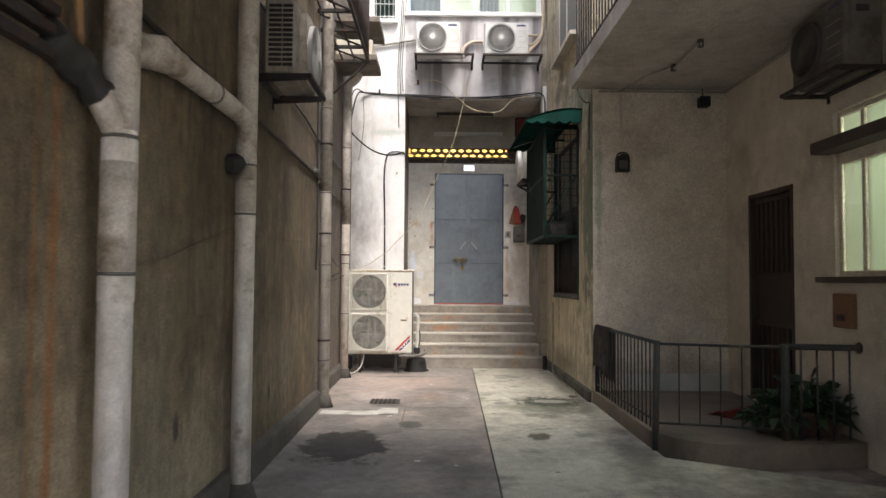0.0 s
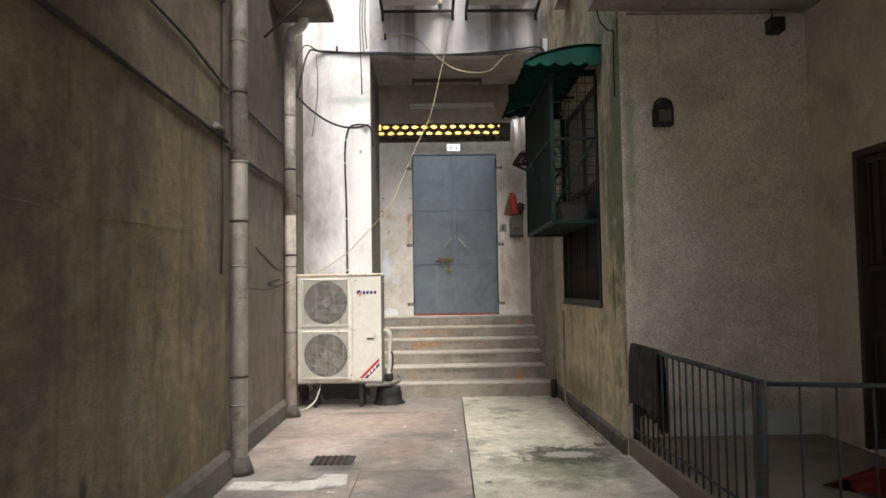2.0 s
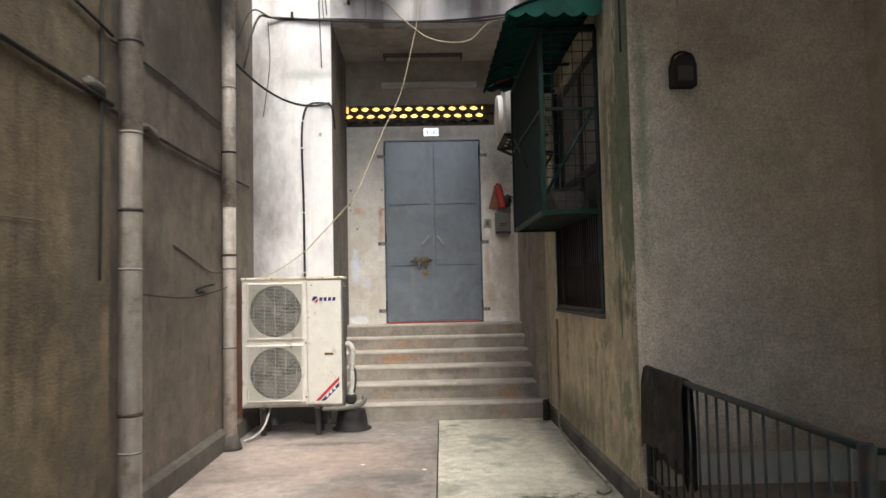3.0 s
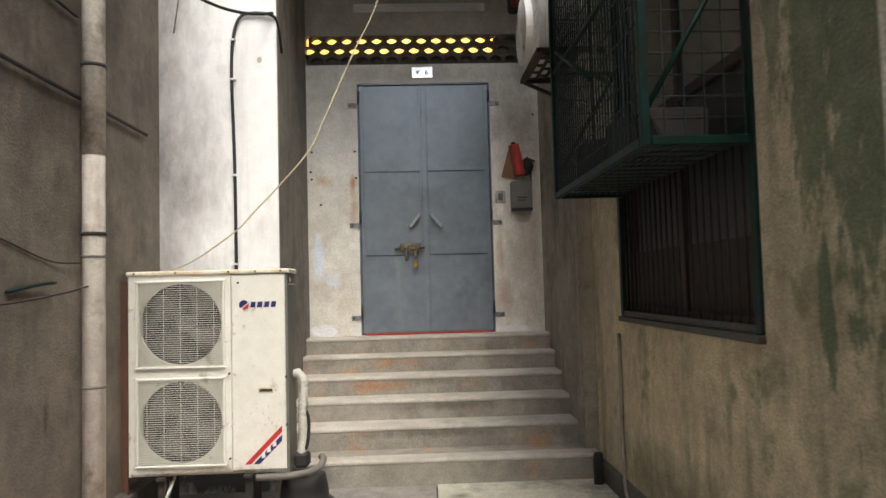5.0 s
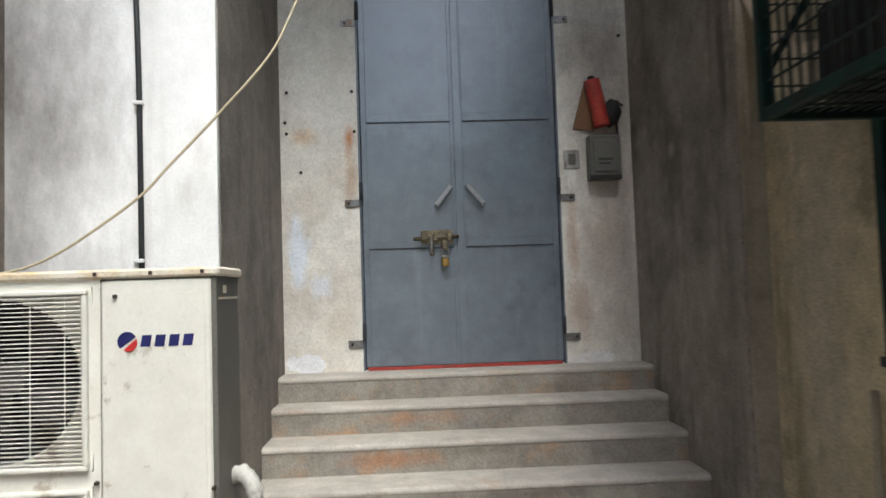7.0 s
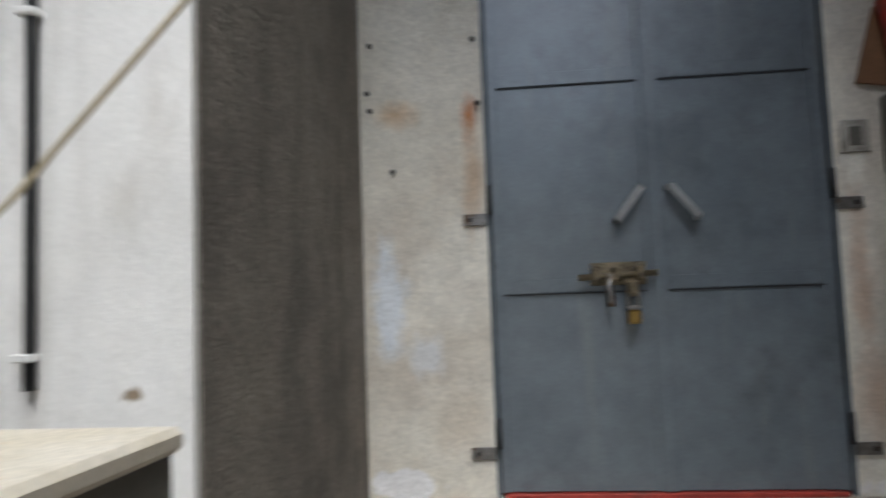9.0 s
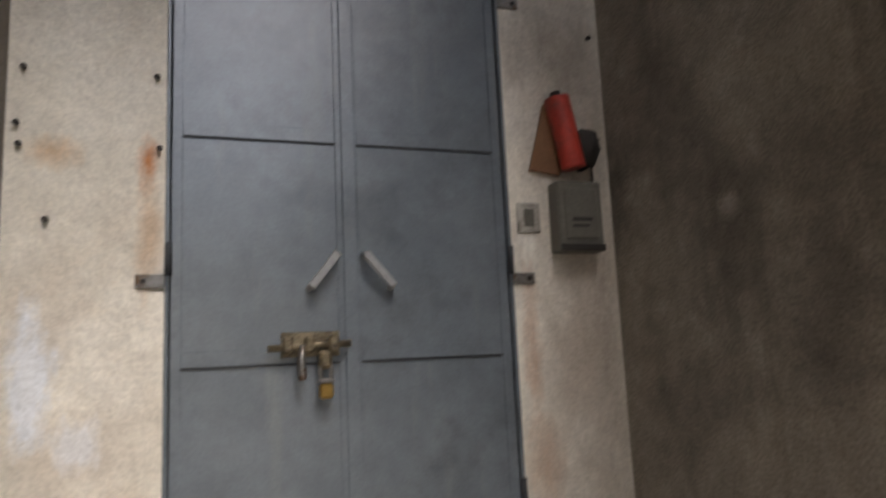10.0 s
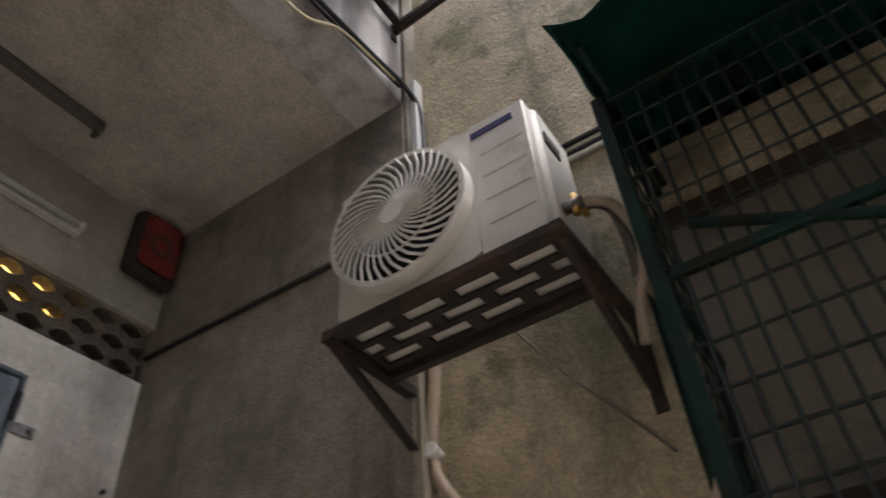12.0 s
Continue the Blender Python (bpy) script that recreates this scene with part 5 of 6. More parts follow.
bracket(pose(XL, 4.60, 2.855, 0, 0, 90), "black angle-iron shelf under the old wall unit", w=0.66, d=0.42, drop=0.05, slats=2)
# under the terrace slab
wall_unit(pose(2.96, 4.93, 3.03, 0, 0, -90), "dark wall unit high on the terrace wall", M_DARKU, w=0.78, h=0.56, d=0.3, fan_x=-0.12, guard_mat=M_LAMPD, hub_mat=M_DARKU)
bracket(pose(XSIDE, 4.93, 3.025, 0, 0, -90), "rusty iron shelf under the terrace wall unit", w=0.9, d=0.42, drop=0.02, slats=3)

vl = thing("pipe_valves", "brass valves and coiled pipe at the unit's side", "valve", pose(1.1, 10.2, 3.02))
for x, z in ((-0.06, 0.1), (0.02, 0.16)):
    vb = part("valve", tubes([[(x, 0.02, z), (x, -0.045, z)]], 0.018, 10), M_STEEL, vl, "dull steel valve body")
    part("cap", tubes([[(x, -0.02, z - 0.035), (x, -0.02, z + 0.035)]], 0.011, 8), M_BRASS, vb, "brass cap")
part("coil", tubes([spline([(-0.06, -0.04, 0.1), (-0.03, -0.1, 0.08), (0.08, -0.12, 0.05), (0.17, -0.09, 0.0), (0.19, -0.05, -0.08), (0.2, -0.03, -0.2)], 6)], 0.014, 8), M_HOSE, vl)
part("coil", tubes([spline([(0.02, -0.04, 0.16), (0.1, -0.07, 0.17), (0.22, -0.06, 0.12), (0.28, -0.04, 0.02)], 6)], 0.012, 8), M_STEEL, vl)
for z, r in ((3.755, 0.011), (3.71, 0.008), (3.675, 0.011)):
    wl_ = thing("wall_cable", "dark cable on the plaster wall behind the unit", "cable")
    part("strand", tubes([[(XR - 0.015, 10.85, z + 0.02), (XR - 0.015, 10.1, z), (XR - 0.015, 9.6, z - 0.01)]], r, 6), M_CABLE if z > 3.7 else M_STRIP, wl_)

# ---- barred window, cage and awning on the plaster wall ----
w1 = thing("window_1", "dark boarded window behind green bars", "window", kind="structure")
bm = boxes((XR + 0.06, XR + 0.12, WY0, WY0 + 0.06, WZ0, WZ1), (XR + 0.06, XR + 0.12, WY1 - 0.06, WY1, WZ0, WZ1), (XR + 0.06, XR + 0.12, WY0 + 0.06, WY1 - 0.06, WZ0, WZ0 + 0.06),
           (XR + 0.06, XR + 0.12, WY0 + 0.06, WY1 - 0.06, WZ1 - 0.06, WZ1), (XR + 0.06, XR + 0.12, WY0 + 0.94, WY0 + 1.0, WZ0 + 0.06, WZ1 - 0.06),
           (XR + 0.06, XR + 0.12, WY0 + 0.06, WY0 + 0.94, 2.35, 2.41), (XR + 0.06, XR + 0.12, WY0 + 1.0, WY1 - 0.06, 2.35, 2.41), bev=0.004)
part("window_frame", bm, M_WOOD, w1, "dark wooden window frame")
for y0, y1 in ((WY0 + 0.06, WY0 + 0.94), (WY0 + 1.0, WY1 - 0.06)):
    ob = part("pane", boxes((XR + 0.088, XR + 0.093, y0, y1, 2.41, WZ1 - 0.06)), M_DUSTY, w1)
    part("pane", boxes((XR + 0.088, XR + 0.093, y0, y1, 1.6, 2.35)), M_PANE, w1)
    n_b = 8
    for k in range(n_b):
        a = y0 + (y1 - y0) * k / n_b
        part("board", boxes((XR + 0.078, XR + 0.092, a + 0.003, a + (y1 - y0) / n_b - 0.003, WZ0 + 0.06, 1.60), bev=0.002), M_CURT, w1, "dull brown board")
part("sill", boxes((XR - 0.03, XR + 0.06, WY0 - 0.005, WY1 + 0.01, WZ0 - 0.035, WZ0 - 0.002), bev=0.004), M_RAIL, w1, "iron-edged sill")
gr = thing("window_grille", "green iron window grille flush with the plaster wall", "grille", pose(XR, 0, 0))
for y in (WY0 + 0.0, WY1 - 0.05):
    part("stile", boxes((-0.015, 0.035, y, y + 0.05, WZ0, WZ1), bev=0.003), M_GREEN, gr)
part("rail", boxes((-0.01, 0.03, WY0 + 0.051, WY1 - 0.051, 2.0, 2.04), bev=0.003), M_GREEN, gr)
part("rail", boxes((-0.01, 0.03, WY0 + 0.051, WY1 - 0.051, WZ0 + 0.001, WZ0 + 0.035), bev=0.003), M_RAIL, gr)
nb = 22
for k in range(nb):
    y = WY0 + 0.07 + (WY1 - WY0 - 0.14) * k / (nb - 1)
    part("bar", tubes([[(0.012, y, WZ0 + 0.03), (0.012, y, 2.01)]], 0.006, 6), M_RUST, gr)

CX, CY0, CY1, CZ0, CZ1 = 0.985, 8.32, 10.03, 1.97, 3.36
cg = thing("window_cage", "green welded wire cage projecting from the window", "cage", pose(0, 0, 0))
fr = 0.018


def rod(a, b, name="frame_bar", r=fr, material=None, parent=None):
    a, b = Vector(a), Vector(b)
    bm2 = bmesh.new()
    box(bm2, min(a.x, b.x) - r, max(a.x, b.x) + r, min(a.y, b.y) - r, max(a.y, b.y) + r, min(a.z, b.z) - r, max(a.z, b.z) + r, bev=0.003)
    return part(name, bm2, material or M_GREEN, parent or cg)


for y in (CY0, CY1):
    rod((CX, y, CZ0), (CX, y, CZ1))
    rod((CX + 0.04, y, CZ0), (XR - 0.02, y, CZ0))
    rod((CX + 0.04, y, CZ1), (XR - 0.02, y, CZ1))
for z in (CZ0, CZ1):
    rod((CX, CY0 + 0.04, z), (CX, CY1 - 0.04, z))
rod((CX, CY0 + 0.04, 2.75), (CX, CY1 - 0.04, 2.75), r=0.012)
rod((CX + 0.04, CY0, 2.75), (XR - 0.02, CY0, 2.75), r=0.012)
rod((CX + 0.04, CY1, 2.75), (XR - 0.02, CY1, 2.75), r=0.012)
part("diagonal", tubes([[(CX, CY0 + 0.8, 2.45), (CX, CY1 - 0.1, CZ1 - 0.5)]], 0.014, 6), M_GREEN, cg)
for y in (CY0, CY1):
    part("gusset", tubes([[(CX + 0.01, y, 2.1), (XR - 0.03, y, 2.75)]], 0.012, 6), M_GREEN, cg)
# mesh panels: front, floor and two ends
def wire_panel(name, along, up, n_a, n_u, r=0.0035):
    """A panel of crossed wires between two edge vectors from an origin."""
    o, a, u = along[0], along[1], up
    bm2 = bmesh.new()
    for k in range(n_a + 1):
        p = Vector(o) + Vector(a) * (k / n_a)
        tube(bm2, [p, p + Vector(u)], r, 4, cap=False)
    for k in range(n_u + 1):
        p = Vector(o) + Vector(u) * (k / n_u)
        tube(bm2, [p + Vector((0.004, 0.004, 0.004)), p + Vector(a) + Vector((0.004, 0.004, 0.004))], r, 4, cap=False)
    return tagged(part(name, bm2, M_MESH, cg), kind="stuff")


wire_panel("front_mesh", ((CX, CY0, CZ0), (0, CY1 - CY0, 0)), (0, 0, CZ1 - CZ0), 34, 14, 0.005)
wire_panel("floor_mesh", ((CX, CY0, CZ0), (0, CY1 - CY0, 0)), (XR - CX - 0.02, 0, 0), 14, 11, 0.005)
wire_panel("near_mesh", ((CX, CY0, CZ0), (XR - CX - 0.02, 0, 0)), (0, 0, CZ1 - CZ0), 5, 16)
wire_panel("far_mesh", ((CX, CY1, CZ0), (XR - CX - 0.02, 0, 0)), (0, 0, CZ1 - CZ0), 5, 16)
# odds and ends kept in the cage
rng = random.Random(4)
for k, (y, z, sx, sz, mt) in enumerate(((8.62, 2.0, 0.12, 0.3, M_CURT), (9.05, 2.0, 0.16, 0.42, M_WOOD), (9.5, 2.0, 0.14, 0.26, M_WOOD), (9.85, 2.0, 0.12, 0.5, M_CURT), (9.25, 2.0, 0.1, 0.2, M_LAMPD))):
    mt = M_DARK if k % 2 else M_CURT
    sz *= 0.6
    it = thing("storage_bundle", "dusty wrapped bundle stored inside the wire cage", "bundle", pose(1.2 + 0.03 * (k % 2), y, z - 0.024, 0, 0, 10 * k), group="bundles in the cage")
    bm = bmesh.new()
    box(bm, -sx, sx, -0.13, 0.13, 0.0, sz, bev=0.04, seg=2)
    for v in bm.verts:
        if v.co.z > 0.02:
            v.co += Vector((noise.noise(v.co * 9 + Vector((k, 0, 0))), noise.noise(v.co * 8 + Vector((0, k, 5))), 0)) * 0.03
    part("wrap", bm, mt, it)
    part("string", tubes([[(-sx - 0.004, 0.0, 0.0), (-sx - 0.006, 0.0, sz), (sx + 0.006, 0.0, sz), (sx + 0.004, 0.0, 0.0)]], 0.005, 5), M_GRIME, it, "dirty binding string")

aw = thing("window_awning", "dark green curved awning with scalloped edge", "awning", pose(0, 0, 0))
AY0, AY1 = 8.04, 10.05
prof = [(XR, 3.545), (1.28, 3.545), (1.12, 3.53), (0.98, 3.5), (0.85, 3.46), (0.755, 3.42), (0.695, 3.38)]
bm = bmesh.new()
ny = 40
grid = []
for i, (x, z) in enumerate(prof):
    row = []
    for k in range(ny + 1):
        y = AY0 + (AY1 - AY0) * k / ny
        dz = 0.012 * math.cos(2 * math.pi * k / 4) if i else 0.0
        if i == len(prof) - 1:
            dz -= 0.045 * abs(math.sin(math.pi * k / 4))
        row.append(bm.verts.new((x, y, z + dz)))
    grid.append(row)
for A, B in zip(grid, grid[1:]):
    for k in range(ny):
        bm.faces.new((A[k], A[k + 1], B[k + 1], B[k])).smooth = True
bmesh.ops.solidify(bm, geom=bm.faces[:], thickness=0.006)
part("sheet", bm, M_AWN, aw)
for y in (AY0 + 0.02, AY1 - 0.02):
    bm = bmesh.new()
    hem = []
    for k in range(31):
        x = 0.71 + (XR - 0.01 - 0.71) * k / 30
        hem.append((x, 3.395 - 0.035 * abs(math.sin(math.pi * k / 6))))
    prism(bm, [(x - 0.0 if i else x - 0.005, z - 0.008) for i, (x, z) in enumerate(prof[:-1])] + hem, "y", y - 0.003, y + 0.003)
    part("scalloped_end", bm, M_AWN, aw)
for y in (8.35, 9.3, 10.0):
    part("support_arm", tubes([[(XR, y, 3.40), (0.80, y, 3.39)]], 0.012, 6), M_GREEN, aw)
# upper sill and window over the passage
us = thing("window_2", "upper window with a concrete sill over the passage", "window", kind="structure")
part("sill", boxes((XR - 0.13, XR, 8.2, 9.75, 4.54, 4.60), bev=0.006), M_DIM, us)
part("window_frame", boxes((XR - 0.02, XR, 8.3, 8.36, 4.61, 5.8), (XR - 0.02, XR, 9.0, 9.05, 4.61, 5.8), (XR - 0.02, XR, 9.6, 9.66, 4.61, 5.8), bev=0.003), M_ALU, us)
for y0, y1 in ((8.361, 8.999), (9.051, 9.599)):
    part("pane", boxes((XR - 0.012, XR - 0.006, y0, y1, 4.61, 5.8)), M_BOX, us, "dark reflecting pane")

# ---- upper windows of the facade ----
uw = thing("window_3", "row of white-framed upper windows with pale curtains", "window", kind="structure")
bm = boxes((PIL, 1.30, YF + 0.04, YF + 0.10, 5.80, 5.87), (PIL, 1.30, YF + 0.04, YF + 0.10, 7.23, 7.3), bev=0.004)
for x in (PIL, -0.36, 0.185, 0.73, 1.235):
    box(bm, x, x + 0.06, YF + 0.04, YF + 0.10, 5.871, 7.229, bev=0.004)
part("window_frame", bm, M_ALU, uw)
part("sill", boxes((PIL - 0.02, 1.32, YF - 0.06, YF + 0.04, 5.765, 5.81), bev=0.006), M_WHITE, uw)
for x0, x1 in ((PIL + 0.06, -0.36), (-0.30, 0.185), (0.245, 0.73), (0.79, 1.235)):
    ob = part("pane", boxes((x0, x1, YF + 0.066, YF + 0.072, 5.871, 7.229)), G_CLEAR, uw)
    ob.visible_shadow = False
for x0, x1 in ((-0.86, -0.35), (0.3, 0.62)):
    cu = thing("curtain", "pale curtain hanging behind the upper window", "curtain", pose(0, YF + 0.2, 5.85), group="upper curtains")
    bm = bmesh.new()
    n_c = 20
    row = [[bm.verts.new((x0 + (x1 - x0) * k / n_c, 0.02 * math.sin(k * 1.7), z)) for k in range(n_c + 1)] for z in (0.02, 1.35)]
    for k in range(n_c):
        bm.faces.new((row[0][k], row[0][k + 1], row[1][k + 1], row[1][k])).smooth = True
    bmesh.ops.solidify(bm, geom=bm.faces[:], thickness=0.004)
    part("cloth", bm, M_ALU, cu)
setting("wall_upper_room", boxes((PIL, 1.6, 12.8, 12.9, 4.95, 9.4), (PIL - 0.6, PIL - 0.5, YF + 0.25, 12.9, 4.95, 9.4), (1.6, 1.7, YF + 0.25, 12.9, 4.95, 9.4), (PIL - 0.5, 1.6, YF + 0.25, 12.8, 4.92, 5.0)), M_PALE, "plain room behind the upper windows", "wall")
lw = thing("window_4", "small side window with a white bar grille", "window", kind="structure")
for x in (-1.47, -1.115):
    part("window_frame", boxes((x, x + 0.025, YF + 0.0, YF + 0.06, 5.70, 7.0), bev=0.003), M_ALU, lw)
for k in range(5):
    x = -1.42 + 0.07 * k
    part("bar", tubes([[(x, YF - 0.03, 5.72), (x, YF - 0.03, 6.9)]], 0.007, 6), M_ALU, lw)
for z in (5.74, 5.95, 6.16):
    part("cross_bar", boxes((-1.46, -1.1, YF - 0.036, YF - 0.024, z, z + 0.014)), M_ALU, lw)
part("pane", boxes((-1.445, -1.116, YF + 0.03, YF + 0.04, 5.70, 7.0)), M_GREEN, lw, "dark green pane")
part("sill", boxes((-1.5, -1.06, YF - 0.1, YF, 5.62, 5.69), bev=0.006), M_WHITE, lw)

# pipes between the upper units
lp = thing("lagged_pipe", "pale lagged pipes running between the facade units", "pipe")
part("run", tubes([spline([(0.0, YF - 0.05, 5.06), (0.03, YF - 0.05, 5.22), (0.16, YF - 0.05, 5.32), (0.34, YF - 0.05, 5.33)], 6)], 0.028, 8), M_HOSE, lp)
part("run", tubes([spline([(1.05, YF - 0.06, 5.1), (1.15, YF - 0.05, 5.22), (1.28, YF - 0.04, 5.38), (1.33, YF - 0.04, 5.62), (1.34, YF - 0.04, 6.3)], 6)], 0.026, 8), M_HOSE, lp)
part("run", tubes([spline([(1.05, YF - 0.06, 5.28), (1.18, YF - 0.05, 5.31), (1.29, YF - 0.04, 5.45)], 6)], 0.022, 8), M_HOSE, lp)
part("run", tubes([[(1.05, YF - 0.04, 5.45), (1.3, YF - 0.04, 5.45)]], 0.02, 8), M_HOSE, lp)
part("run", tubes([spline([(-1.75, YF - 0.04, 5.2), (-1.3, YF - 0.04, 5.27), (-0.75, YF - 0.05, 5.36)], 6)], 0.022, 8), M_WRAP, lp)


# ---- cables ----
def cable(pts, r, material, label, name="cable"):
    c = thing(name, label, "cable")
    part("strand", tubes([pts], r, 6), material, c)
    return c


cable(spline([(XL2, 10.5, 3.78), (-1.7, 10.7, 4.38), (-1.55, YF - 0.03, 4.47), (-1.0, YF - 0.03, 4.435), (-0.3, YF - 0.025, 4.41), (0.4, YF - 0.025, 4.42), (1.0, YF - 0.03, 4.47), (1.27, YF - 0.04, 4.49), (1.36, YF - 0.06, 4.35), (1.36, YF - 0.06, 3.9)], 8), 0.013, M_CABLE, "black cable clipped along the beam's lower edge")
cable(spline([(XL2 + 0.02, 10.2, 4.0), (-1.72, 10.6, 4.45), (-1.5, YF - 0.02, 4.455), (-0.8, YF - 0.02, 4.45), (0.5, YF - 0.02, 4.40), (1.25, YF - 0.03, 4.47)], 8), 0.009, M_CABLE, "thin black cable sagging along the beam")
cable(spline([(-1.24, YF - 0.015, 1.56), (-1.245, YF - 0.015, 2.4), (-1.26, YF - 0.015, 3.1), (-1.22, YF - 0.02, 3.42), (-1.12, YF - 0.02, 3.5), (-0.95, YF - 0.02, 3.48), (-0.92, YF + 0.05, 3.4), (-0.915, YF + 0.15, 3.25)], 8), 0.012, M_CABLE, "black cable clipped down the white pillar")
for z in (1.62, 2.28, 3.0, 3.3):
    cl = thing("cable_clip", "small white clip on the pillar cable", "clip", pose(-1.25, YF - 0.012, z), group="clips on the pillar")
    part("clip", boxes((-0.018, 0.022, -0.02, 0.012, -0.008, 0.008), bev=0.003), M_MARK, cl)
cable(sag((-1.74, 9.62, 3.66), (-0.95, YF - 0.02, 3.50), 0.2), 0.012, M_CABLE, "black cable sagging from pipe to pillar")
cable(spline([(0.1, YF - 0.02, 4.75), (0.02, YF - 0.03, 4.3), (-0.155, 10.87, 3.6), (-0.352, 10.86, 3.178), (-0.56, 10.8, 2.69), (-0.67, 10.75, 2.436), (-0.866, 10.73, 2.2), (-1.07, 10.73, 1.988), (-1.19, 10.72, 1.86), (-1.43, 10.7, 1.684), (-1.58, 10.68, 1.604), (-1.68, 10.6, 1.568)], 8), 0.006, M_CREAMW, "thin cream cable strung down to the outdoor unit")
cable(spline([(-0.78, YF - 0.02, 4.62), (-0.6, YF - 0.03, 4.68), (-0.35, YF - 0.03, 4.66), (-0.1, YF - 0.04, 4.42), (0.2, YF - 0.05, 4.2), (0.6, YF - 0.05, 4.17), (0.85, YF - 0.04, 4.38), (1.2, YF - 0.04, 4.45)], 8), 0.007, M_CREAMW, "pale cable looping in front of the beam")
for k, (x, z0) in enumerate(((-1.03, 3.9), (-1.0, 4.44), (-0.965, 4.5))):
    cable(spline([(x + 0.06, YF - 0.02, 6.6), (x + 0.02, YF - 0.02, 5.6), (x - 0.02, YF - 0.03, 4.9), (x, YF - 0.02, z0)], 6), 0.006, M_BOX, "grey cable hanging down the white facade")
cable(spline([(-1.62, YF - 0.03, 4.43), (-1.60, YF - 0.03, 4.0), (-1.64, YF - 0.04, 3.6), (-1.68, YF - 0.03, 3.35)], 6), 0.005, M_BOX, "thin cable hanging beside the drain pipe")
cable(spline([(XL2 + 0.015, 7.12, 2.95), (XL2 + 0.015, 8.03, 2.99), (XL2 + 0.015, 8.67, 2.99), (XL2 + 0.02, 9.56, 2.975)], 6), 0.01, M_CABLE, "black cable slung along the grey wall")
for x, z in ((-1.35, 4.47), (-0.72, 4.63)):
    iso = thing("insulator", "small dark insulator knob on the facade", "insulator", pose(x, YF, z), group="insulator knobs")
    part("knob", tubes([[(0, 0, 0), (0, -0.03, 0), (0, -0.035, 0.02), (0, -0.04, 0.06)]], 0.016, 8), M_REDRUST, iso)


# ---- drain pipes on the left wall ----
def drain(x, y, r, z0, z1, joints, label, foot=True):
    d = thing("drain_pipe", label, "pipe", pose(x, y, 0), group="drain pipes on the left wall")
    part("pipe", tubes([[(0, 0, z0), (0, 0, z1)]], r, 20), M_PVC, d)
    for z in joints:
        if r > 0.0615 and x > -1.61:
            part("collar", tubes([[(0, 0, z - 0.09), (0, 0, z - 0.085), (0, 0, z + 0.0), (0, 0, z + 0.01)]], [r + 0.001, r + 0.003, r + 0.003, r + 0.001], 20), M_PVC, d)
        part("collar_rim", tubes([[(0, 0, z + 0.008), (0, 0, z + 0.022)]], r + 0.004, 20), M_COLLAR, d, "grimy joint line")
    if foot:
        bm2 = bmesh.new()
        tube(bm2, [(0, 0, 0), (0, 0, 0.05), (0, 0, 0.13)], [r + 0.05, r + 0.035, r + 0.008], 16)
        part("foot", bm2, M_SKIRT, d, "rough cement foot")
    return d


pa = drain(-1.585, 1.97, 0.063, 0.0, 4.0, (1.395, 1.91, 3.4), "fat grimy white drain pipe with elbow junction")
part("branch", tubes([spline([(0, 0, 1.93), (-0.012, -0.04, 1.98), (-0.03, -0.085, 2.04), (-0.045, -0.12, 2.085)], 5)], 0.052, 16), M_PVC_DIRT_SHADE, pa)
bm = tubes([spline([(-0.035, -0.1, 2.06), (-0.05, -0.13, 2.1), (-0.07, -0.19, 2.14), (-0.09, -0.27, 2.17), (-0.1, -0.36, 2.2)], 6)], 0.06, 14)
for v in bm.verts:
    v.co += Vector((noise.noise(v.co * 14), noise.noise(v.co * 14 + Vector((3, 0, 0))), noise.noise(v.co * 14 + Vector((0, 7, 0))))) * 0.03
part("branch_mud", bm, M_GRIME, pa, "black dirt-caked mortar at the junction")
part("upper_sleeve", tubes([[(0, 0, 1.42), (0, 0, 1.83)]], 0.067, 20), M_PVC_DIRT_SHADE, pa, "rough thicker pipe sleeve")
part("upper_pipe", tubes([[(0, 0, 1.95), (0, 0, 3.99)]], 0.066, 20), M_PVC_DIRT_SHADE, pa, "dirty upper pipe, toned down for its shade")
pb = drain(-1.60, 3.80, 0.062, 0.0, 4.0, (1.79, 2.1, 3.3), "white drain pipe joined by a nearly level branch")
part("branch", tubes([spline([(0, 0, 2.33), (0.0, -0.09, 2.4), (0.0, -0.25, 2.407), (0.0, -0.7, 2.402), (0.0, -1.38, 2.385)], 6)], 0.058, 16), M_PVC_DIRT_SHADE, pb, "level branch pipe along the wall")
part("branch_collar", tubes([[(0, -0.68, 2.402), (0, -0.7, 2.402)]], 0.062, 16), M_COLLAR, pb, "grimy joint line")
bm = tubes([spline([(0, -1.24, 2.388), (0, -1.36, 2.386), (-0.02, -1.44, 2.384), (-0.07, -1.5, 2.38), (-0.12, -1.52, 2.38)], 5)], 0.068, 16)
for v in bm.verts:
    v.co += Vector((noise.noise(v.co * 11), noise.noise(v.co * 11 + Vector((3, 0, 0))), noise.noise(v.co * 11 + Vector((0, 7, 0))))) * 0.022
part("upper_pipe", tubes([[(0, 0, 1.82), (0, 0, 3.99)]], 0.065, 20), M_PVC_DIRT_SHADE, pb, "dirty upper pipe, toned down for its shade")
part("branch_elbow", bm, M_PVC_DIRT_SHADE, pb, "lumpy mortared elbow into the wall")
bm = tubes([[(-0.02, -0.02, 2.12), (-0.05, -0.05, 2.12), (-0.07, -0.1, 2.11), (-0.075, -0.13, 2.105)]], [0.05, 0.068, 0.066, 0.04], 14)
for v in bm.verts:
    v.co += Vector((0, noise.noise(v.co * 16), noise.noise(v.co * 16 + Vector((0, 7, 0))))) * 0.02
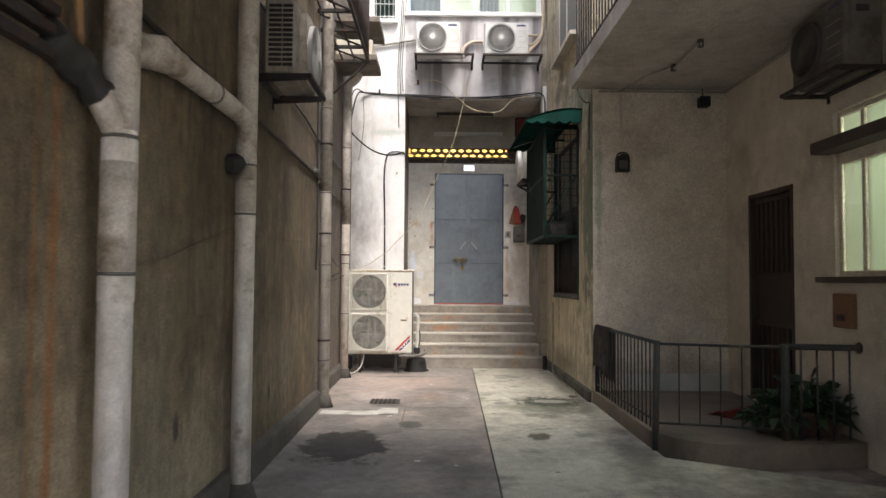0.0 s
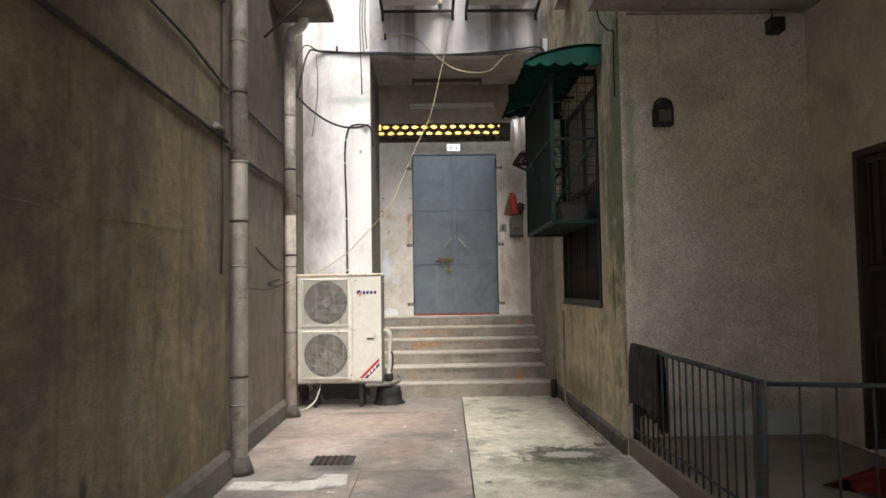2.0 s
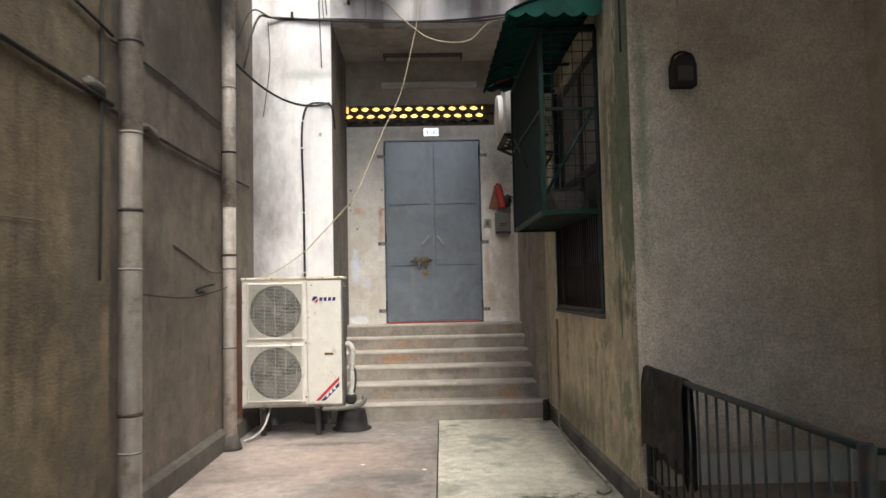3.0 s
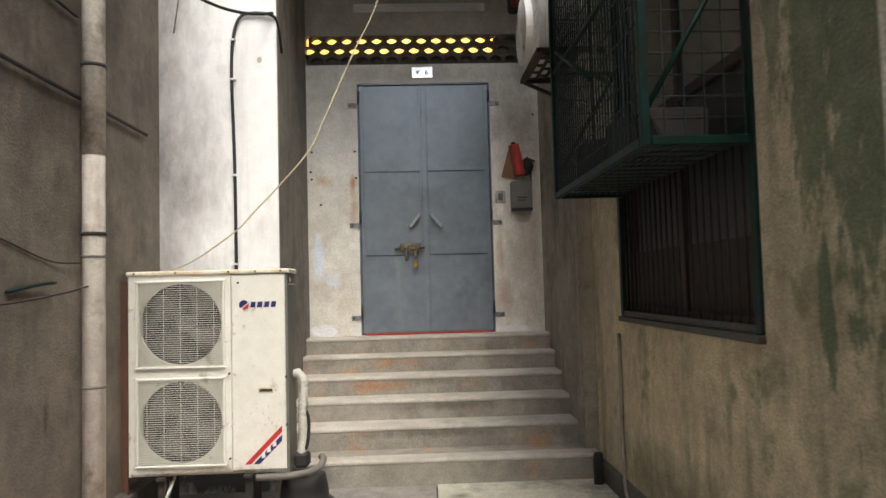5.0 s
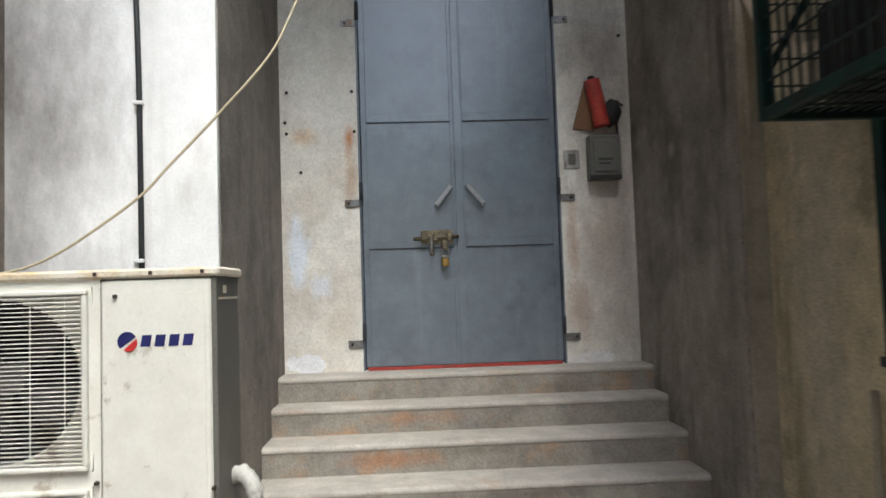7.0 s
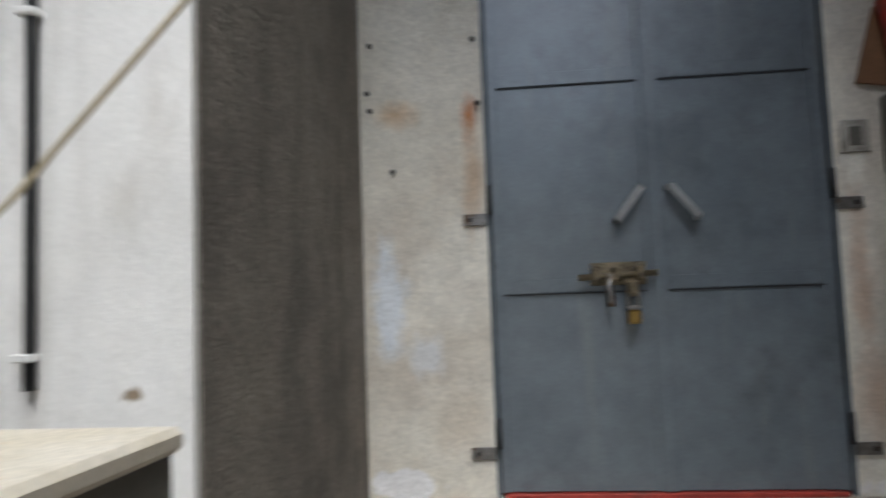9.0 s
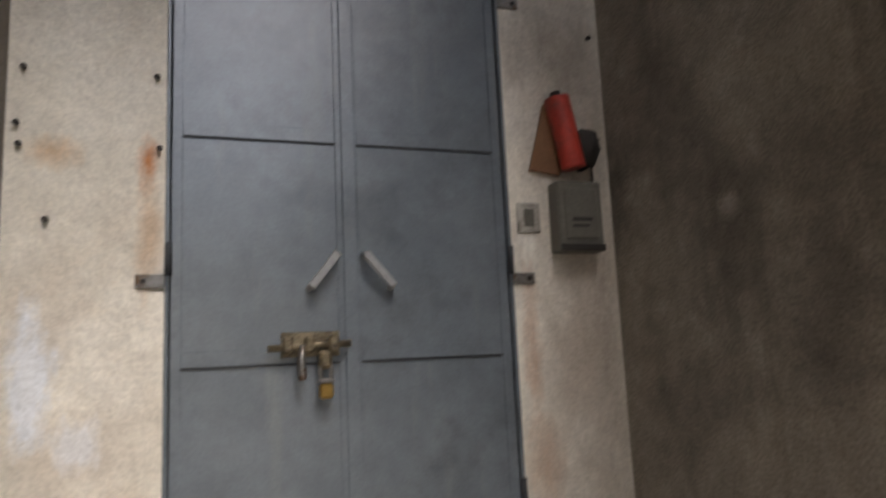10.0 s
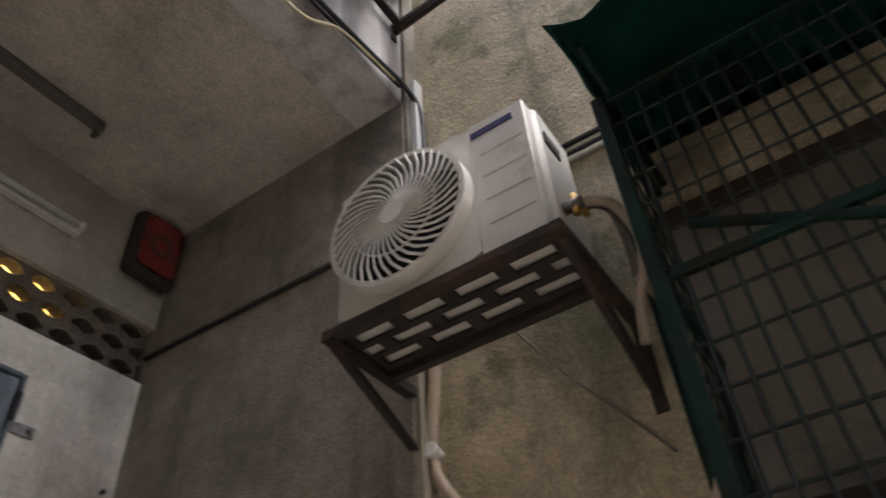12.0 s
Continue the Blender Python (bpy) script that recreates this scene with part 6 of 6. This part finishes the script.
part("junction_mud", bm, M_GRIME, pb, "dark dirt-caked inlet stub")
pc = drain(-1.63, 7.22, 0.064, 0.0, 7.9, (0.5, 1.55, 2.35, 3.3), "slim white drain pipe at the wall's set back")
pd = drain(-1.715, 9.62, 0.06, 0.0, 4.15, (0.9, 1.62, 3.3), "slim white drain pipe beside the outdoor unit")
part("bend", tubes([spline([(0, 0, 4.14), (0.02, 0, 4.25), (0.09, 0.0, 4.30), (0.15, 0.0, 4.37), (0.15, 0, 4.5)], 5)], 0.06, 14), M_PVC, pd)
part("upper_pipe", tubes([[(0, 0, 2.38), (0, 0, 7.89)]], 0.066, 20), M_PVC_DIRT_SHADE, pc, "upper pipe in the dirty, shaded tone")
part("upper_pipe", tubes([[(0, 0, 2.2), (0, 0, 4.14)]], 0.062, 20), M_PVC_DIRT_SHADE, pd, "upper pipe in the dirty, shaded tone")
for d, r, zz in ((pc, 0.066, (0.72, 1.9, 2.9)), (pd, 0.062, (1.75, 2.7))):
    for z in zz:
        part("strap", tubes([[(0, 0, z), (0, 0, z + 0.02)]], r + 0.005, 16), M_RUST, d, "rusty pipe strap")
ir = thing("iron_pipe", "thin ochre-stained tube ending at the mortared junction", "pipe")
part("tube", tubes([[(XL + 0.05, 1.70, 3.2), (XL + 0.05, 1.755, 2.45), (XL + 0.05, 1.79, 2.13)]], 0.016, 8), M_OCHRE, ir)
sp = thing("slanting_conduit", "dark conduit slanting along the cement wall", "conduit")
part("tube", tubes([[(XL + 0.02, 1.2, 2.56), (XL + 0.022, 3.0, 2.535), (XL + 0.018, 5.2, 2.535), (XL + 0.02, 7.08, 2.5)]], 0.015, 8), M_RUST, sp)
bm = tubes([[(XL - 0.01, 6.78, 2.54), (XL + 0.01, 6.84, 2.565), (XL + 0.01, 6.95, 2.55), (XL - 0.01, 7.02, 2.52)]], [0.02, 0.035, 0.035, 0.02], 10)
for v in bm.verts:
    v.co += Vector((0, noise.noise(v.co * 20), noise.noise(v.co * 20 + Vector((0, 7, 0))))) * 0.03
part("mortar_lump", bm, M_SKIRT, sp, "rough mortar lump on the conduit")
sp = thing("slanting_conduit", "dark conduit continuing along the set back wall", "conduit")
part("tube", tubes([[(XL2 + 0.02, 7.12, 2.53), (XL2 + 0.02, 8.6, 2.515), (XL2 + 0.02, 10.6, 2.53)]], 0.012, 8), M_RUST, sp)
bm = tubes([[(XL2 - 0.01, 7.75, 2.51), (XL2 + 0.01, 7.82, 2.54), (XL2 + 0.01, 7.98, 2.53), (XL2 - 0.01, 8.05, 2.5)]], [0.02, 0.04, 0.04, 0.02], 10)
for v in bm.verts:
    v.co += Vector((0, noise.noise(v.co * 20), noise.noise(v.co * 20 + Vector((0, 7, 0))))) * 0.03
part("mortar_lump", bm, M_SKIRT, sp, "rough mortar lump on the conduit")
sp = thing("upper_conduit", "black cable run high on the cement wall", "conduit")
part("tube", tubes([[(XL + 0.02, 1.3, 3.1), (XL + 0.02, 4.4, 3.4), (XL + 0.02, 7.0, 3.55)]], 0.014, 8), M_CABLE, sp)
sp = thing("wall_cable", "thin cable hanging beside the drain pipe at the set back", "cable")
part("strand", tubes([spline([(XL + 0.015, 6.95, 4.2), (XL + 0.015, 6.96, 2.9), (XL + 0.03, 6.93, 2.0), (XL + 0.015, 6.95, 1.5)], 6)], 0.009, 6), M_CABLE, sp)
sp = thing("wall_cable", "black cable slanting down from the old wall unit", "cable")
part("strand", tubes([spline([(XL + 0.02, 4.95, 3.0), (XL + 0.02, 6.16, 2.98), (XL + 0.02, 6.6, 2.942), (XL + 0.02, 7.09, 2.905)], 6)], 0.011, 6), M_CABLE, sp)
# stack of dark battens near the fat pipe
bt = thing("wall_battens", "dark iron battens fixed high on the cement wall", "batten", pose(XL, 0, 0))
for k in range(3):
    part("batten", boxes((0.0, 0.05, 0.7, 1.66, 2.12 + 0.075 * k, 2.16 + 0.075 * k), bev=0.006), M_RUST, bt)
part("batten_post", boxes((0.0, 0.045, 1.55, 1.6, 2.35, 3.2), bev=0.004), M_RUST, bt)

# iron rack under an upper window, and the concrete hood beyond it
rk = thing("iron_rack", "rusty iron window rack with bars over the yard", "rack", pose(0, 0, 0))
RX0, RX1, RY0, RY1, RZ = XL2, -1.34, 6.3, 8.72, 4.30
for y in (6.3, 6.9, 7.5, 8.1, 8.68):
    part("cross_bar", boxes((RX0, RX1, y, y + 0.04, RZ, RZ + 0.04), bev=0.003), M_RUST, rk)
for y in (6.34, 6.94, 7.54, 8.14):
    part("diagonal", tubes([[(RX0 + 0.02, y, RZ + 0.03), (RX1 - 0.02, y + 0.56, RZ + 0.03)]], 0.014, 6), M_RUST, rk)
part("edge_bar", boxes((RX1, RX1 + 0.035, RY0, RY1, RZ, RZ + 0.04), bev=0.003), M_RUST, rk)
part("edge_bar", boxes((RX1, RX1 + 0.035, RY0, RY1, RZ + 0.9, RZ + 0.93), bev=0.003), M_RUST, rk)
for x in (-1.68, -1.52):
    part("floor_bar", boxes((x, x + 0.02, RY0, RY1, RZ + 0.041, RZ + 0.055), bev=0.002), M_RUST, rk)
for k in range(19):
    y = RY0 + 0.03 + (RY1 - RY0 - 0.06) * k / 18
    part("upright", tubes([[(RX1 + 0.017, y, RZ + 0.03), (RX1 + 0.017, y, RZ + 0.91)]], 0.009, 6), M_RUST, rk)
part("brace", tubes([[(RX1, 8.7, RZ), (RX0 + 0.02, 8.7, RZ - 0.42)]], 0.015, 6), M_RUST, rk)
hd = thing("concrete_hood", "thin concrete hood over the yard with stained edge", "hood", pose(0, 0, 0))
part("slab", boxes((XL2, -1.235, 8.95, 9.75, 4.42, 4.50), bev=0.006), M_LEFT2, hd)
part("upper_slab", boxes((XL2, -1.2, 8.95, 9.9, 4.95, 5.03), bev=0.006), M_LEFT2, hd)
part("box", boxes((XL2, -1.3, 9.0, 9.6, 4.5, 4.72), bev=0.01), M_ACTOP, hd, "pale box on the hood")

# ---- the covered terrace ----
TZ = 0.145
rl = thing("railing", "low grey-green iron railing round the terrace", "railing", pose(0, 0, 0))
RAIL = [(1.455, 7.5), (1.475, 5.26), (2.41, 5.0)]
zt, zb = 0.885, 0.225


def along(poly, step):
    out = []
    for (xa, ya), (xb, yb) in zip(poly, poly[1:]):
        L = math.hypot(xb - xa, yb - ya)
        n_ = max(1, round(L / step))
        out += [(xa + (xb - xa) * k / n_, ya + (yb - ya) * k / n_) for k in range(n_)]
    return out + [poly[-1]]


part("top_rail", tubes([[(x, y, zt) for x, y in RAIL[:2]]], 0.017, 8), M_RAIL, rl)
part("top_rail", tubes([[(x, y, zt - 0.005) for x, y in RAIL[1:]]], 0.012, 8), M_RAIL, rl)
part("bottom_rail", tubes([[(x, y, zb) for x, y in RAIL]], 0.01, 8), M_RAIL, rl)
for (x, y), (x2, y2) in zip(along(RAIL[:2], 0.12), along(RAIL[:2], 0.12)[1:]):
    part("baluster", tubes([[(x, y, TZ), (x, y, zt)]], 0.0075, 6), M_RAIL, rl)
for x, y in along(RAIL[1:], 0.155)[1:-1]:
    part("baluster", tubes([[(x, y, zb), (x, y, zt - 0.01)]], 0.0065, 6), M_RAIL, rl)
for x, y, r in ((1.455, 7.48, 0.02), (2.41, 5.0, 0.034)):
    part("post", tubes([[(x, y, TZ - 0.005), (x, y, zt + 0.01), (x, y, zt + 0.018)]], [r, r, r * 0.7], 12), M_RAIL, rl)
part("post", tubes([[(1.44, 5.255, -0.01), (1.46, 5.256, zt + 0.015), (1.46, 5.256, zt + 0.022)]], [0.03, 0.028, 0.02], 12), M_RAIL, rl)
part("handrail", tubes([[(2.41, 5.0, zt), (2.98, 4.98, zt - 0.005), (3.0, 4.98, zt - 0.005)]], [0.026, 0.026, 0.026], 10), M_RAIL, rl, "thick tubular handrail")
part("rail_flange", tubes([[(2.985, 4.98, zt - 0.005), (3.0, 4.98, zt - 0.005)]], 0.045, 12), M_RAIL, rl)
for k in range(4):
    x = 2.53 + 0.13 * k
    part("baluster", tubes([[(x, 4.99, TZ), (x, 4.99, zt - 0.01)]], 0.009, 6), M_RAIL, rl)
gp = thing("draped_mat", "dark worn mat draped over the railing's end", "mat", pose(1.46, 7.1, zt))
bm = bmesh.new()
prof = [(-0.035, -0.44), (-0.034, -0.25), (-0.03, -0.08), (-0.022, 0.012), (0.0, 0.026), (0.022, 0.012), (0.03, -0.08), (0.034, -0.25), (0.036, -0.55)]
n_d = 14
rows = []
for i, (x, z) in enumerate(prof):
    rows.append([bm.verts.new((x + (0.012 * noise.noise((i * 0.5, k * 0.35, 3.0)) if abs(z) > 0.05 else 0.0) - (0.012 if x < 0 and z < -0.05 else 0.0), -0.3 + 0.7 * k / n_d, z * (1.0 + (0.3 if abs(z) > 0.4 else 0.1) * noise.noise((k * 0.9, 1.0, x))))) for k in range(n_d + 1)])
for A, B in zip(rows, rows[1:]):
    for k in range(n_d):
        bm.faces.new((A[k], A[k + 1], B[k + 1], B[k])).smooth = True
bmesh.ops.solidify(bm, geom=bm.faces[:], thickness=0.005)
part("cloth", bm, M_MAT, gp)

sd = thing("door_2", "dark barred wooden side door on the terrace", "door", pose(XSIDE, 0, 0), kind="structure")
part("frame", boxes((-0.01, 0.12, SD0, SD0 + 0.05, 0.16, SDZ), (-0.01, 0.12, SD1 - 0.05, SD1, 0.16, SDZ), (-0.01, 0.12, SD0 + 0.051, SD1 - 0.051, SDZ - 0.05, SDZ), bev=0.004), M_WOOD, sd)
part("leaf", boxes((0.07, 0.11, SD0 + 0.05, SD1 - 0.05, 0.17, SDZ - 0.05), bev=0.003), M_WOOD, sd)
for k in range(8):
    y = SD0 + 0.1 + k * 0.108
    part("bar", boxes((0.045, 0.07, y, y + 0.028, 1.5, SDZ - 0.08), bev=0.003), M_WOOD, sd)
    part("bar", boxes((0.045, 0.07, y, y + 0.028, 0.25, 0.95), bev=0.003), M_WOOD, sd)
for z in (0.2, 0.96, 1.44, SDZ - 0.1):
    part("rail", boxes((0.04, 0.07, SD0 + 0.06, SD1 - 0.06, z, z + 0.045), bev=0.003), M_WOOD, sd)
part("lock_plate", boxes((0.028, 0.07, SD0 + 0.07, SD0 + 0.15, 1.12, 1.32), bev=0.004), M_RUST, sd, "rusty lock plate")

sw = thing("window_5", "lit side window with frosted panes and pale frame", "window", pose(XSIDE, 0, 0), kind="structure")
bm = boxes((0.04, 0.10, SW1 - 0.05, SW1, SWZ0, SWZ1), (0.04, 0.10, SW0, SW0 + 0.05, SWZ0, SWZ1), (0.04, 0.10, SW0 + 0.05, SW1 - 0.05, SWZ0, SWZ0 + 0.05), (0.04, 0.10, SW0 + 0.05, SW1 - 0.05, SWZ1 - 0.04, SWZ1),
           (0.04, 0.10, SW0 + 0.05, SW1 - 0.05, 2.40, 2.62), (0.04, 0.10, 4.93, 4.98, SWZ0 + 0.05, 2.40), (0.04, 0.10, 4.5, 4.55, SWZ0 + 0.05, 2.40), (0.04, 0.10, 4.93, 4.98, 2.62, SWZ1 - 0.04), bev=0.004)
part("window_frame", bm, M_DIM, sw)
part("hood_board", boxes((-0.16, 0.04, SW0 - 0.1, SW1 + 0.08, 2.50, 2.60), bev=0.005), M_WOOD, sw, "dark board over the casement")
for y0, y1 in ((SW0 + 0.05, 4.5), (4.55, 4.93), (4.98, SW1 - 0.05)):
    ob = part("pane", boxes((0.066, 0.072, y0, y1, SWZ0 + 0.05, 2.40)), G_FROST, sw)
    ob.visible_shadow = False
for y0, y1 in ((SW0 + 0.05, 4.93), (4.98, SW1 - 0.05)):
    ob = part("pane", boxes((0.066, 0.072, y0, y1, 2.62, SWZ1 - 0.04)), G_FROST, sw)
    ob.visible_shadow = False
part("sill", boxes((-0.07, 0.04, SW0 - 0.05, SW1 + 0.2, SWZ0 - 0.05, SWZ0), bev=0.005), M_WOOD, sw, "dark ledge under the window")
mb = thing("meter_box", "brownish meter box on the terrace wall below window", "meter box", pose(XSIDE, 5.13, 1.17))
part("case", boxes((-0.06, 0.0, -0.13, 0.13, -0.14, 0.14), bev=0.006), M_CARD, mb)
part("dial", boxes((-0.066, -0.06, -0.05, 0.05, -0.08, -0.03), bev=0.002), M_GRIME, mb, "dark dial window")

wl = thing("wall_lantern", "old black bulkhead lantern with a thin conduit", "lamp", pose(1.765, YT, 2.785))
bm = bmesh.new()
prism(bm, [(-0.075, -0.11), (0.075, -0.11), (0.075, 0.02)] + [(0.075 * math.cos(a), 0.02 + 0.075 * math.sin(a)) for a in [math.pi * k / 10 for k in range(1, 10)]] + [(-0.075, 0.02)], "y", -0.10, -0.005)
part("housing", bm, M_DARK, wl)
part("lens", boxes((-0.05, 0.05, -0.108, -0.1, -0.08, 0.015), bev=0.006), M_LAMPD, wl, "dusty grey lens")
bm = bmesh.new()
tube(bm, spline([(-0.08, -0.06, 0.0), (-0.062, -0.07, 0.085), (0.0, -0.07, 0.115), (0.062, -0.07, 0.085), (0.08, -0.06, 0.0)], 5), 0.009, 6)
part("hood", bm, M_RUST, wl)
part("conduit", tubes([[(0.0, -0.01, 0.12), (-0.01, -0.01, 0.86)]], 0.006, 6), M_DIM, wl)
kb = thing("black_box", "small black box at the terrace ceiling", "junction box", pose(2.72, YT - 0.06, 3.50))
part("case", boxes((-0.06, 0.06, -0.06, 0.06, -0.06, 0.06), bev=0.008), M_CABLE, kb)
part("lead", tubes([[(0, 0.04, 0.05), (0.0, 0.045, 0.16)]], 0.008, 6), M_CABLE, kb)
cl = thing("ceiling_pipe_lamp", "dusty rod lamp under the terrace slab", "lamp", pose(2.06, 6.2, ZSLAB))
part("rod", tubes([[(0.01, 0.42, -0.05), (-0.01, -0.40, -0.05)]], 0.018, 8), M_CEIL, cl)
for y in (0.38, -0.38):
    part("clamp", boxes((-0.025, 0.025, y - 0.02, y + 0.02, -0.075, 0.0), bev=0.004), M_LAMPD, cl)
cd = thing("ceiling_conduit", "pale conduit at the edge of the terrace ceiling", "conduit")
part("tube", tubes([[(1.5, YT - 0.015, ZSLAB - 0.03), (2.98, YT - 0.015, ZSLAB - 0.03)], [(2.985, YT - 0.02, ZSLAB - 0.03), (2.985, 5.3, ZSLAB - 0.03)], [(1.75, YT - 0.02, ZSLAB - 0.03), (1.9, 6.95, ZSLAB - 0.012), (2.07, 6.6, ZSLAB - 0.012)]], 0.01, 6), M_CEIL, cd)
br = thing("balcony_railing", "dark iron balcony railing on the slab edge", "railing", pose(1.215, 0, ZSLAB + 0.18))
part("top_rail", boxes((-0.02, 0.02, 2.0, 7.45, 0.95, 0.99), bev=0.004), M_RUST, br)
part("bottom_rail", boxes((-0.012, 0.012, 2.0, 7.45, 0.06, 0.085), bev=0.003), M_RUST, br)
for k in range(43):
    y = 2.06 + k * 0.127
    part("baluster", boxes((-0.008, 0.008, y, y + 0.016, 0.001 if k % 7 == 0 else 0.086, 0.949)), M_RUST, br)
cable(spline([(1.2, 7.45, 3.9), (1.25, 7.5, 3.6), (1.34, 7.55, 3.5), (1.40, 7.6, 3.5), (1.40, 7.62, 3.3), (1.40, 7.62, 2.95)], 6), 0.006, M_CABLE, "black cable bundle down the wall corner")

# plants and a red cloth on the terrace
def plant(x, y, s, seed):
    p = thing("potted_plant", "dark leafy plant in a small clay pot", "plant", pose(x, y, TZ), group="terrace plants")
    bm2 = bmesh.new()
    tube(bm2, [(0, 0, 0), (0, 0, 0.01), (0, 0, 0.13 * s), (0, 0, 0.15 * s)], [0.06 * s, 0.065 * s, 0.095 * s, 0.1 * s], 14)
    part("pot", bm2, M_CLAY, p)
    g = random.Random(seed)
    bm2 = bmesh.new()
    for k in range(60):
        a, e, L = g.uniform(0, 6.28), g.uniform(-0.1, 1.3), g.uniform(0.08, 0.2) * s
        d = Vector((math.cos(a) * math.cos(e), math.sin(a) * math.cos(e), math.sin(e)))
        o = Vector((0, 0, 0.14 * s)) + d * g.uniform(0.02, 0.16) * s
        side = d.cross(Vector((0, 0, 1))).normalized() * L * 0.25
        tip = o + d * L - Vector((0, 0, L * 0.4))
        mid = o + d * L * 0.5
        vs = [bm2.verts.new(q) for q in (o, mid + side, tip, mid - side)]
        bm2.faces.new(vs)
    part("leaves", bm2, M_LEAF, p)


for i, (x, y, s) in enumerate(((2.5, 5.18, 1.15), (2.66, 5.2, 1.3), (2.86, 5.17, 1.05), (2.36, 5.3, 0.9), (2.76, 5.45, 1.45))):
    plant(x, y, s, i)
rc = thing("red_mat", "crumpled dark red mat on the terrace floor", "mat", pose(2.6, 6.1, TZ + 0.002, 0, 0, 35))
bm = bmesh.new()
n_m = 14
rows = [[bm.verts.new(((i / n_m - 0.5) * 0.7, (j / n_m - 0.5) * 0.45, 0.004 + 0.035 * max(0, noise.noise((i * 0.3, j * 0.3, 2.0))))) for j in range(n_m + 1)] for i in range(n_m + 1)]
for i in range(n_m):
    for j in range(n_m):
        bm.faces.new((rows[i][j], rows[i + 1][j], rows[i + 1][j + 1], rows[i][j + 1])).smooth = True
bmesh.ops.solidify(bm, geom=bm.faces[:], thickness=0.004)
part("cloth", bm, M_RED, rc)

# ---- on the ground ----
sx_ = thing("mortar_strip", "broken pale mortar strip across the yard floor", "strip")
bm = bmesh.new()
prism(bm, [(-1.6, 6.78), (-1.1, 6.72), (-0.82, 6.78), (-0.78, 6.86), (-0.8, 7.12), (-0.98, 7.14), (-1.02, 6.98), (-1.3, 6.96), (-1.6, 6.98)], "z", -0.001, 0.006)
part("strip", bm, M_STRIP, sx_)
dr = thing("floor_drain", "small black drain grating in the concrete floor", "drain", pose(-0.94, 7.58, 0.001))
part("pit", boxes((-0.2, 0.14, -0.15, 0.15, -0.001, 0.002)), M_GRIME, dr)
for k in range(6):
    part("grate_bar", boxes((-0.19 + k * 0.05, -0.165 + k * 0.05, -0.14, 0.14, 0.002, 0.009), bev=0.002), M_RUST, dr)
g = random.Random(9)
for k in range(11):
    x, y = g.uniform(-0.9, 0.7), g.uniform(4.2, 10.0)
    lt = tagged(part("litter_scrap", blob(bmesh.new(), 0, 0, g.uniform(0.012, 0.035), g.uniform(0.01, 0.02), 0.004, k * 1.7, 10, 0.5), M_MARK if k % 3 else M_GRIME), "tiny scrap of litter on the yard floor", "litter", "litter scraps")
    lt.location = (x, y, 0.002 + (0.004 if x > 0.1 else 0))
gh = thing("ground_hose", "pale drain hose running down and along the wall foot", "hose")
part("tube", tubes([spline([(1.395, 10.22, 1.08), (1.395, 10.22, 0.6), (1.39, 10.2, 0.25), (1.36, 10.0, 0.05), (1.345, 9.4, 0.02), (1.345, 8.6, 0.02), (1.34, 8.05, 0.02), (1.27, 7.9, 0.02), (1.22, 7.92, 0.02)], 6)], 0.012, 8), M_PIER, gh)
sb = thing("black_bollard_stub", "black iron stub at the foot of the steps", "stub", pose(1.33, 10.62, 0.0))
part("stub", tubes([[(0, 0, 0), (0, 0, 0.2), (0, 0, 0.22)]], [0.035, 0.035, 0.028], 10), M_DARK, sb)

# ---- loose strings on the cement walls ----
cable(spline([(XL + 0.008, 2.1, 1.46), (XL + 0.006, 2.45, 1.466), (XL + 0.006, 2.8, 1.505), (XL + 0.006, 3.25, 1.6), (XL + 0.01, 3.95, 1.75)], 6), 0.003, M_TERR, "thin dirty string slung between the drain pipes", "string")
cable(spline([(XL + 0.01, 4.3, 1.73), (XL + 0.006, 5.2, 1.735), (XL + 0.008, 6.4, 1.775)], 6), 0.0025, M_TERR, "thin dirty string along the cement wall", "string")
cable(spline([(XL2 + 0.006, 8.4, 1.78), (XL2 + 0.006, 8.9, 1.68), (XL2 + 0.01, 9.3, 1.6), (XL2 + 0.03, 9.6, 1.6)], 6), 0.004, M_RUST, "dark frayed wire tied to the drain pipe", "string")
cable(spline([(XL2 + 0.01, 8.9, 1.445), (XL2 + 0.02, 9.15, 1.478), (XL2 + 0.035, 9.3, 1.49)], 5), 0.009, M_GREEN, "short green plastic rod stuck in the wall", "rod")

for k, (x0, x1, y0, y1) in enumerate(((-0.72, -0.06, 6.02, 6.03), (-0.72, -0.06, 7.2, 7.21), (-0.725, -0.715, 6.02, 7.21))):
    part("cut_joint", boxes((x0, x1, y0, y1, -0.004, 0.0012)), M_TERR, floor, "thin dirt line round a patched area")
cable(spline([(XR - 0.01, 10.62, 3.16), (XR - 0.008, 10.557, 3.073), (XR - 0.008, 10.423, 2.866), (XR - 0.008, 10.302, 2.713), (XR - 0.008, 10.199, 2.573)], 5), 0.004, M_BOX, "thin grey cable slanting down the plaster wall", "wall_cable")
cable(spline([(XL2 + 0.1, 7.26, 1.44), (XL2 + 0.03, 8.1, 1.4), (XL2 + 0.03, 8.7, 1.385), (XL2 + 0.05, 9.3, 1.43), (XL2 + 0.08, 9.56, 1.47)], 6), 0.005, M_RUST, "dark wire slung between two drain pipes", "wire")
